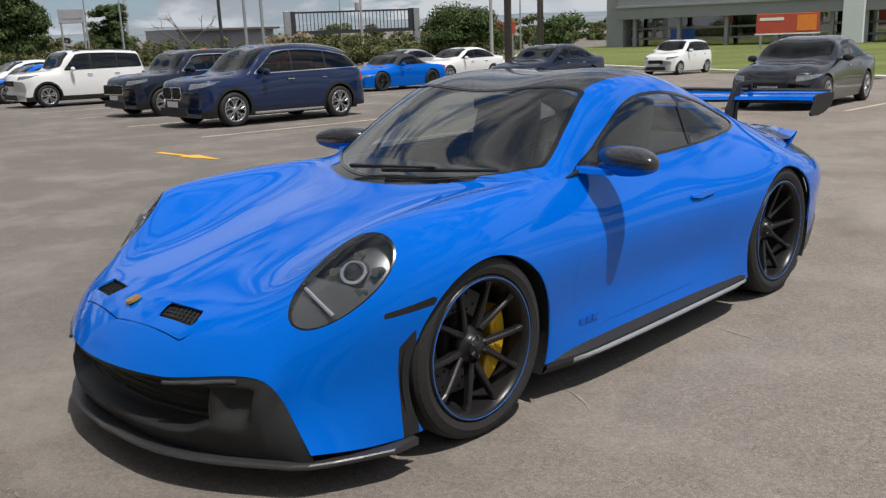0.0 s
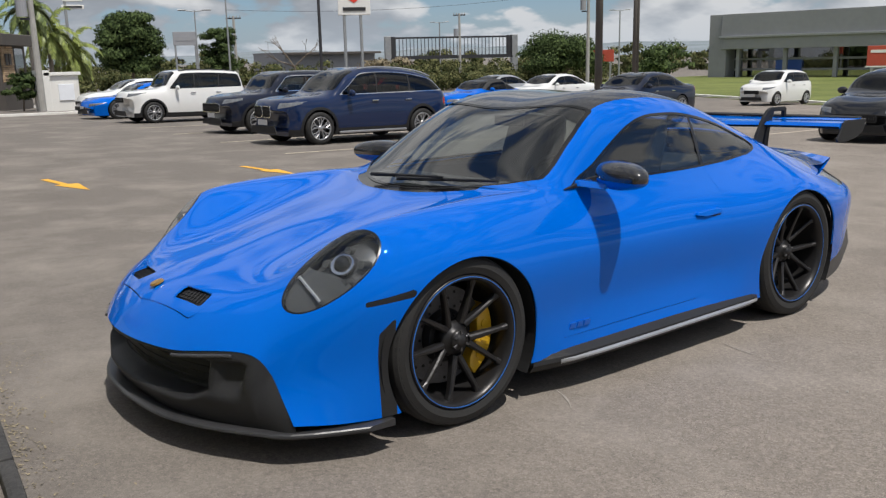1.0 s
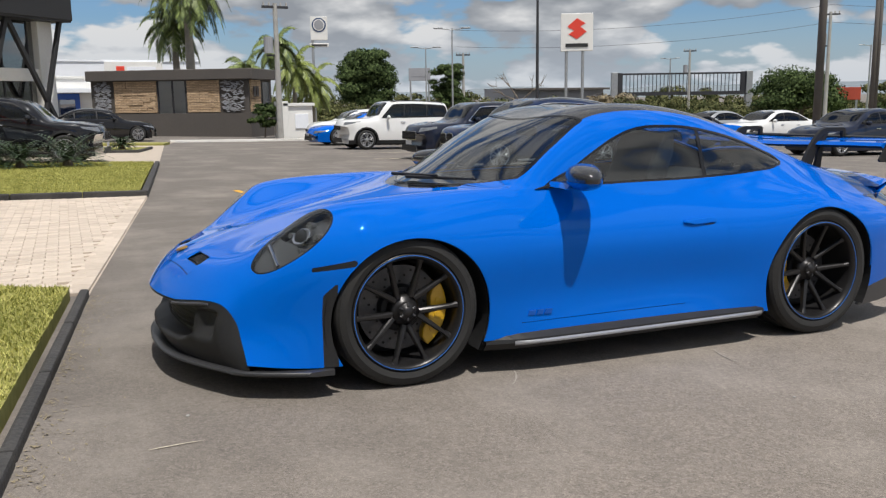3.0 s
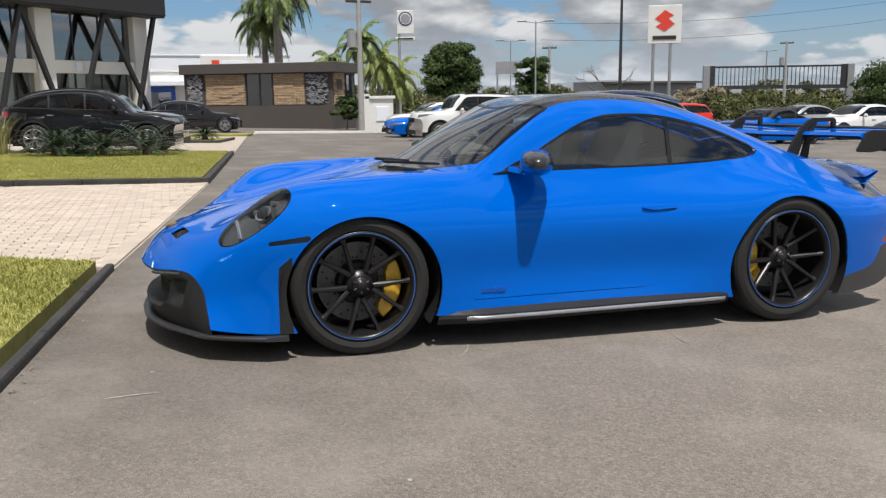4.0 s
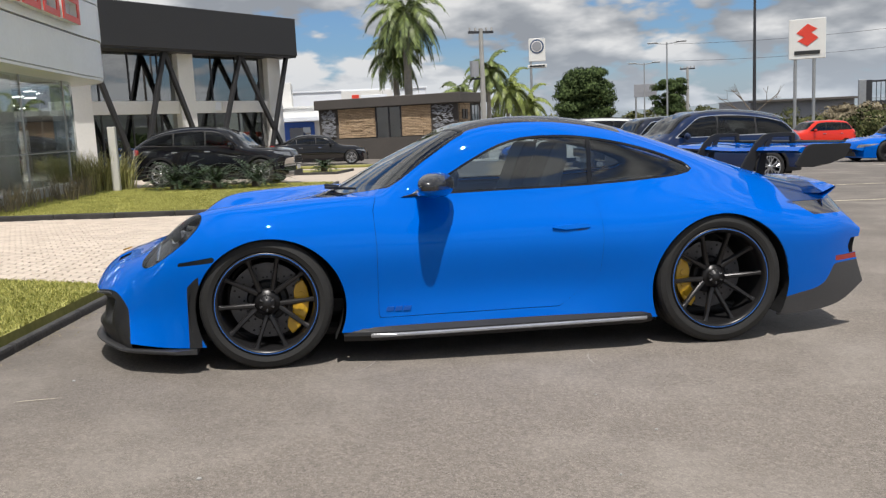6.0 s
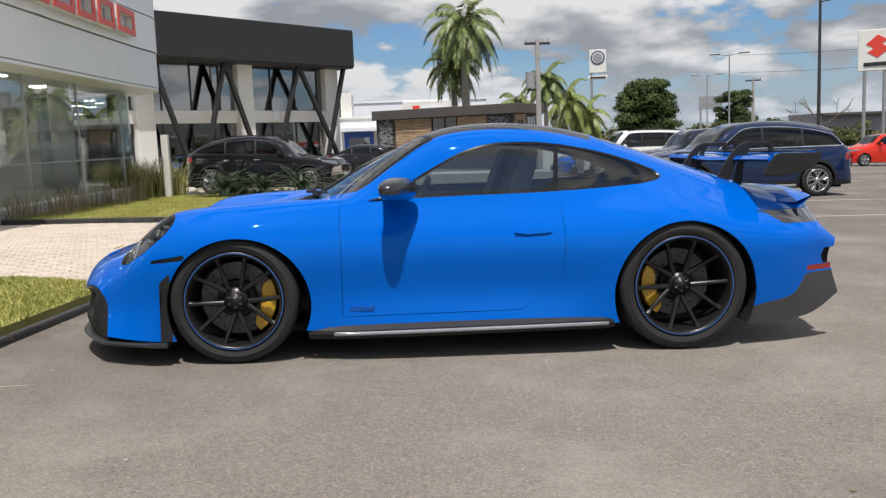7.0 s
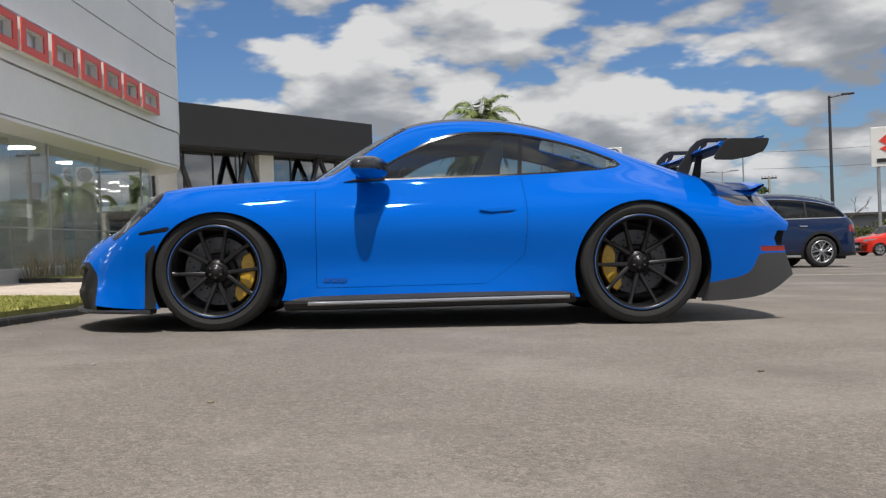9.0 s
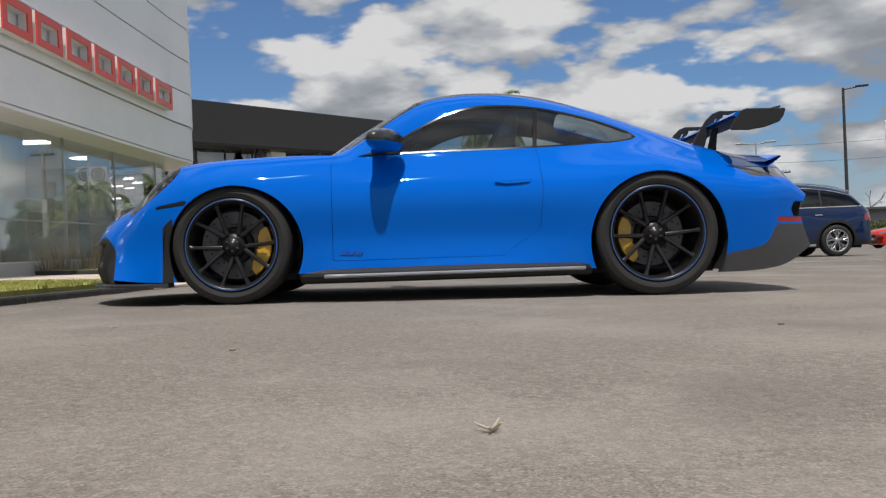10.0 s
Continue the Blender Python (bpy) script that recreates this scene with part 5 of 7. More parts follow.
def small_wheel(parent, x, side, track, r, w, spokes=10, rim=None):
    wh = new("wheel")
    wh.parent = parent
    wh.matrix_local = Matrix.Translation((x, side * track, r)) @ (Matrix.Identity(4) if side < 0 else Matrix.Rotation(math.pi, 4, "Z"))
    rr = r * 0.70
    h = w / 2
    part("tyre", lathe_bm([(rr, -h + 0.01), (rr + 0.02, -h), (r - 0.03, -h), (r - 0.006, -h + 0.03), (r, -h + 0.05), (r, h - 0.04), (r - 0.03, h), (rr, h)], 40), RUBBER, wh, smooth=True)
    part("barrel", lathe_bm([(rr - 0.010, -h + 0.02), (rr - 0.022, 0.0), (rr - 0.03, h), (0.0, h - 0.01)], 40), GAP, wh, smooth=True)
    part("rim", lathe_bm([(rr + 0.006, -h + 0.010), (rr + 0.004, -h + 0.002), (rr - 0.014, -h + 0.002), (rr - 0.020, -h + 0.02)], 40), rim or SILVERRIM, wh, smooth=True)
    five = 5 if spokes == 10 else spokes
    for k in range(five):
        b = bmesh.new()
        for dx in (-1, 1):
            bar_bm((0, -h + 0.022, 0.03), (dx * rr * 0.13, -h + 0.024, rr * 0.55), 0.018, 0.014, 6, b)
            bar_bm((dx * rr * 0.13, -h + 0.024, rr * 0.55), (dx * rr * 0.40, -h + 0.016, rr * 0.90), 0.014, 0.013, 6, b)
            bar_bm((dx * rr * 0.13, -h + 0.024, rr * 0.55), (dx * rr * 0.05, -h + 0.016, rr * 0.98), 0.013, 0.011, 6, b)
        b.transform(Matrix.Rotation(2 * math.pi * k / five, 4, "Y"))
        part("spoke", b, rim or SILVERRIM, wh)
    part("hub_cap", lathe_bm([(0.0, -h + 0.004), (0.050, -h + 0.008), (0.062, -h + 0.04)], 20), rim or SILVERRIM, wh, smooth=True)
    part("brake_disc", lathe_bm([(0.05, 0.0), (rr * 0.8, 0.0), (rr * 0.8, 0.03)], 30), STEEL, wh)
    return wh


def vehicle(name, label, m, paint, wb=2.67, fo=0.85, ro=0.92, W=1.82, H=1.60, r=0.34, clear=0.20, nose=0.78, cowl=1.03, belt=1.00, tail=1.02, roof0=-0.35, roof1=1.55,
            ws0=-1.02, rear0=2.05, boxy=0.5, cladding=None, rails=False, soft_top=None, rim=None, pillars=(0.12, 0.98), roofpaint=None, group="", lamp="bright", track_in=0.0, drop=0.05, trim=None, grille="slot", sill=None):
    """A parked car built on its own proportions; nose towards -x, origin on the ground between the axles."""
    car = holder(name, m, label, "car", group)
    x0, x1 = -wb / 2 - fo, wb / 2 + ro
    half = W / 2
    c = curve_of
    nose_top = nose
    zc = c([(x0, nose_top - 0.16), (x0 + 0.05, nose_top), (x0 + 0.35, nose_top + (cowl - nose_top) * 0.45), (ws0, cowl), (ws0 + 0.10, cowl + 0.06), ((ws0 + roof0) / 2, cowl + (H - cowl) * 0.62), (roof0, H - 0.045), (roof0 + 0.62, H),
            (roof1, H - drop), (rear0, tail + 0.02), (max(rear0 + 0.05, x1 - 0.06), tail - 0.02), (x1, tail - 0.25)])
    ry = half * (0.70 + 0.10 * boxy)
    y1 = c([(x0, half * 0.55), (x0 + 0.4, half * 0.66), (ws0, half * 0.80), (ws0 + 0.25, half * 0.83), (roof0, ry), (roof1, ry - 0.02), (rear0, half * 0.74), (x1, half * 0.66)])
    z1 = c([(x0, nose_top - 0.18), (x0 + 0.05, nose_top - 0.02), (x0 + 0.35, nose_top + (cowl - nose_top) * 0.42), (ws0, cowl - 0.015), (ws0 + 0.12, cowl + 0.04), ((ws0 + roof0) / 2 + 0.06, cowl + (H - cowl) * 0.58), (roof0 + 0.05, H - 0.10),
            (roof0 + 0.62, H - 0.055), (roof1, H - drop - 0.06), (rear0, tail), (x1 - 0.04, tail - 0.05), (x1, tail - 0.27)])
    y2 = c([(x0, half * 0.78), (x0 + 0.35, half * 0.88), (ws0, half * 0.925), (0, half * 0.935), (rear0 - 0.3, half * 0.93), (x1 - 0.15, half * 0.86), (x1, half * 0.78)])
    z2 = c([(x0, nose_top - 0.22), (x0 + 0.06, nose_top - 0.07), (x0 + 0.4, nose_top + 0.02), (ws0, belt - 0.05), (0, belt), (rear0 - 0.25, belt + 0.03), (x1 - 0.06, tail - 0.10), (x1, tail - 0.30)])
    arch_bump = lambda s: 0.018 * (gauss(s, -wb / 2, 0.36) + gauss(s, wb / 2, 0.38))
    y3f = c([(x0, half * 0.80), (x0 + 0.35, half * 0.95), (x0 + 0.7, half * 0.985), (0, half * 0.975), (x1 - 0.5, half * 0.985), (x1 - 0.15, half * 0.92), (x1, half * 0.82)])
    y3 = lambda s: y3f(s) + arch_bump(s)
    z3 = c([(x0, 0.52), (0, 0.66), (x1, 0.62)])
    y4 = lambda s: y3f(s) + arch_bump(s) - 0.01
    z4 = c([(x0, 0.36), (0, 0.40), (x1, 0.38)])
    y5 = lambda s: y3f(s) - 0.04
    z5 = c([(x0, clear), (0, clear), (x1, clear + 0.05)])
    fd = lambda s: np.clip((x0 + 0.75 - s) / 0.75, 0, 1) ** 2
    td = lambda s: np.clip((s - x1 + 0.55) / 0.55, 0, 1) ** 2
    bow = lambda a, b: (lambda s: a * fd(s) - b * td(s))
    lines = [(bow(0.0, 0.0), zero, zc), (bow(0.06, 0.03), y1, z1), (bow(0.17, 0.10), y2, z2), (bow(0.22, 0.13), y3, z3), (bow(0.20, 0.10), y4, z4), (bow(0.20, 0.08), y5, z5)]
    S = loft(lines, x0, x1, 110, (8, 10, 8, 6, 4), 1.2)
    faces = S.faces
    for cx in (-wb / 2, wb / 2):
        _, faces = S.cut(faces, lambda x, y, z, cx=cx: np.where(y > half * 0.5, r * 1.13 - np.sqrt((x - cx) ** 2 + (z - r) ** 2), -1.0))
    full = list(faces)
    a0, a1 = ws0 + 0.16, rear0 - 0.10
    slope_f = (H - belt) / (roof0 + 0.1 - ws0)
    slope_r = (H - belt) / max(0.12, rear0 - roof1)
    def dlo(x, y, z):
        """Signed inset from the rounded outline of the side glass."""
        edges = (z - (belt + 0.035 + 0.02 * x), z1(x) - 0.035 - z, (x - a0) - (z - belt) / slope_f * 0.95, ((a1 - x) - (z - belt) / slope_r * 0.9) * 0.8)
        soft = -0.022 * np.log(sum(np.exp(np.clip(-e / 0.022, -40, 40)) for e in edges))
        return np.where((y > half * 0.45) & (z > belt - 0.1), soft, -1.0)

    win, faces = S.cut(faces, dlo)
    pane, seal = S.cut(win, lambda x, y, z: dlo(x, y, z) - 0.018)
    bars = []
    for px in pillars:
        bp, pane = S.cut(pane, lambda x, y, z, px=px: 0.022 - np.abs(x - px - 0.08 * (z - belt)))
        bars.append(bp)
    scr, faces = S.cut(faces, lambda x, y, z: np.where(z > cowl - 0.02, np.minimum(np.minimum(x - ws0 - 0.03 - 0.16 * (y / half) ** 2, roof0 - 0.04 - x), y1(x) - 0.035 - y), -1.0))
    back, faces = S.cut(faces, lambda x, y, z: np.where(z > tail - 0.02, np.minimum(np.minimum(x - roof1 - 0.02, rear0 - 0.05 - x), y1(x) - 0.05 - y), -1.0))
    roof = []
    if soft_top is not None or roofpaint is not None:
        roof, faces = S.cut(faces, lambda x, y, z: np.where(z > belt, np.where(z > belt + 0.05 + 0.02 * (x > roof1), np.minimum(x - ws0 - 0.14, rear0 - 0.08 - x), -1.0) if soft_top is not None else np.minimum(np.minimum(x - roof0 + 0.04, roof1 - x), y1(x) - 0.02 - y), -1.0))
    lampz = nose_top - 0.10
    head, faces = S.cut(faces, lambda x, y, z: np.where((x < x0 + 0.62) & (y > half * 0.52), np.minimum(0.060 - 0.085 * (x - x0) - np.abs(z - lampz - 0.16 * (x - x0)), x0 + 0.60 - x), -1.0))
    tz = tail - 0.16
    tl, faces = S.cut(faces, lambda x, y, z: np.where((x > x1 - 0.40) & (y > half * 0.5), np.minimum(0.075 - np.abs(z - tz), x - x1 + 0.30), -1.0))
    lowc = []
    if cladding is not None:
        lowc, faces = S.cut(faces, lambda x, y, z: np.maximum(clear + 0.13 - z, np.maximum(r * 1.30 - np.sqrt((x + wb / 2) ** 2 + (z - r) ** 2), r * 1.30 - np.sqrt((x - wb / 2) ** 2 + (z - r) ** 2)) - 10.0 * (y < half * 0.6)))
    _, faces = S.cut(faces, lambda x, y, z: 0.004 - np.abs(np.where((y > half * 0.6) & (z > clear + 0.12) & (z < belt + 0.03), x - pillars[0] - 0.05, 1.0)))
    _, faces = S.cut(faces, lambda x, y, z: 0.004 - np.abs(np.where((y > half * 0.6) & (z > clear + 0.12) & (z < belt + 0.03), x - ws0 - 0.02, 1.0)))
    S.emit("inner_shell", [f for f in full if f not in set(win)], GAP, car, depth=0.025)
    S.emit("body", faces, paint, car)
    if roof:
        S.emit("roof", roof, soft_top or roofpaint, car)
    for sd in ("near", "far"):
        S.emit("side_window", pane, CARGLASS, car, sd)
        S.emit("window_trim", seal, trim or BLACK_TRIM, car, sd)
        for bp in bars:
            S.emit("window_pillar", bp, BLACK_TRIM, car, sd)
        S.emit("headlight", head, HEADLENS, car, sd)
        S.emit("tail_light", tl, REDLENS, car, sd)
    S.emit("windscreen", scr, CARGLASS, car)
    S.emit("rear_window", back, CARGLASS, car)
    if lowc:
        S.emit("cladding", lowc, cladding, car)
    ns, nv = S.shape
    for row, nm, mt in ((0, "front_panel", paint), (ns - 1, "rear_panel", paint)):
        E_ = S.V[row * nv:(row + 1) * nv]
        V = [tuple(v) for v in E_] + [(v[0], -v[1], v[2]) for v in E_]
        F = [(i, i + 1, nv + i + 1, nv + i) for i in range(nv - 1)]
        mesh_part(nm, V, F, mt, car)
    g = bmesh.new()
    sx = lambda y: float(x0 + 0.05 * (y / half) ** 2)
    face_on = Matrix.Translation((x0 - 0.012, 0, 0)) @ Matrix.Rotation(-math.pi / 2, 4, "Z")

    def grille_bay(c0, c1, lo, hi):
        ch = min(0.05, (hi - lo) * 0.3)
        out = [(c0 + ch, lo), (c1 - ch, lo), (c1, lo + ch), (c1 - ch * 0.3, hi - ch * 0.4), (c1 - ch, hi), (c0 + ch, hi), (c0 + ch * 0.3, hi - ch * 0.4), (c0, lo + ch)]
        big = [(a_ + (0.016 if a_ > (c0 + c1) / 2 else -0.016), z_ + (0.016 if z_ > (lo + hi) / 2 else -0.016)) for a_, z_ in out]
        part("grille_surround", prism_bm(big, 0, 0.012, 0.003), CHROME if grille != "slot" else BLACK_TRIM, car).matrix_local = face_on
        g_ = part("grille", prism_bm(out, -0.006, 0.014, 0.003), GAP, car)
        g_.matrix_local = face_on
        n_ = max(3, int((c1 - c0) / 0.045))
        for k_ in range(1, n_):
            a_ = c0 + (c1 - c0) * k_ / n_
            part("grille_bar", box_bm(a_ - 0.006, -0.014, lo + ch, a_ + 0.006, 0.0, hi - ch), STEELBAR, g_)

    if grille == "kidney":
        grille_bay(-0.34, -0.02, nose_top - 0.32, nose_top - 0.10)
        grille_bay(0.02, 0.34, nose_top - 0.32, nose_top - 0.10)
    elif grille == "wide":
        grille_bay(-half * 0.55, half * 0.55, nose_top - 0.34, nose_top - 0.14)
    else:
        grille_bay(-half * 0.42, half * 0.42, nose_top - 0.30, nose_top - 0.17)
    part("lower_grille", prism_bm([(-half * 0.62, clear + 0.05), (half * 0.62, clear + 0.05), (half * 0.55, clear + 0.20), (-half * 0.55, clear + 0.20)], 0, 0.02, 0.004), BLACK_TRIM, car).matrix_local = Matrix.Translation((x0 - 0.012, 0, 0)) @ Matrix.Rotation(-math.pi / 2, 4, "Z")
    part("number_plate", box_bm(x0 - 0.022, -0.20, clear + 0.22, x0 - 0.012, 0.20, clear + 0.33), PLATE, car)
    part("underbody", box_bm(x0 + 0.3, -half * 0.8, clear - 0.02, x1 - 0.3, half * 0.8, clear + 0.08, 0.02), GAP, car)
    part("cabin_floor", box_bm(ws0, -half * 0.85, 0.45, rear0, half * 0.85, 0.55, 0.02), CABIN, car)
    for sy in (-1, 1):
        for sx_ in (0.05, 0.95):
            if sx_ < rear0 - 0.5:
                part("seat", prism_bm([(sx_ - 0.2, 0.5), (sx_ - 0.2, 0.72), (sx_ + 0.15, 0.74), (sx_ + 0.30, min(1.2, H - 0.28)), (sx_ + 0.42, min(1.2, H - 0.28)), (sx_ + 0.36, 0.5)], sy * 0.37 - 0.22, sy * 0.37 + 0.22, 0.03), SEATLEATHER, car)
        b = bmesh.new()
        bmesh.ops.create_uvsphere(b, u_segments=16, v_segments=10, radius=1.0)
        b.transform(Matrix.Translation((ws0 + 0.42, sy * (half + 0.075), belt + 0.06)) @ Matrix.Diagonal((0.06, 0.11, 0.075, 1)))
        mr = part("door_mirror", b, paint, car, smooth=True)
        part("mirror_arm", bar_bm((ws0 + 0.43, sy * (half * 0.9), belt + 0.02), (ws0 + 0.43, sy * (half + 0.03), belt + 0.03), 0.02), BLACK_TRIM, mr)
        for hx in (0.0, 0.88):
            if hx < rear0 - 0.7:
                part("door_handle", box_bm(hx - 0.02, sy * (half * 0.985) - 0.012, belt - 0.115, hx + 0.15, sy * (half * 0.985) + 0.012, belt - 0.09, 0.006), CHROME, car)
        if sill is not None:
            part("side_sill", box_bm(-wb / 2 + r * 1.35, sy * (half - 0.02) - 0.03, clear + 0.015, wb / 2 - r * 1.35, sy * (half - 0.02) + 0.03, clear + 0.065, 0.015), sill, car)
        if rails:
            b = bmesh.new()
            prev = None
            for x in np.linspace(roof0 + 0.1, roof1 + 0.1, 9):
                p = (x, sy * (float(y1(x)) - 0.04), float(z1(x)) + 0.065)
                if prev:
                    bar_bm(prev, p, 0.016, 0.016, 6, b)
                prev = p
            part("roof_rail", b, CHROME if rails == "chrome" else BLACK_TRIM, car)
        for cx in (-wb / 2, wb / 2):
            small_wheel(car, cx, sy, half - 0.105 - track_in, r, 0.22, rim=rim)
    return car


def suv(**k):
    return vehicle(**k)


suv(name="suv", label="dark navy blue compact SUV with silver wheels", m=seat(7.35, 13.15), paint=PAINTS["navy"], rails="chrome", cladding=BLACK_TRIM, group="parked SUVs", H=1.585, nose=0.90, cowl=1.04, belt=0.99, tail=1.00,
    roof0=-0.30, ws0=-1.02, roof1=1.66, rear0=2.13, drop=0.15, boxy=0.2, trim=CHROME, grille="kidney", sill=SILVERRIM, pillars=(0.14, 1.02))
suv(name="suv", label="very dark blue compact SUV with roof rails", m=seat(8.2, 17.6), paint=PAINTS["black_blue"], H=1.55, boxy=0.7, nose=0.90, cowl=1.05, belt=1.02, ws0=-1.00, roof0=-0.52, roof1=1.70, rear0=2.02, drop=0.10, rails="chrome", cladding=BLACK_TRIM, trim=CHROME, grille="wide", group="parked SUVs")
suv(name="suv", label="boxy white small SUV with black cladding", m=seat(8.35, 25.2), paint=PAINTS["white"], wb=2.57, fo=0.80, ro=0.82, W=1.80, H=1.69, boxy=1.0, nose=0.98, cowl=1.10, belt=1.06, tail=1.08, ws0=-0.92, roof0=-0.42, roof1=1.78, rear0=1.98,
    cladding=BLACK_TRIM, rails=True, group="parked SUVs")
vehicle(name="roadster", label="bright blue sports roadster with a dark soft top", m=seat(18.4, 21.3), paint=BLUE, wb=2.475, fo=0.90, ro=0.99, W=1.80, H=1.27, r=0.335, clear=0.14, nose=0.60, cowl=0.86, belt=0.84, tail=0.86, ws0=-0.72, roof0=-0.12, roof1=0.62, rear0=1.35,
        boxy=0.1, pillars=(0.55, 5.0), soft_top=CABIN, rim=RIM, group="parked sports cars")
vehicle(name="coupe", label="bright blue low sports coupe parked beyond the white SUV", m=seat(8.55, 29.4), paint=BLUE, wb=2.457, fo=1.0, ro=1.05, W=1.85, H=1.28, r=0.34, clear=0.14, nose=0.60, cowl=0.86, belt=0.86, tail=0.90, ws0=-0.75, roof0=-0.10, roof1=0.62, rear0=1.75,
        boxy=0.1, pillars=(0.55, 5.0), group="parked sports cars")
sedan = dict(drop=0.06, wb=2.85, fo=0.80, ro=1.05, W=1.83, H=1.44, r=0.335, clear=0.16, nose=0.72, cowl=0.97, belt=0.93, tail=1.05, ws0=-0.88, roof0=-0.05, roof1=1.10, rear0=1.85, boxy=0.2, pillars=(0.22, 1.12))
vehicle(name="sedan", label="dark grey saloon with silver wheels", m=seat(15.65, 4.9, 4.8), paint=PAINTS["grey"], group="parked saloons", **sedan)
vehicle(name="sedan", label="near-black saloon with dark windows", m=seat(20.3, 15.6), paint=PAINTS["black_blue"], group="parked saloons", **sedan)
vehicle(name="sedan", label="white saloon car with dark tinted windows", m=seat(9.6, 33.4), paint=PAINTS["white"], group="parked saloons", **sedan)
vehicle(name="sedan", label="white saloon car with dark tinted windows", m=seat(25.4, 24.6), paint=PAINTS["white"], group="parked saloons", **sedan)
vehicle(name="sedan", label="white saloon car with dark tinted windows", m=seat(26.4, 20.6), paint=PAINTS["white"], group="parked saloons", **sedan)
vehicle(name="sedan", label="silver saloon car with dark tinted windows", m=seat(28.0, 31.2), paint=PAINTS["silver"], group="parked saloons", **sedan)
hatch = dict(wb=2.376, fo=0.70, ro=0.70, W=1.64, H=1.49, r=0.29, clear=0.17, nose=0.80, cowl=1.0, belt=0.96, tail=1.0, ws0=-0.88, roof0=-0.30, roof1=1.30, rear0=1.72, boxy=0.8, pillars=(0.15, 0.95))
vehicle(name="hatchback", label="small white hatchback facing the car park", m=seat(32.2, 17.4), paint=PAINTS["white"], group="parked hatchbacks", **hatch)
vehicle(name="hatchback", label="bright red hatchback with dark windows", m=seat(22.9, 34.2), paint=PAINTS["red"], group="parked hatchbacks", **hatch)
suv(name="suv", label="glossy black SUV with red tail lights beside cycads", m=seat(-3.75, 19.3, 170), paint=PAINTS["black"], wb=2.70, fo=0.83, ro=0.89, W=1.86, H=1.60, r=0.36, nose=0.92, cowl=1.06, belt=1.05, tail=1.12, ws0=-1.0, roof0=-0.25, roof1=1.62, rear0=2.10, drop=0.17, boxy=0.1,
    cladding=BLACK_TRIM, rails=True, trim=BLACK_TRIM, grille="wide", group="parked SUVs")
vehicle(name="sedan", label="dark saloon parked by the side road", m=seat(-1.0, 37.0, 180), paint=PAINTS["black"], group="parked saloons", **sedan)

# ---- buildings ----
FASCIA = mat("pale_metal_fascia", (0.80, 0.825, 0.87), 0.45, metal=0.0, var=0.06, scale=0.6)
BLACKCLAD = mat("charcoal_cladding", (0.022, 0.022, 0.024), 0.6, var=0.15, scale=0.7)
SHOPGLASS = glass("shop_glass", (0.82, 0.86, 0.86), 2.3)
DARKGLASS = glass("dark_office_glass", (0.36, 0.39, 0.39), 3.2)
RENDERWALL = mat("pale_render", (0.60, 0.58, 0.54), 0.8, var=0.10, scale=0.8)
REDLETTER = mat("red_sign_enamel", (0.72, 0.06, 0.035), 0.35, var=0.05)
SIGNSIDE = mat("sign_return", (0.70, 0.68, 0.66), 0.5, var=0.05)
DARKFLOOR = mat("showroom_floor", (0.40, 0.40, 0.39), 0.3, var=0.1, scale=0.5)
STEELPOLE = mat("galvanised_steel", (0.34, 0.35, 0.36), 0.5, metal=0.5, var=0.15, scale=3)
DARKSTEEL = mat("dark_steel", (0.05, 0.05, 0.055), 0.5, metal=0.4, var=0.2, scale=3)
BROWNWALL = mat("brown_grey_render", (0.085, 0.075, 0.068), 0.8, var=0.15, scale=0.6)
BLUEPORTAL = mat("blue_portal", (0.03, 0.10, 0.42), 0.4, var=0.08)
FARGREY = mat("weathered_concrete", (0.29, 0.295, 0.315), 0.85, var=0.12, scale=0.1)
ORANGE = mat("orange_sign", (0.75, 0.22, 0.03), 0.5, var=0.08)
REDSIGN = mat("red_hoarding", (0.45, 0.07, 0.04), 0.6, var=0.2, scale=0.4)


def ledgestone():
    """Tan split-stone cladding: courses of long thin stones."""
    m = mat("tan_ledgestone", (0.50, 0.36, 0.22), 0.9, var=0.2, scale=2.0)
    nt = m.node_tree
    br = nt.nodes.new("ShaderNodeTexBrick")
    tc = nt.nodes.new("ShaderNodeTexCoord")
    mp = nt.nodes.new("ShaderNodeMapping")
    mp.inputs["Rotation"].default_value = (math.pi / 2, 0, 0)
    nt.links.new(tc.outputs["Object"], mp.inputs[0]), nt.links.new(mp.outputs[0], br.inputs[0])
    br.inputs["Scale"].default_value, br.inputs["Mortar Size"].default_value = 2.2, 0.02
    br.inputs["Color1"].default_value, br.inputs["Color2"].default_value, br.inputs["Mortar"].default_value = (0.58, 0.42, 0.27, 1), (0.40, 0.28, 0.17, 1), (0.16, 0.11, 0.07, 1)
    br.inputs["Brick Width"].default_value, br.inputs["Row Height"].default_value = 0.75, 0.2
    bsdf = nt.nodes["Principled BSDF"]
    nt.links.new(br.outputs[0], bsdf.inputs["Base Color"])
    bp = nt.nodes.new("ShaderNodeBump")
    bp.inputs["Strength"].default_value, bp.inputs["Distance"].default_value = 0.8, 0.05
    nt.links.new(br.outputs[0], bp.inputs["Height"]), nt.links.new(bp.outputs[0], bsdf.inputs["Normal"])
    return m


LEDGE = ledgestone()


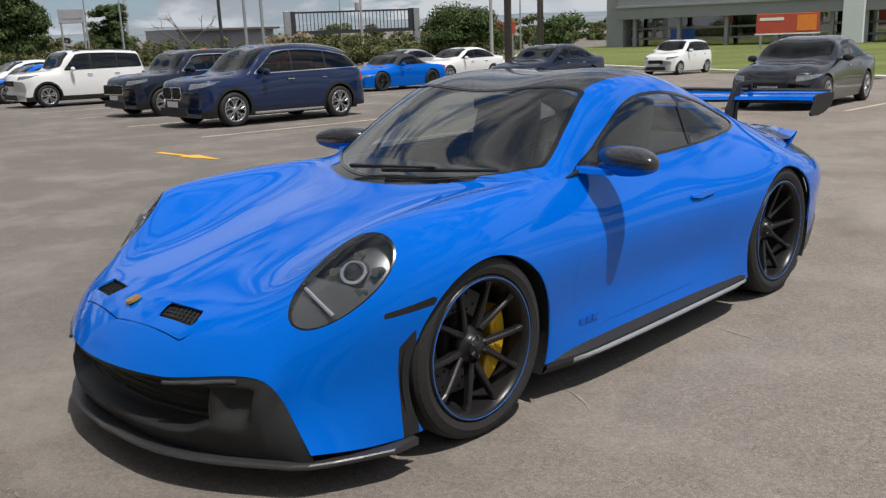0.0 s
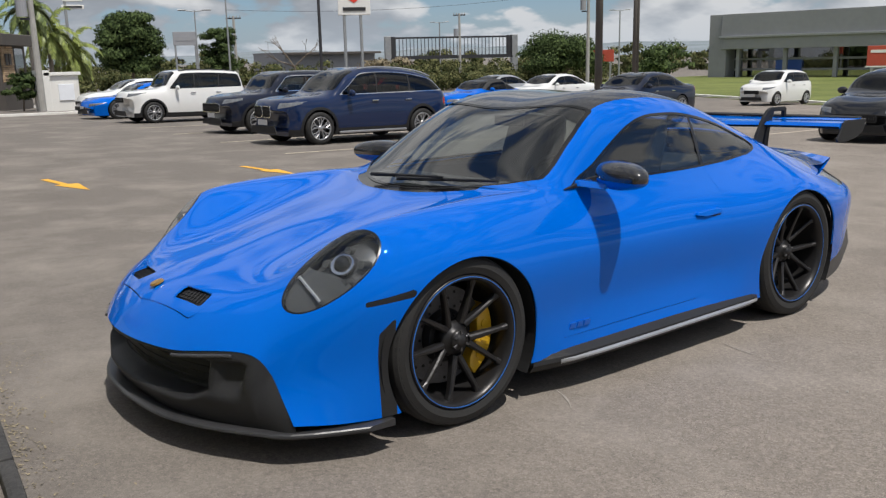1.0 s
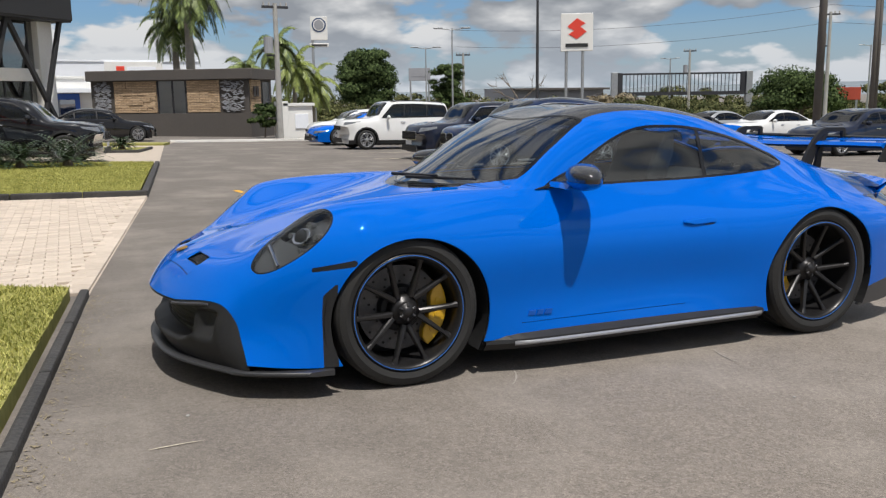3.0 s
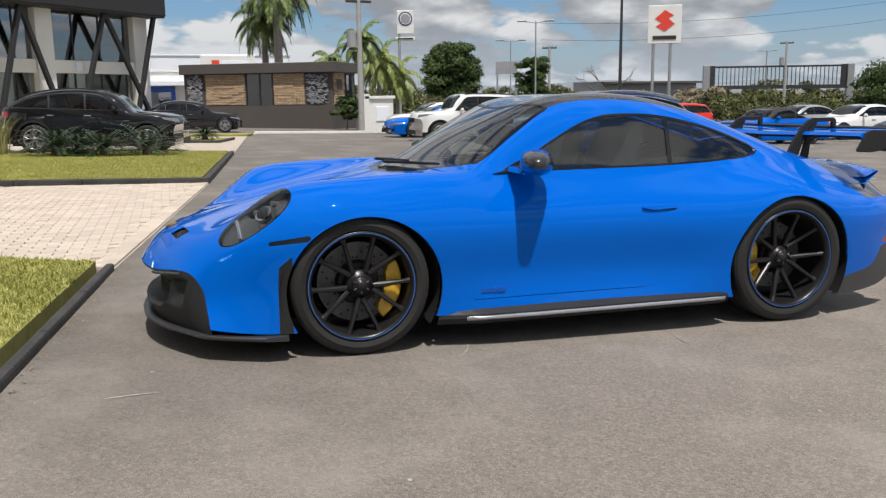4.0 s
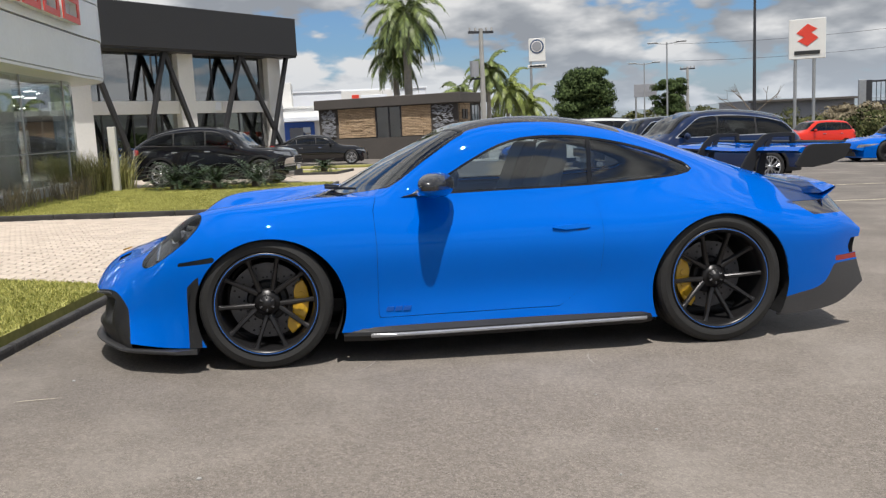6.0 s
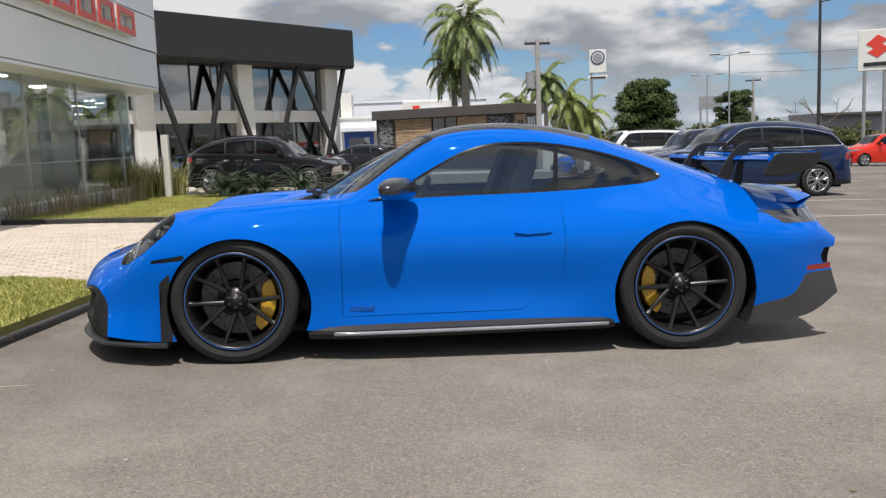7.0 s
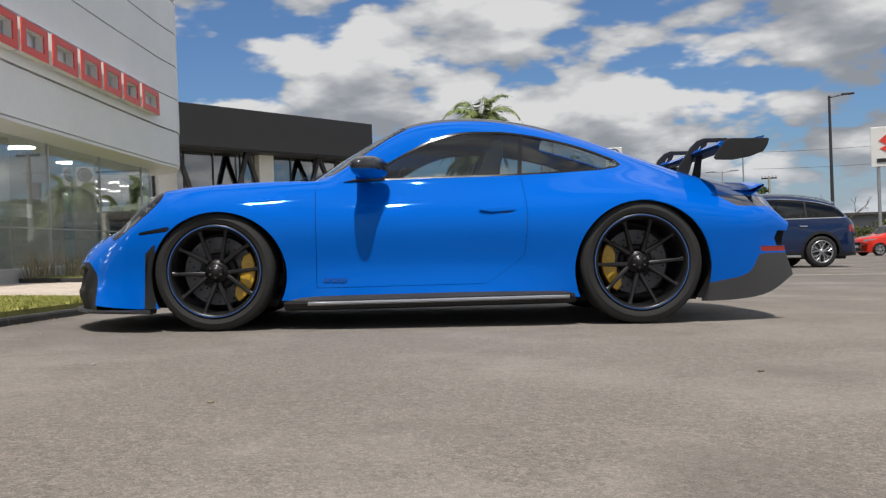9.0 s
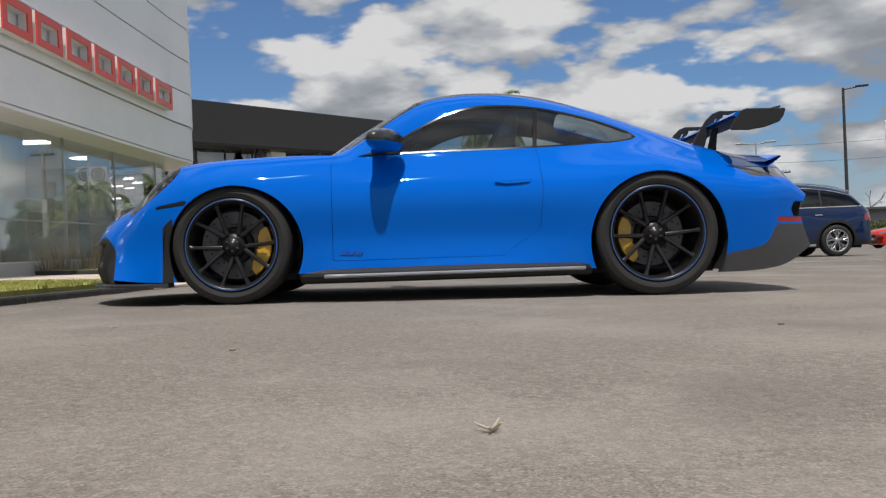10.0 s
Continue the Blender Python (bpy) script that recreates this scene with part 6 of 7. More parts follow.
def showroom_plan(off):
    """The curved front in plan, set back by off."""
    p = [(-8.75 - off, -14.0), (-8.62 - off, -6.0), (-8.5 - off, 2.0), (-8.38 - off, 10.0), (-8.22 - off, 16.0), (-8.08 - off, 20.0)]
    c, r = Vector((-10.93, 21.4)), 2.98 - off
    for k in range(0, 13):
        a = radians(2 + k * 10.5)
        p.append((c.x + r * math.cos(a), c.y + r * math.sin(a)))
    return p


def wall_run(plan, z0, z1, thick, name, material, parent=None, label=""):
    b = bmesh.new()
    rows = []
    n = len(plan)
    for i, (x, y) in enumerate(plan):
        q0, q1 = Vector(plan[max(i - 1, 0)]), Vector(plan[min(i + 1, n - 1)])
        t = (q1 - q0).normalized()
        nx, ny = -t.y, t.x
        rows.append([b.verts.new(v) for v in ((x, y, z0), (x, y, z1), (x + nx * thick, y + ny * thick, z1), (x + nx * thick, y + ny * thick, z0))])
    for i in range(n - 1):
        for j in range(4):
            b.faces.new((rows[i][j], rows[i + 1][j], rows[i + 1][(j + 1) % 4], rows[i][(j + 1) % 4]))
    b.faces.new(rows[0]), b.faces.new(rows[-1])
    bmesh.ops.recalc_face_normals(b, faces=b.faces[:])
    return part(name, b, material, parent, label)


def showroom():
    h = holder("showroom", Matrix.Translation((0.52, -1.03, 0.21)) @ Matrix.Scale(0.82, 4), "car showroom with a curved pale metal front over a glass wall", "building")
    zs = [3.10, 4.15, 5.18, 6.21, 7.24, 8.27, 9.3]
    for k in range(6):
        wall_run(showroom_plan(0.0 if k else 0.03), zs[k] + 0.02, zs[k + 1] - 0.02, 0.3, "fascia_band", FASCIA, h)
    wall_run(showroom_plan(0.10), 3.08, 9.3, 0.25, "fascia_core", BLACKCLAD, h)
    wall_run(showroom_plan(0.05), 3.03, 3.10, 1.2, "soffit", FASCIA, h)
    g = showroom_plan(0.95)
    gl = wall_run(g, 0.15, 3.05, 0.02, "glass_wall", SHOPGLASS, h, "tall glass wall of the showroom")
    gl.visible_shadow = False
    wall_run(showroom_plan(0.90), -0.3, 0.15, 0.25, "plinth", RENDERWALL, h)
    wall_run(showroom_plan(0.93), 1.02, 1.045, 0.03, "transom", STEELPOLE, h)
    # mullions along the glass
    cum, last = 0.0, Vector(g[0])
    nxt = 0.8
    for p in g[1:]:
        p = Vector(p)
        seg = (p - last).length
        while cum + seg >= nxt:
            q = last + (p - last) * ((nxt - cum) / seg)
            part("mullion", box_bm(q.x - 0.012, q.y - 0.012, 0.15, q.x + 0.03, q.y + 0.012, 3.05), STEELPOLE, h)
            nxt += 3.1
        cum += seg
        last = p
    # interior
    part("floor_slab", prism_bm([(-8.9, -14), (-9.0, 20), (-10.0, 23.2), (-22, 23.2), (-22, -14)], -0.25, 0.12, axis="z"), DARKFLOOR, h)
    part("ceiling_slab", prism_bm([(-8.9, -14), (-8.8, 20), (-9.6, 23.0), (-22, 23.0), (-22, -14)], 3.16, 3.3, axis="z"), WALLWHITE, h)
    part("back_wall", box_bm(-22.2, -14, 0, -22, 23.2, 9.5), RENDERWALL, h)
    part("end_wall", box_bm(-22, 23.2, 0, -11.2, 23.45, 9.5), RENDERWALL, h)
    part("roof_slab", prism_bm([(-8.9, -14), (-8.6, 20), (-9.6, 22.8), (-22, 22.8), (-22, -14)], 9.3, 9.45, axis="z"), RENDERWALL, h)
    for y in (-6, 1.5, 9.0, 14.2, 19.6):
        part("column", cyl_bm(0.30, 0.30, 3.06, 24, Matrix.Translation((-10.2, y, 0.1))), WALLWHITE, h, smooth=True)
    for y0 in (10.2, 15.6):
        part("display_panel", box_bm(-12.0, y0, 1.55, -11.9, y0 + 4.4, 1.95), WALLWHITE, h)
    part("counter", box_bm(-14.2, 12.5, 0.12, -13.4, 17.0, 1.15, 0.03), CABIN, h)
    glow = mat("lit_diffuser", (0.9, 0.9, 0.88), 0.5, var=0.0)
    glow.node_tree.nodes["Principled BSDF"].inputs["Emission Color"].default_value = (1.0, 0.97, 0.92, 1)
    glow.node_tree.nodes["Principled BSDF"].inputs["Emission Strength"].default_value = 14.0
    for k in range(18):
        part("ceiling_light", box_bm(-0.45, -0.22, 0.0, 0.45, 0.22, 0.03, 0.01), glow, h).matrix_local = Matrix.Translation((-10.6 - 2.6 * (k % 3), 0.5 + 3.9 * (k // 3), 3.125))
    # lettering as seven plain red slabs on the band
    for y0, y1_ in ((9.75, 10.95), (11.05, 12.25), (12.40, 13.72), (13.85, 15.08), (15.20, 16.40), (16.52, 17.75), (17.90, 19.40)):
        x = -8.38 + ((y0 + y1_) / 2 - 10) * 0.030 + 0.05
        t, r0 = 0.15, 0.10
        lt = new("sign_letter")
        lt.parent = h
        tagged(lt, "red block letter shape with a pale edge")
        for nm, xa, xb, mt in (("letter_return", x, x + 0.16, SIGNSIDE), ("letter_face", x + 0.16, x + 0.19, REDLETTER)):
            b = bmesh.new()
            for (ya, za, yb, zb) in ((y0, 4.36, y1_, 4.36 + t), (y0, 5.02 - t, y1_, 5.02), (y0, 4.36 + t, y0 + t * 1.3, 5.02 - t), (y1_ - t * 1.3, 4.36 + t, y1_, 5.02 - t)):
                box_bm(xa, ya, za, xb, yb, zb, 0.0, b)
            part(nm, b, mt, lt)
    return h


showroom()
# a dark red car on show behind the glass
vehicle(name="coupe", label="dark red sports coupe on show behind the showroom glass", m=pose(-9.6, 10.2, 0.31, 0, 0, 96), paint=mat("dark_red_paint", (0.20, 0.01, 0.012), 0.3, var=0.05, coat=1.0), wb=2.457, fo=1.0, ro=1.05, W=1.85, H=1.28, r=0.34, clear=0.14, nose=0.60, cowl=0.86,
        belt=0.86, tail=0.90, ws0=-0.75, roof0=-0.10, roof1=0.62, rear0=1.75, boxy=0.1, pillars=(0.55, 5.0), group="parked sports cars", rim=RIM)


def strut_building():
    """Two-storey glazed shop under a black box, with slanting black struts across its front."""
    yaw = math.degrees(math.atan2(8.5, 7.7))
    h = holder("shop_building", pose(-10.1, 30.0, -0.15, 0, 0, yaw), "glazed shop under a charcoal box with slanting struts", "building")
    L = 11.35
    part("black_box", box_bm(-1.2, -0.9, 5.05, L, 9, 6.82, 0.03), BLACKCLAD, h)
    part("box_soffit", box_bm(-1.2, -0.85, 4.98, L - 0.05, 9, 5.05), BLACKCLAD, h)
    for u in (0.1, 5.2, 10.5):
        part("pillar", box_bm(u - 0.42, -0.1, -0.6, u + 0.42, 0.5, 5.0, 0.02), WALLWHITE, h)
    part("end_wall", box_bm(L - 0.75, 0.3, -0.6, L - 0.35, 9, 5.0), WALLWHITE, h)
    part("floor_beam", box_bm(-1.0, 0.02, 2.45, L - 0.6, 0.45, 2.98, 0.01), WALLWHITE, h)
    part("upper_glass", box_bm(-1.0, 0.22, 2.98, L - 0.7, 0.24, 5.0), DARKGLASS, h)
    part("lower_glass", box_bm(-1.0, 0.22, -0.3, L - 0.7, 0.24, 2.45), DARKGLASS, h)
    part("inner_floor", box_bm(-1.0, 0.5, 2.5, L - 0.8, 8.8, 2.75), RENDERWALL, h)
    part("ground_floor", box_bm(-1.0, 0.3, -0.5, L - 0.8, 8.8, -0.25), DARKFLOOR, h)
    part("back_wall", box_bm(-1.0, 8.7, -0.6, L - 0.8, 9.0, 5.0), BROWNWALL, h)
    for k in range(8):
        u = -0.4 + 1.45 * k
        part("mullion", box_bm(u - 0.025, 0.18, -0.3, u + 0.025, 0.22, 5.0), DARKSTEEL, h)
    zig = [(0.2, 5.0, 2.1, -0.4), (3.75, 5.0, 2.15, -0.4), (3.75, 5.0, 5.75, -0.4), (7.95, 5.0, 6.0, -0.4), (7.95, 5.0, 10.9, -0.4), (10.9, 5.0, 9.2, -0.4)]
    for a, za, c, zb in zig:
        b = bmesh.new()
        d = Vector((c - a, 0, zb - za))
        m = Matrix.Translation((a, -0.55, za)) @ d.to_track_quat("Z", "Y").to_matrix().to_4x4()
        q = box_bm(-0.09, -0.09, 0, 0.09, 0.09, d.length, 0.01)
        q.transform(m)
        join(b, q)
        part("strut", b, BLACKCLAD, h)
    for k in range(3):
        part("wall_sign", prism_bm([(6.75 + 0.42 * k, 2.55), (7.08 + 0.42 * k, 2.55), (7.08 + 0.42 * k, 2.92), (6.75 + 0.42 * k, 2.92)], -0.03, 0.018, 0.005), SIGNSIDE if k else FASCIA, h)
    return h


strut_building()


def stone_building():
    d = Vector((9.6, -6.2))
    h = holder("low_building", pose(-2.1, 48.4, -0.62, 0, 0, math.degrees(math.atan2(d.y, d.x))), "low dark building with tan stone panels", "building")
    u0, L = 1.3, 10.45
    part("wall", box_bm(u0, 0.0, -0.2, L, 3.4, 3.3), BROWNWALL, h)
    part("parapet", box_bm(u0 - 0.1, -0.35, 3.12, L + 0.35, 3.7, 3.68, 0.03), BROWNWALL, h)
    part("plinth", box_bm(u0, -0.12, -0.2, L + 0.12, 0.0, 1.35), BROWNWALL, h)
    part("end_plinth", box_bm(L, 0.0, -0.2, L + 0.12, 3.4, 1.35), BROWNWALL, h)
    random.seed(5)

    def stone_courses(a, c, z0, z1, place):
        """A panel of split stones, each course with its own joints and depth."""
        pn = new("stone_panel")
        pn.parent = h
        part("panel_bed", place(a, z0, c, z1, 0.05), LEDGE, pn)
        z = z0
        while z < z1 - 0.03:
            hh = min(0.10 + 0.06 * random.random(), z1 - z)
            u = a
            while u < c - 0.05:
                w = min(0.35 + 0.45 * random.random(), c - u)
                part("stone", place(u + 0.008, z + 0.006, u + w - 0.008, z + hh - 0.006, 0.075 + 0.04 * random.random()), LEDGE, pn)
                u += w
            z += hh

    front = lambda a, za, c, zb, t: box_bm(a, -t, za, c, 0.0, zb)
    side = lambda a, za, c, zb, t: box_bm(L, a, za, L + t, c, zb)
    stone_courses(2.70, 5.20, 1.40, 3.10, front)
    stone_courses(6.95, 8.80, 1.40, 3.10, front)
    stone_courses(0.15, 1.55, 1.40, 3.10, side)
    part("doorway", box_bm(5.30, -0.03, 0.3, 6.85, 0.02, 3.08), DARKGLASS, h)
    for u in (5.22, 6.07, 6.85):
        part("door_frame", box_bm(u, -0.08, 0.3, u + 0.07, 0.02, 3.10), DARKSTEEL, h)
    for ua, ub in ((1.5, 2.6), (8.9, 10.35)):
        b = bmesh.new()
        for k in range(150):
            u, z = ua + 0.12 + random.random() * (ub - ua - 0.24), 1.45 + random.random() * 1.6
            bar_bm((u - 0.09, -0.14, z - 0.08 + 0.16 * random.random()), (u + 0.09, -0.14, z - 0.08 + 0.16 * random.random()), 0.028, 0.02, 5, b)
        tagged(part("branch_screen", b, FARGREY, h), kind="stuff")
    for k in range(2):
        part("wall_sign", box_bm(L + 0.13, 0.35 + 0.42 * k, 2.2, L + 0.17, 0.65 + 0.42 * k, 2.75, 0.01), BROWNWALL, h)
    part("end_opening", box_bm(L, 1.9, 0.2, L + 0.03, 3.0, 3.0), DARKGLASS, h)
    return h


stone_building()


def block_building(name, label, x0, y0, x1, y1, z0, z1, wall, extras=()):
    h = holder(name, pose(x0, y0, z0), label, "building")
    part("wall", box_bm(0, 0, -0.6, x1 - x0, y1 - y0, z1 - z0, 0.02), wall, h)
    part("roof_edge", box_bm(-0.1, -0.1, z1 - z0, x1 - x0 + 0.1, y1 - y0 + 0.1, z1 - z0 + 0.15, 0.01), wall, h)
    for nm, (a, b_, c, d, e, f), mt in extras:
        part(nm, box_bm(a, b_, c, d, e, f, 0.01), mt, h)
    return h


block_building("white_shop", "white rendered shop with a blue portal", -4.6, 60.0, 0.2, 68.0, -0.6, 3.0, WALLWHITE,
               [("portal", (1.0, -0.12, 0, 3.2, 0.0, 2.6), BLUEPORTAL), ("doorway", (1.35, -0.15, 0, 2.9, -0.1, 2.2), DARKGLASS), ("window", (0.0, -0.05, 3.75, 0.85, -0.02, 4.9), DARKGLASS), ("upper_wall", (-3.0, 1.5, 3.4, 1.6, 6.0, 5.6), WALLWHITE),
                ("canopy", (0.8, -1.0, 2.65, 4.6, 0.0, 2.95), FASCIA)])
block_building("dealer_hall", "pale dealer hall with a roof sign", -6.0, 80.0, 9.5, 95.0, -0.9, 5.0, FASCIA,
               [("sign_band", (7.2, -0.25, 4.6, 12.2, 0.0, 5.9), WALLWHITE), ("sign_mark", (8.2, -0.3, 5.0, 8.9, -0.25, 5.5), REDLETTER), ("sign_bar", (9.1, -0.3, 5.05, 11.6, -0.25, 5.45), FASCIA), ("grey_wing", (4.0, -0.1, 0, 15.5, -0.05, 3.0), FARGREY)])
block_building("gate_house", "small white gate wall with a plaque", 7.9, 39.8, 9.35, 40.7, -0.6, 1.05, WALLWHITE, [("plaque", (0.5, -0.05, 0.5, 1.2, 0.0, 1.25), FASCIA), ("wall_pier", (-0.35, -0.1, -0.3, 0.15, 0.9, 1.9), WALLWHITE)])
block_building("low_shed", "far low grey shed with a flat roof", 60.0, 112.0, 76.0, 122.0, -2.0, 2.6, FARGREY, [("shed_roof", (-0.4, -1.2, 4.4, 16.4, 0.0, 4.7), BROWNWALL)])


def long_building():
    """A long grey hall with a deep flat roof over a shaded glazed front."""
    p, q = Vector((HALL[0], HALL[1])), Vector((HALL[2], HALL[3]))
    d = q - p
    h = holder("long_hall", pose(p.x, p.y, -3.2, 0, 0, math.degrees(math.atan2(d.y, d.x))), "long grey hall with a deep roof over a glazed front", "building")
    L = d.length
    part("roof_band", box_bm(0.8, -3.0, 4.9, L, 16, 9.6, 0.05), FARGREY, h)
    part("roof_lip", box_bm(0.6, -3.3, 6.4, L, -3.0, 6.7, 0.02), STEELPOLE, h)
    part("end_pier", box_bm(-1.2, -2.6, 0, 1.4, 14, 9.6, 0.05), FARGREY, h)
    for u in (L * 0.52, L * 0.70):
        part("stair_tower", box_bm(u, -3.6, 0, u + 2.4, -1.0, 9.8, 0.05), FASCIA, h)
    part("glass_front", box_bm(0.8, 0.0, 0, L, 0.1, 4.9), DARKGLASS, h)
    part("back_wall", box_bm(0.8, 7.5, 0, L, 7.8, 4.9), BROWNWALL, h)
    part("ground_slab", box_bm(0.8, -3, -0.4, L, 8, 0.0), FARGREY, h)
    for z in (2.0, 3.4):
        part("front_rail", box_bm(0.8, -0.2, z, L, 0.0, z + 0.28), FARGREY, h)
    for k in range(9):
        part("column", box_bm(2.6 + k * L / 9, -2.0, 0, 3.1 + k * L / 9, -1.5, 4.9), FARGREY, h)
    part("entrance", box_bm(7.5, -0.35, 0.6, 11.0, -0.05, 3.4), BLUEPORTAL, h)
    return h


HALL = (106.0, 68.5, 112.5, 10.0)
long_building()


def hoarding():
    h = holder("billboard", upright(88.5, 36.8, -62), "red advertising hoarding on posts by the field", "billboard")
    part("board", box_bm(-3.1, -0.1, 1.6, 3.1, 0.1, 3.6, 0.03), REDSIGN, h)
    part("picture_patch", box_bm(0.9, -0.13, 1.8, 2.8, -0.1, 3.4), ORANGE, h)
    part("writing_bar", box_bm(-2.8, -0.13, 2.9, -0.4, -0.1, 3.2), WALLWHITE, h)
    part("board_edge", box_bm(-3.2, -0.12, 1.45, 3.2, 0.12, 1.6), WALLWHITE, h)
    for x in (-2.6, 2.6):
        part("post", box_bm(x - 0.12, -0.1, -0.5, x + 0.12, 0.1, 1.45), STEELPOLE, h)
    h = holder("billboard", upright(72.5, 62.0, -48), "small red roadside hoarding", "billboard")
    part("board", box_bm(-1.15, -0.1, 2.5, 1.15, 0.1, 3.8, 0.03), REDSIGN, h)
    for x in (-0.8, 0.8):
        part("post", box_bm(x - 0.1, -0.1, -0.5, x + 0.1, 0.1, 2.5), STEELPOLE, h)


hoarding()


def gantry():
    """An empty billboard frame: two stout legs, top and bottom booms and many thin uprights."""
    p, q = Vector((56.2, 80.5)), Vector((70.0, 73.8))
    d = q - p
    L = d.length
    h = holder("steel_gantry", pose(p.x, p.y, -2.2, 0, 0, math.degrees(math.atan2(d.y, d.x))), "empty steel billboard frame on two grey legs", "billboard")
    for x in (0, L):
        part("leg", box_bm(x - 0.35, -0.4, -0.5, x + 0.35, 0.4, 6.2, 0.03), STEELPOLE, h)
    for z in (3.85, 6.0):
        part("boom", box_bm(0.3, -0.12, z - 0.10, L - 0.3, 0.12, z + 0.10), DARKSTEEL, h)
    part("walkway", box_bm(0.3, -0.5, 3.55, L - 0.3, 0.3, 3.75), DARKSTEEL, h)
    for k in range(34):
        x = 0.5 + (L - 1.0) * k / 33
        part("upright", box_bm(x - 0.035, -0.04, 3.85, x + 0.035, 0.04, 6.0), DARKSTEEL, h)
    for x in (0.55, L - 0.55):
        part("end_panel", box_bm(x - 0.35, -0.15, 3.6, x + 0.35, 0.15, 6.15), DARKSTEEL, h)


gantry()


def sign_tower(name, label, x, y, yaw, w, h_, top, poles, marks, board=WALLWHITE):
    h = holder(name, upright(x, y, yaw), label, "sign")
    zb = top - h_
    part("sign_board", box_bm(-w / 2, -0.14, zb, w / 2, 0.14, top, 0.03), board, h)
    for px in poles:
        part("pole", cyl_bm(0.11, 0.11, zb + 0.6, 12, Matrix.Translation((px, 0, -0.6))), STEELPOLE, h)
    for k, (nm, outline, mt) in enumerate(marks):
        part(nm, prism_bm([(a, zb + c) for a, c in outline], -0.17 - 0.02 * k, -0.13, 0.004), mt, h)
    return h


sign_tower("pylon_sign", "white pylon sign with a red angular mark", 32.55, 51.2, -31, 2.35, 2.70, 8.55, (-0.75, 0.45),
           [("sign_mark", [(-0.7, 1.75), (0.0, 2.35), (0.62, 1.98), (0.25, 1.75), (0.70, 1.38), (0.0, 0.85), (-0.62, 1.22), (-0.2, 1.45)], REDLETTER), ("sign_bar", [(-0.82, 0.30), (0.82, 0.30), (0.82, 0.55), (-0.82, 0.55)], CABIN)])
sign_tower("pylon_sign", "white pylon sign with a round blue badge", 17.5, 67.0, -16, 1.4, 1.9, 9.2, (-0.55,),
           [("sign_mark", [(0.58 * math.cos(a), 1.22 + 0.58 * math.sin(a)) for a in np.linspace(0, 2 * math.pi, 28, endpoint=False)], mat("dark_blue_enamel", (0.03, 0.06, 0.14), 0.3, var=0.1)),
            ("sign_ring", [(0.47 * math.cos(a), 1.22 + 0.47 * math.sin(a)) for a in np.linspace(0, 2 * math.pi, 28, endpoint=False)], SIGNSIDE), ("sign_disc", [(0.39 * math.cos(a), 1.22 + 0.39 * math.sin(a)) for a in np.linspace(0, 2 * math.pi, 28, endpoint=False)], FARGREY)])
sign_tower("pylon_sign", "small white board with a thin dark bar", 17.5, 67.05, -16, 1.6, 0.30, 7.05, (), [("sign_bar", [(-0.65, 0.09), (0.65, 0.09), (0.65, 0.22), (-0.65, 0.22)], CABIN)])
sign_tower("pylon_sign", "grey pylon sign on two legs", 37.0, 93.0, -22, 2.6, 1.5, 6.6, (-1.1, 1.1), [("sign_bar", [(-1.0, 0.5), (1.0, 0.5), (1.0, 1.0), (-1.0, 1.0)], FARGREY)], FARGREY)
sign_tower("road_sign", "round orange sign on a post", 38.5, 69.0, -28, 1.3, 1.3, 2.1, (0.0,), [("sign_disc", [(0.6 * math.cos(a), 0.65 + 0.6 * math.sin(a)) for a in np.linspace(0, 2 * math.pi, 20, endpoint=False)], ORANGE)], DARKSTEEL)
sign_tower("pylon_sign", "low white sign with a round badge", 27.5, 52.0, -32, 1.6, 2.0, 1.6, (0.0,), [("sign_mark", [(0.5 * math.cos(a), 1.1 + 0.5 * math.sin(a)) for a in np.linspace(0, 2 * math.pi, 20, endpoint=False)], FASCIA)])


def lamp_post(x, y, top, yaw, arms=2, r=0.10, mt=None):
    h = holder("street_lamp", upright(x, y, yaw), "tall grey street lamp with a flat head", "street lamp", "street lamps")
    part("pole", cyl_bm(r, r * 0.6, top + 0.5, 12, Matrix.Translation((0, 0, -0.5))), mt or STEELPOLE, h)
    for s in ((-1, 1) if arms == 2 else (1,)):
        part("arm", bar_bm((0, 0, top - 0.1), (s * 0.8, 0, top), 0.035), mt or STEELPOLE, h)
        part("lamp_head", box_bm(min(s * 0.6, s * 1.25), -0.14, top - 0.03, max(s * 0.6, s * 1.25), 0.14, top + 0.07, 0.03), mt or STEELPOLE, h)


lamp_post(23.0, 40.3, 8.7, -25, 1, 0.11, DARKSTEEL)
lamp_post(21.9, 49.9, 6.95, -25, 2, 0.07)
lamp_post(24.9, 61.8, 6.6, -25, 2, 0.07)
lamp_post(70.0, 88.0, 8.0, -40, 2, 0.12)
lamp_post(80.0, 66.0, 8.5, -45, 2, 0.12)


MASTGREY = mat("weathered_mast", (0.115, 0.10, 0.09), 0.7, var=0.25, scale=2.0)


def flood_mast(x, y, top, r, label):
    h = holder("mast", upright(x, y), label, "pole", "masts")
    part("shaft", cyl_bm(r, r * 0.8, top + 0.5, 16, Matrix.Translation((0, 0, -0.5))), MASTGREY, h, smooth=True)
    part("base_collar", cyl_bm(r * 1.35, r * 1.35, 1.2, 16, Matrix.Translation((0, 0, -0.4))), WALLWHITE, h, smooth=True)


flood_mast(22.6, 19.2, 12.0, 0.15, "stout dark mast on a white base collar")
flood_mast(36.4, 28.6, 12.0, 0.12, "slim dark mast standing in the field")
flood_mast(37.4, 29.2, 12.0, 0.10, "slim dark mast standing in the field")


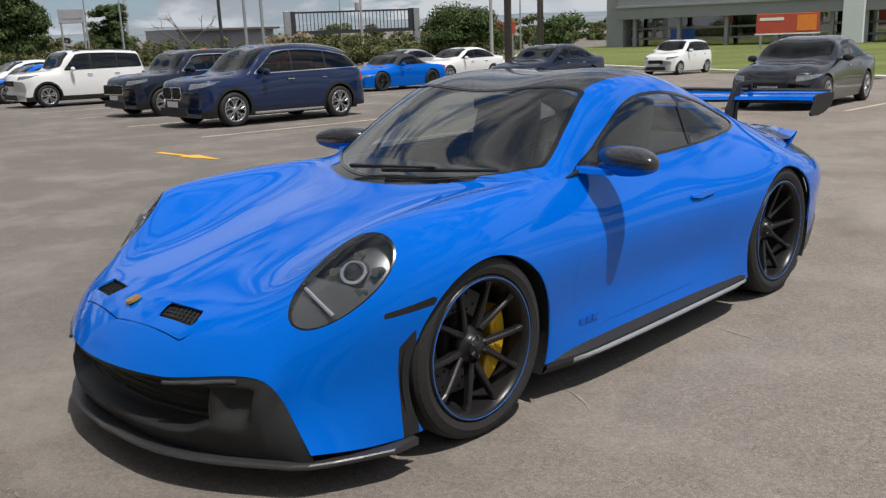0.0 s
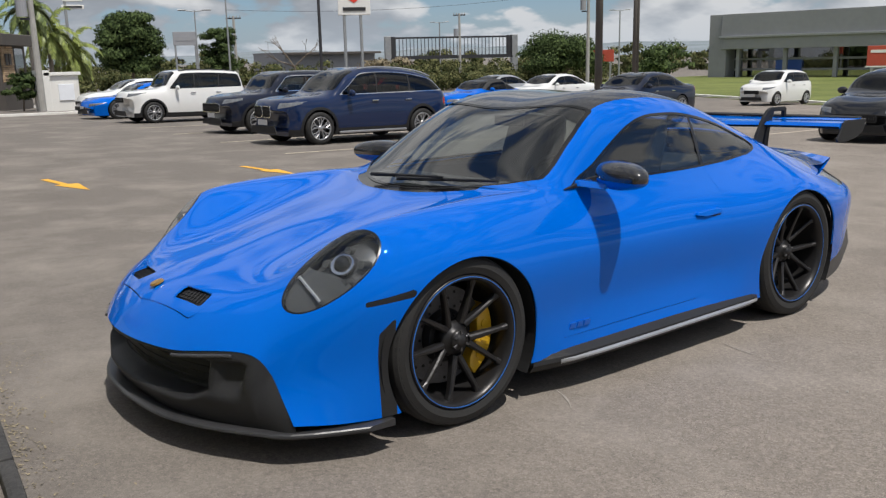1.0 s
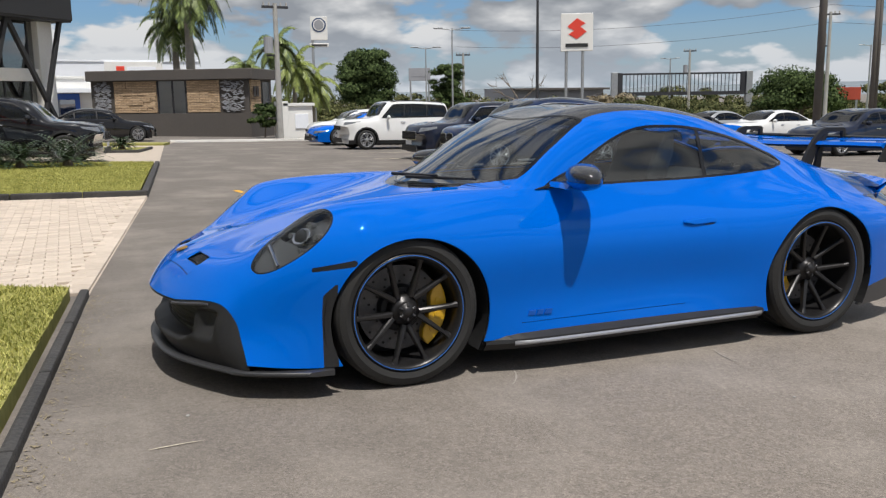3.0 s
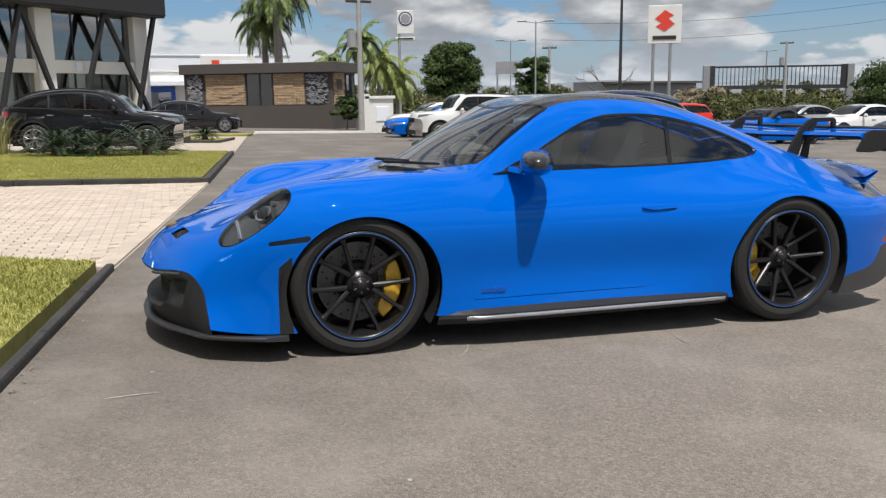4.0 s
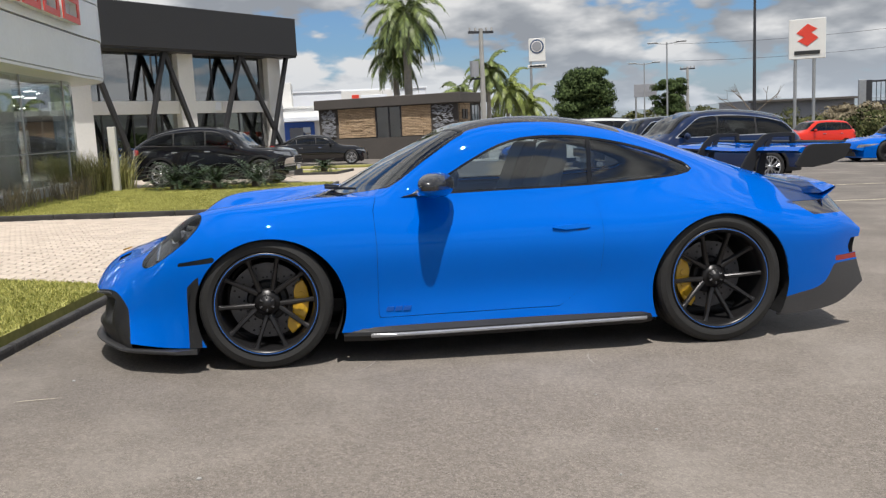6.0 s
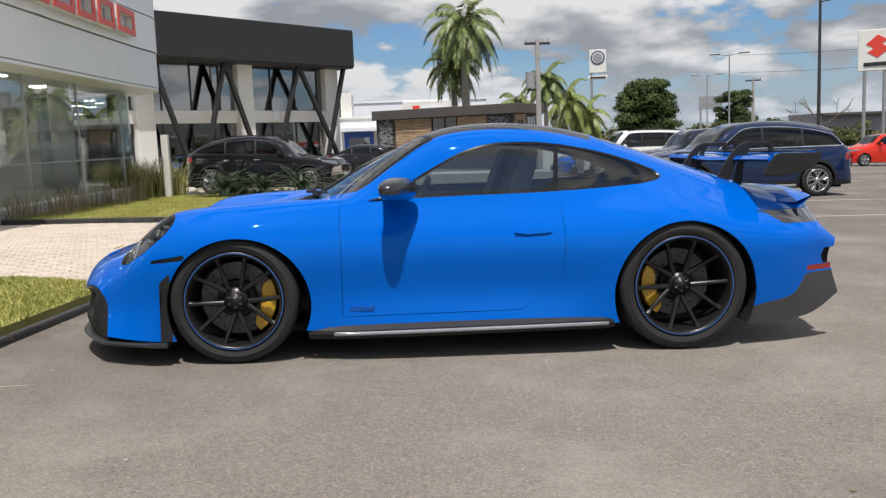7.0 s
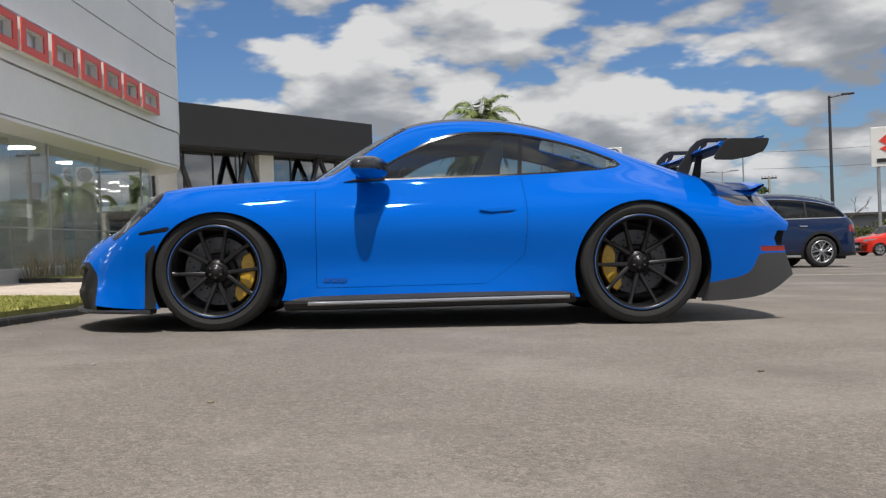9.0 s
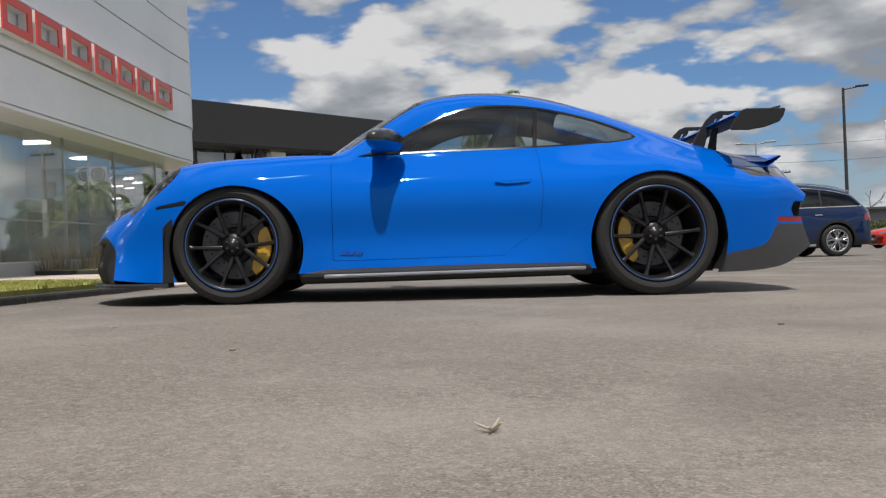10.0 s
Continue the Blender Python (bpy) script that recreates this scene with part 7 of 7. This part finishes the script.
def utility_pole(x, y, top, yaw, lean=0.0):
    h = holder("utility_pole", upright(x, y, yaw) @ Matrix.Rotation(radians(lean), 4, "Y"), "grey concrete utility pole with crossarm", "utility pole", "utility poles")
    part("shaft", cyl_bm(0.17, 0.11, top + 0.6, 12, Matrix.Translation((0, 0, -0.6))), CONCRETE, h)
    part("crossarm", box_bm(-0.68, -0.06, top - 0.25, 0.68, 0.06, top - 0.13), DARKSTEEL, h)
    for k in (-0.6, -0.3, 0.3, 0.6):
        part("insulator", cyl_bm(0.05, 0.04, 0.18, 8, Matrix.Translation((k, 0, top - 0.13))), CONCRETE, h)
    part("bracket", box_bm(-0.55, -0.05, top - 2.6, 0.0, 0.05, top - 2.5), DARKSTEEL, h)
    part("transformer", cyl_bm(0.24, 0.24, 0.8, 14, Matrix.Translation((-0.42, 0, top - 2.45))), FARGREY, h)


utility_pole(7.6, 39.7, 6.7, 8)
utility_pole(52.0, 46.0, 9.0, -40)
utility_pole(60.0, 72.0, 8.0, -40)
utility_pole(33.0, 72.0, 7.0, -30)


def cable(a, c, sag, r, n=14):
    b = bmesh.new()
    side = Vector((c[1] - a[1], a[0] - c[0], 0)).normalized()
    rings = []
    for k in range(n + 1):
        u = k / n
        p = Vector(a).lerp(Vector(c), u) - Vector((0, 0, 4 * sag * u * (1 - u)))
        rings.append([b.verts.new(p + side * (r * math.cos(t)) + Vector((0, 0, r * math.sin(t)))) for t in (0.0, math.pi / 2, math.pi, 1.5 * math.pi)])
    for p, q in zip(rings[:-1], rings[1:]):
        for j in range(4):
            b.faces.new((p[j], q[j], q[(j + 1) % 4], p[(j + 1) % 4]))
    bmesh.ops.recalc_face_normals(b, faces=b.faces[:])
    return tagged(part("power_line", b, DARKSTEEL), "thin black overhead power line", "cable", "overhead power lines")


for dz in (8.9, 7.6):
    cable((52.0, 46.0, dz - 0.9), (26.7, 60.0, dz - 2.2), 0.7, 0.013)
    cable((52.0, 46.0, dz - 0.9), (95.0, 26.0, dz - 0.6), 0.9, 0.013)

# ---- plants ----
BARK = mat("bark", (0.16, 0.13, 0.10), 0.9, var=0.3, scale=6, bump=0.5, bscale=25)
PALMBARK = mat("palm_bark", (0.30, 0.27, 0.23), 0.9, var=0.25, scale=5, bump=0.4, bscale=20)
LEAF = mat("tree_leaf", (0.026, 0.050, 0.012), 0.7, var=0.4, scale=0.8, rand=0.8, tint=(0.062, 0.088, 0.030), spec=0.15)
PALMLEAF = mat("palm_leaf", (0.085, 0.13, 0.03), 0.45, var=0.35, scale=0.8, rand=0.7, tint=(0.17, 0.21, 0.06))
PALMBRIGHT = mat("young_palm_leaf", (0.13, 0.17, 0.03), 0.5, var=0.3, scale=0.8, rand=0.6, tint=(0.22, 0.26, 0.06))
DRYGRASS = mat("reedy_grass", (0.26, 0.25, 0.07), 0.6, var=0.35, scale=2, rand=0.9, tint=(0.36, 0.34, 0.14))
CYCAD = mat("cycad_leaf", (0.024, 0.045, 0.014), 0.4, var=0.35, scale=3, rand=0.6)
SCRUB = mat("scrub_leaf", (0.055, 0.075, 0.028), 0.8, var=0.4, scale=0.10, rand=0.6, tint=(0.105, 0.105, 0.045), spec=0.1)
DRYPALE = mat("bleached_twig", (0.42, 0.36, 0.28), 0.9, var=0.2, scale=30)
DRYTWIG = mat("dry_twig", (0.23, 0.19, 0.12), 0.8, var=0.3, scale=8, rand=0.6)
rng = np.random.default_rng(11)


def quads(centres, ax, ay):
    """Leaf quads: centre, half-length vector and half-width vector each."""
    n = len(centres)
    V = np.empty((n * 4, 3))
    V[0::4], V[1::4], V[2::4], V[3::4] = centres - ax, centres + ay * 1.0 - ax * 0.1, centres + ax, centres - ay - ax * 0.1
    F = np.arange(n * 4).reshape(-1, 4)
    return V, F


def rand_unit(n):
    v = rng.normal(size=(n, 3))
    return v / np.linalg.norm(v, axis=1, keepdims=True)


def leaf_cloud(clumps, per, size):
    """Leaves gathered on the outer shells of clumps (centre, radius)."""
    C, A, B = [], [], []
    for c, r in clumps:
        d = rand_unit(per)
        d[:, 2] = np.abs(d[:, 2]) * 0.9 - 0.25 * (rng.random(per) < 0.35)
        rad = r * (0.35 + 0.75 * rng.random(per) ** 0.6)[:, None]
        C.append(np.array(c) + d * rad * np.array([1, 1, 0.8]))
        t = rand_unit(per)
        t -= d * (t * d).sum(1, keepdims=True) * 0.6
        t /= np.linalg.norm(t, axis=1, keepdims=True)
        s = np.cross(d, t)
        k = (size * (0.6 + 0.8 * rng.random(per)))[:, None]
        A.append(t * k), B.append(s * k * 0.55)
    return quads(np.vstack(C), np.vstack(A), np.vstack(B))


def broadleaf(x, y, height, spread, label, n=40, per=120, size=0.16, name="tree", mt=None):
    h = holder(name, upright(x, y), label, "tree", "trees")
    b = bmesh.new()
    bar_bm((0, 0, -0.4), (0.1, 0, height * 0.42), spread * 0.07, spread * 0.045, 10, b)
    clumps = []
    for k in range(n):
        a = 2 * math.pi * rng.random()
        u = rng.random() ** 0.6
        zc = height * (0.30 + 0.62 * rng.random())
        lim = spread * math.sqrt(max(0.05, 1 - ((zc / height - 0.52) / 0.52) ** 2))
        p = (u * lim * math.cos(a), u * lim * math.sin(a), zc)
        clumps.append((p, spread * (0.26 + 0.22 * rng.random())))
        if k < 9:
            bar_bm((0.05, 0, height * 0.30), (p[0] * 0.8, p[1] * 0.8, p[2] * 0.92), spread * 0.03, spread * 0.01, 6, b)
    part("trunk", b, BARK, h)
    V, F = leaf_cloud(clumps, per, size)
    mesh_part("crown", V, F, mt or LEAF, h)
    return h


def palm(x, y, trunk_h, frond, label, n=26, mt=None, r=0.22, leaf=0.55, lean=0.0):
    h = holder("palm_tree", upright(x, y) @ Matrix.Rotation(radians(lean), 4, "Y"), label, "palm tree", "palm trees")
    b = lathe_bm([(r * 1.25, -0.5), (r * 1.05, 0.4), (r, trunk_h * 0.5), (r * 0.8, trunk_h * 0.9), (r * 0.6, trunk_h + 0.3)], 14)
    b.transform(Matrix.Rotation(math.pi / 2, 4, "X"))
    part("trunk", b, PALMBARK, h, smooth=True)
    C, A, B = [], [], []
    rach = bmesh.new()
    for k in range(n):
        az = 2.399963 * k
        el = radians(82 - 105 * (k / n) ** 0.9)
        ln = frond * (0.85 + 0.25 * rng.random())
        p = Vector((0, 0, trunk_h))
        d = Vector((math.cos(az) * math.cos(el), math.sin(az) * math.cos(el), math.sin(el)))
        side = Vector((-math.sin(az), math.cos(az), 0))
        steps = 16
        for s in range(steps):
            q = p + d * (ln / steps)
            if s % 3 == 0:
                bar_bm(p, q + d * (2 * ln / steps), 0.03 * (1 - s / steps) + 0.008, 0.008, 4, rach)
            u = (s + 0.5) / steps
            if u > 0.12:
                for half in (-1, 1):
                    for j in range(3):
                        o = p + d * (ln / steps) * (j / 3)
                        ll = leaf * (math.sin(min(1, u * 1.15) * math.pi * 0.92) * 0.9 + 0.2)
                        v = (side * half * 0.75 + d * 0.45 + Vector((0, 0, -0.35 - 0.4 * rng.random()))).normalized()
                        C.append(o + v * ll * 0.5), A.append(v * ll * 0.5), B.append(d * 0.05)
            p = q
            d = (d + Vector((0, 0, -0.165 - 0.04 * rng.random()))).normalized()
    part("frond_rib", rach, mt or PALMLEAF, h)
    V, F = quads(np.array(C), np.array(A), np.array(B))
    mesh_part("crown", V, F, mt or PALMLEAF, h)
    return h


palm(4.8, 50.6, 8.8, 3.5, "tall royal palm behind the low building", n=38, r=0.26, leaf=0.75)
palm(4.2, 52.5, 6.6, 2.7, "second royal palm half hidden behind", n=26, r=0.22, leaf=0.7)
palm(9.6, 48.5, 5.2, 1.9, "slender palm beside the utility pole", n=22, r=0.14)
palm(12.0, 54.0, 4.2, 2.4, "young yellow-green palm with arching fronds", n=24, r=0.14, mt=PALMBRIGHT)
palm(13.8, 56.0, 3.2, 2.4, "young yellow-green palm with arching fronds", n=24, r=0.14, mt=PALMBRIGHT)
palm(8.4, 52.0, 3.9, 2.0, "small green palm over the roof line", n=20, r=0.12)

broadleaf(21.7, 67.5, 6.9, 2.25, "dense round dark green tree", n=120, per=420, size=0.12)
broadleaf(30.2, 69.0, 5.9, 1.6, "open green tree with a lean crown", n=60, per=300, size=0.10)
broadleaf(64.0, 60.0, 5.0, 4.2, "broad green tree at the field edge", n=60, per=300, size=0.15)
broadleaf(70.0, 52.0, 4.0, 3.2, "rounded green shrub tree at the field edge", n=30, per=110, size=0.2)
broadleaf(95.0, 22.0, 4.2, 3.6, "bushy green tree in front of the long hall", n=30, per=110, size=0.2)
broadleaf(7.0, 40.8, 1.75, 0.75, "dark clipped bush beside the wall", n=24, per=110, size=0.09, name="bush")
broadleaf(46.0, 66.0, 3.0, 2.6, "rusty brown flowering shrub", n=26, per=90, size=0.16, mt=DRYTWIG)


def bare_tree(x, y, h_):
    h = holder("tree", upright(x, y), "bare dead tree with dark branches", "tree", "trees")
    b = bmesh.new()

    def grow(p, d, ln, r, lev):
        q = p + d * ln
        bar_bm(p, q, r, r * 0.6, 6, b)
        if lev:
            for _ in range(3):
                v = Vector(rng.normal(size=3)) * 0.55
                grow(q, (d + v + Vector((0, 0, 0.25))).normalized(), ln * (0.55 + 0.25 * rng.random()), r * 0.55, lev - 1)

    grow(Vector((0, 0, -0.3)), Vector((-0.25, 0, 1)).normalized(), h_ * 0.42, 0.16, 3)
    part("trunk", b, BARK, h)


bare_tree(46.5, 84.0, 7.0)


def belt(name, label, pts, width, height, n, size, mt):
    """A far belt of scrub and trees: uneven clumps of leaves in one mass."""
    clumps = []
    for k in range(n):
        u = rng.random() * (len(pts) - 1)
        i = int(u)
        p = Vector(pts[i]).lerp(Vector(pts[i + 1]), u - i)
        x, y = p.x + rng.normal() * width, p.y + rng.normal() * width
        hh = height * (0.35 + 0.75 * rng.random() * (0.6 + 0.4 * math.sin(k * 0.7)))
        for z in np.linspace(0.3, hh, 3):
            clumps.append(((x + rng.normal() * 0.5, y + rng.normal() * 0.5, gz(x, y) + z), hh * 0.32 + 0.5))
    V, F = leaf_cloud(clumps, 110, size * 0.6)
    tagged(mesh_part(name, V, F, mt), label, "woods", kind="stuff")


belt("far_scrub", "belt of scrub and low trees beyond the road", [(14, 100), (40, 108), (70, 100), (95, 84)], 5, 2.6, 230, 0.36, SCRUB)
belt("far_woods", "far line of dark trees towards the hills", [(-10, 190), (60, 185), (130, 150), (190, 90), (230, 20)], 12, 4.6, 330, 0.7, SCRUB)
belt("edge_scrub", "dry scrub along the field edge", [(44, 62), (56, 66), (74, 66)], 2.5, 2.2, 70, 0.26, SCRUB)


def cycad(x, y, r, lift=0.085):
    h = holder("cycad", upright(x, y, 0, lift), "dark green cycad with stiff arching leaves", "plant", "cycads")
    C, A, B = [], [], []
    for k in range(34):
        az = 2.399963 * k
        el = radians(60 - 50 * (k / 34))
        p, d = Vector((0, 0, 0.12)), Vector((math.cos(az) * math.cos(el), math.sin(az) * math.cos(el), math.sin(el)))
        side = Vector((-math.sin(az), math.cos(az), 0))
        for s in range(12):
            q = p + d * (r / 12)
            for half in (-1, 1):
                v = (side * half + d * 0.5 + Vector((0, 0, 0.15))).normalized()
                ll = 0.17 * r * math.sin(min(1, (s + 1) / 11) * 2.7) + 0.03
                C.append(p + v * ll * 0.5), A.append(v * ll * 0.5), B.append(d * 0.026)
            p = q
            d = (d + Vector((0, 0, -0.10))).normalized()
    V, F = quads(np.array(C), np.array(A), np.array(B))
    mesh_part("crown", V, F, CYCAD, h)
    part("trunk", cyl_bm(0.13, 0.10, 0.2, 10, Matrix.Translation((0, 0, -0.05))), BARK, h)


for x, y, r in ((-4.45, 16.0, 1.0), (-3.45, 15.8, 0.85), (-2.55, 16.1, 1.05), (-4.0, 16.3, 0.8), (-0.9, 25.4, 0.55)):
    cycad(x, y, r)


def reed_clump(x, y, hgt, rad, n, name="ornamental_grass", label="clump of tall yellow-green ornamental grass", mt=None, lift=0.085):
    h = holder(name, upright(x, y, 0, lift), label, "plant", "ornamental grasses")
    V, F = [], []
    for k in range(n):
        a, rr = 2 * math.pi * rng.random(), rad * rng.random() ** 0.5
        bx_, by_ = rr * math.cos(a), rr * math.sin(a)
        lean = 0.25 + 0.55 * rng.random()
        a2 = a + rng.normal() * 0.5
        hh = hgt * (0.55 + 0.5 * rng.random())
        w = 0.011
        ca, sa = math.cos(a2 + 1.57) * w, math.sin(a2 + 1.57) * w
        base = len(V)
        for u in (0.0, 0.5, 0.85, 1.0):
            o = lean * hh * u * u * 0.8
            px, py, pz = bx_ + math.cos(a2) * o, by_ + math.sin(a2) * o, hh * (u - 0.18 * u * u)
            f = 1 - u * 0.9
            V += [(px - ca * f, py - sa * f, pz), (px + ca * f, py + sa * f, pz)]
        for i in range(3):
            F.append((base + 2 * i, base + 2 * i + 1, base + 2 * i + 3, base + 2 * i + 2))
    mesh_part("tuft", V, F, mt or DRYGRASS, h)


for x, y, hh in ((-6.4, 16.6, 1.25), (-6.0, 17.0, 1.1), (-6.9, 16.9, 1.2), (-6.3, 17.4, 1.05), (-7.2, 17.4, 1.2)):
    reed_clump(x, y, hh, 0.45, 260)
for k in range(13):
    reed_clump(-6.62 + 0.03 * k + rng.normal() * 0.10, 9.3 + 0.55 * k, 0.5 + 0.35 * rng.random(), 0.22, 34, "dry_plant", "sparse dry plant at the foot of the glass", DRYTWIG)

post = holder("bollard", upright(-5.85, 16.3), "plain white square post on the lawn", "post")
part("shaft", box_bm(-0.085, -0.085, -0.2, 0.085, 0.085, 1.62, 0.01), RENDERWALL, post)


def in_poly(px, py, poly):
    c = np.zeros(len(px), bool)
    j = len(poly) - 1
    for i in range(len(poly)):
        xi, yi = poly[i]
        xj, yj = poly[j]
        c ^= ((yi > py) != (yj > py)) & (px < (xj - xi) * (py - yi) / (yj - yi + 1e-12) + xi)
        j = i
    return c


def lawn_blades(name, label, poly, n, hgt, box):
    px, py = box[0] + (box[2] - box[0]) * rng.random(n), box[1] + (box[3] - box[1]) * rng.random(n)
    k = in_poly(px, py, poly)
    px, py = px[k], py[k]
    m = len(px)
    pz = np.array([gz(a, c) for a, c in zip(px, py)]) + 0.082
    a = 2 * np.pi * rng.random(m)
    hh = hgt * (0.5 + 0.9 * rng.random(m))
    lx, ly = rng.normal(size=m) * hh * 0.55, rng.normal(size=m) * hh * 0.55
    w = 0.0035 + 0.0025 * rng.random(m)
    V = np.empty((m * 3, 3))
    V[0::3] = np.stack([px - np.cos(a) * w, py - np.sin(a) * w, pz], 1)
    V[1::3] = np.stack([px + np.cos(a) * w, py + np.sin(a) * w, pz], 1)
    V[2::3] = np.stack([px + lx, py + ly, pz + hh], 1)
    tagged(mesh_part(name, V, np.arange(m * 3).reshape(-1, 3), BLADE), label, "grass", kind="stuff")


lawn_blades("grass", "short sunlit lawn grass with dry patches", LAWN1, 330000, 0.024, (-9.5, -4.5, -2.4, 2.6))
lawn_blades("grass", "short sunlit lawn grass with dry patches", LAWN2, 200000, 0.030, (-9.2, 9.0, -0.6, 17.5))


def litter(x, y, kind):
    """A scrap of dry leaf, chip or twig lying on the asphalt."""
    random.seed(int(x * 977 + y * 131))
    b = bmesh.new()
    if kind == "twig":
        for k in range(6):
            a = k * 1.05 + random.random() * 0.5
            ln = 0.016 + 0.016 * random.random()
            bar_bm((0, 0, 0.004), (ln * math.cos(a), ln * math.sin(a), 0.006 + 0.012 * random.random()), 0.0026, 0.0016, 5, b)
        lab, cat, mt = "small dry twig lying on the asphalt", "twig", DRYPALE
    else:
        r = 0.006 + 0.006 * random.random()
        pts = [(r * (0.6 + 0.6 * random.random()) * math.cos(a), r * (0.6 + 0.6 * random.random()) * math.sin(a)) for a in np.linspace(0, 2 * math.pi, 7, endpoint=False)]
        q = prism_bm(pts, 0.001, 0.006, 0.001, axis="z")
        join(b, q)
        lab, cat, mt = ("pale chip of stone on the asphalt", "chip", CONCRETE) if kind == "chip" else ("scrap of dry leaf on the asphalt", "leaf", DRYTWIG)
    ob = part({"twig": "twig", "chip": "stone_chip", "leaf": "dry_leaf"}[kind], b, mt)
    ob.matrix_world = upright(x, y)
    tagged(ob, lab, cat, "ground litter")


for x, y, k in ((-0.035, -4.54, "twig"), (0.26, -1.70, "chip"), (0.35, -2.19, "chip"), (-1.39, -2.34, "chip"), (0.06, -2.60, "chip"), (-2.2, -0.9, "chip"), (1.1, -2.9, "leaf"), (-0.7, -3.3, "leaf")):
    litter(x, y, k)


def kerb_dirt(n):
    """Bits of dry grass, soil and grit gathered on the asphalt along the near kerb."""
    u = rng.random(n)
    off = 0.01 + rng.exponential(0.06, n)
    px, py = -3.66 + 1.16 * u + off, -9.0 + 10.78 * u
    pz = np.array([gz(a, c) for a, c in zip(px, py)]) + 0.005
    a = 2 * np.pi * rng.random(n)
    ln, wd = 0.004 + 0.011 * rng.random(n) ** 2, 0.002 + 0.003 * rng.random(n)
    tilt = rng.normal(size=n) * 0.25
    ax = np.stack([np.cos(a) * ln, np.sin(a) * ln, tilt * ln], 1)
    ay = np.stack([-np.sin(a) * wd, np.cos(a) * wd, 0 * wd], 1)
    V, F = quads(np.stack([px, py, pz], 1), ax, ay)
    tagged(mesh_part("kerb_dirt", V, F, DRYTWIG), "bits of dry grass and grit along the kerb", "litter", kind="stuff")


kerb_dirt(2400)

# ---- driveway pavers ----


def pavers():
    """Rectangular blocks in staggered courses: those nearest the car park are parts, the rest one mass."""
    bed = bpy.data.objects["paver_bed"]
    d = Vector((1.0, 7.2))
    for k in range(24):
        a, c = Vector((-2.515, 1.80)) + d * (k / 24), Vector((-2.515, 1.80)) + d * ((k + 1) / 24)
        e = box_bm(0.003, 0.0, -0.02, (c - a).length - 0.003, 0.17, 0.0255, 0.004)
        e.transform(Matrix.Translation((a.x, a.y, gz(a.x, a.y))) @ Matrix.Rotation(math.atan2(d.y, d.x), 4, "Z") @ Matrix.Rotation(-math.atan2(gz(c.x, c.y) - gz(a.x, a.y), (c - a).length), 4, "Y"))
        part("edge_block", e, PAVER, bed)
    L, W_, H_ = 0.20, 0.10, 0.012
    b = box_bm(-L / 2 + 0.003, -W_ / 2 + 0.003, -0.02, L / 2 - 0.003, W_ / 2 - 0.003, H_, 0.004)
    me = bpy.data.meshes.new("paver")
    b.to_mesh(me)
    b.free()
    me.materials.append(PAVER)
    cells = []
    poly = [(-2.66, 1.86), (-1.66, 8.94), (-16, 9.2), (-16, 2.75), (-3.55, 2.36)]
    j = 0
    y = 1.9
    while y < 9.2:
        x = -15.9 + (L / 2 if j % 2 else 0)
        while x < -1.4:
            cells.append((x, y))
            x += L
        y += W_
        j += 1
    C = np.array(cells)
    keep = in_poly(C[:, 0], C[:, 1], poly)
    C = C[keep]
    d = (C[:, 0] + 2.4) ** 2 + (C[:, 1] - 3.0) ** 2 * 0.6
    C = C[np.argsort(d)]
    lift = 0.012
    for x, y in C[:290]:
        o = new("paver", me)
        o.parent = bed
        o.matrix_local = Matrix.Translation((x, y, gz(x, y) + lift + rng.normal() * 0.0012)) @ Matrix.Rotation(rng.normal() * 0.01, 4, "Z")
    rest = C[290:]
    bv = np.array([v.co[:] for v in me.vertices])
    bf = [tuple(p.vertices) for p in me.polygons]
    n = len(bv)
    V = np.concatenate([bv + np.array([x, y, gz(x, y) + lift + e * 0.0012]) for (x, y), e in zip(rest, rng.normal(size=len(rest)))])
    F = [tuple(i + k * n for i in f) for k in range(len(rest)) for f in bf]
    o = mesh_part("paver_field", V, F, PAVER, bed)
    tagged(o, kind="stuff")


pavers()
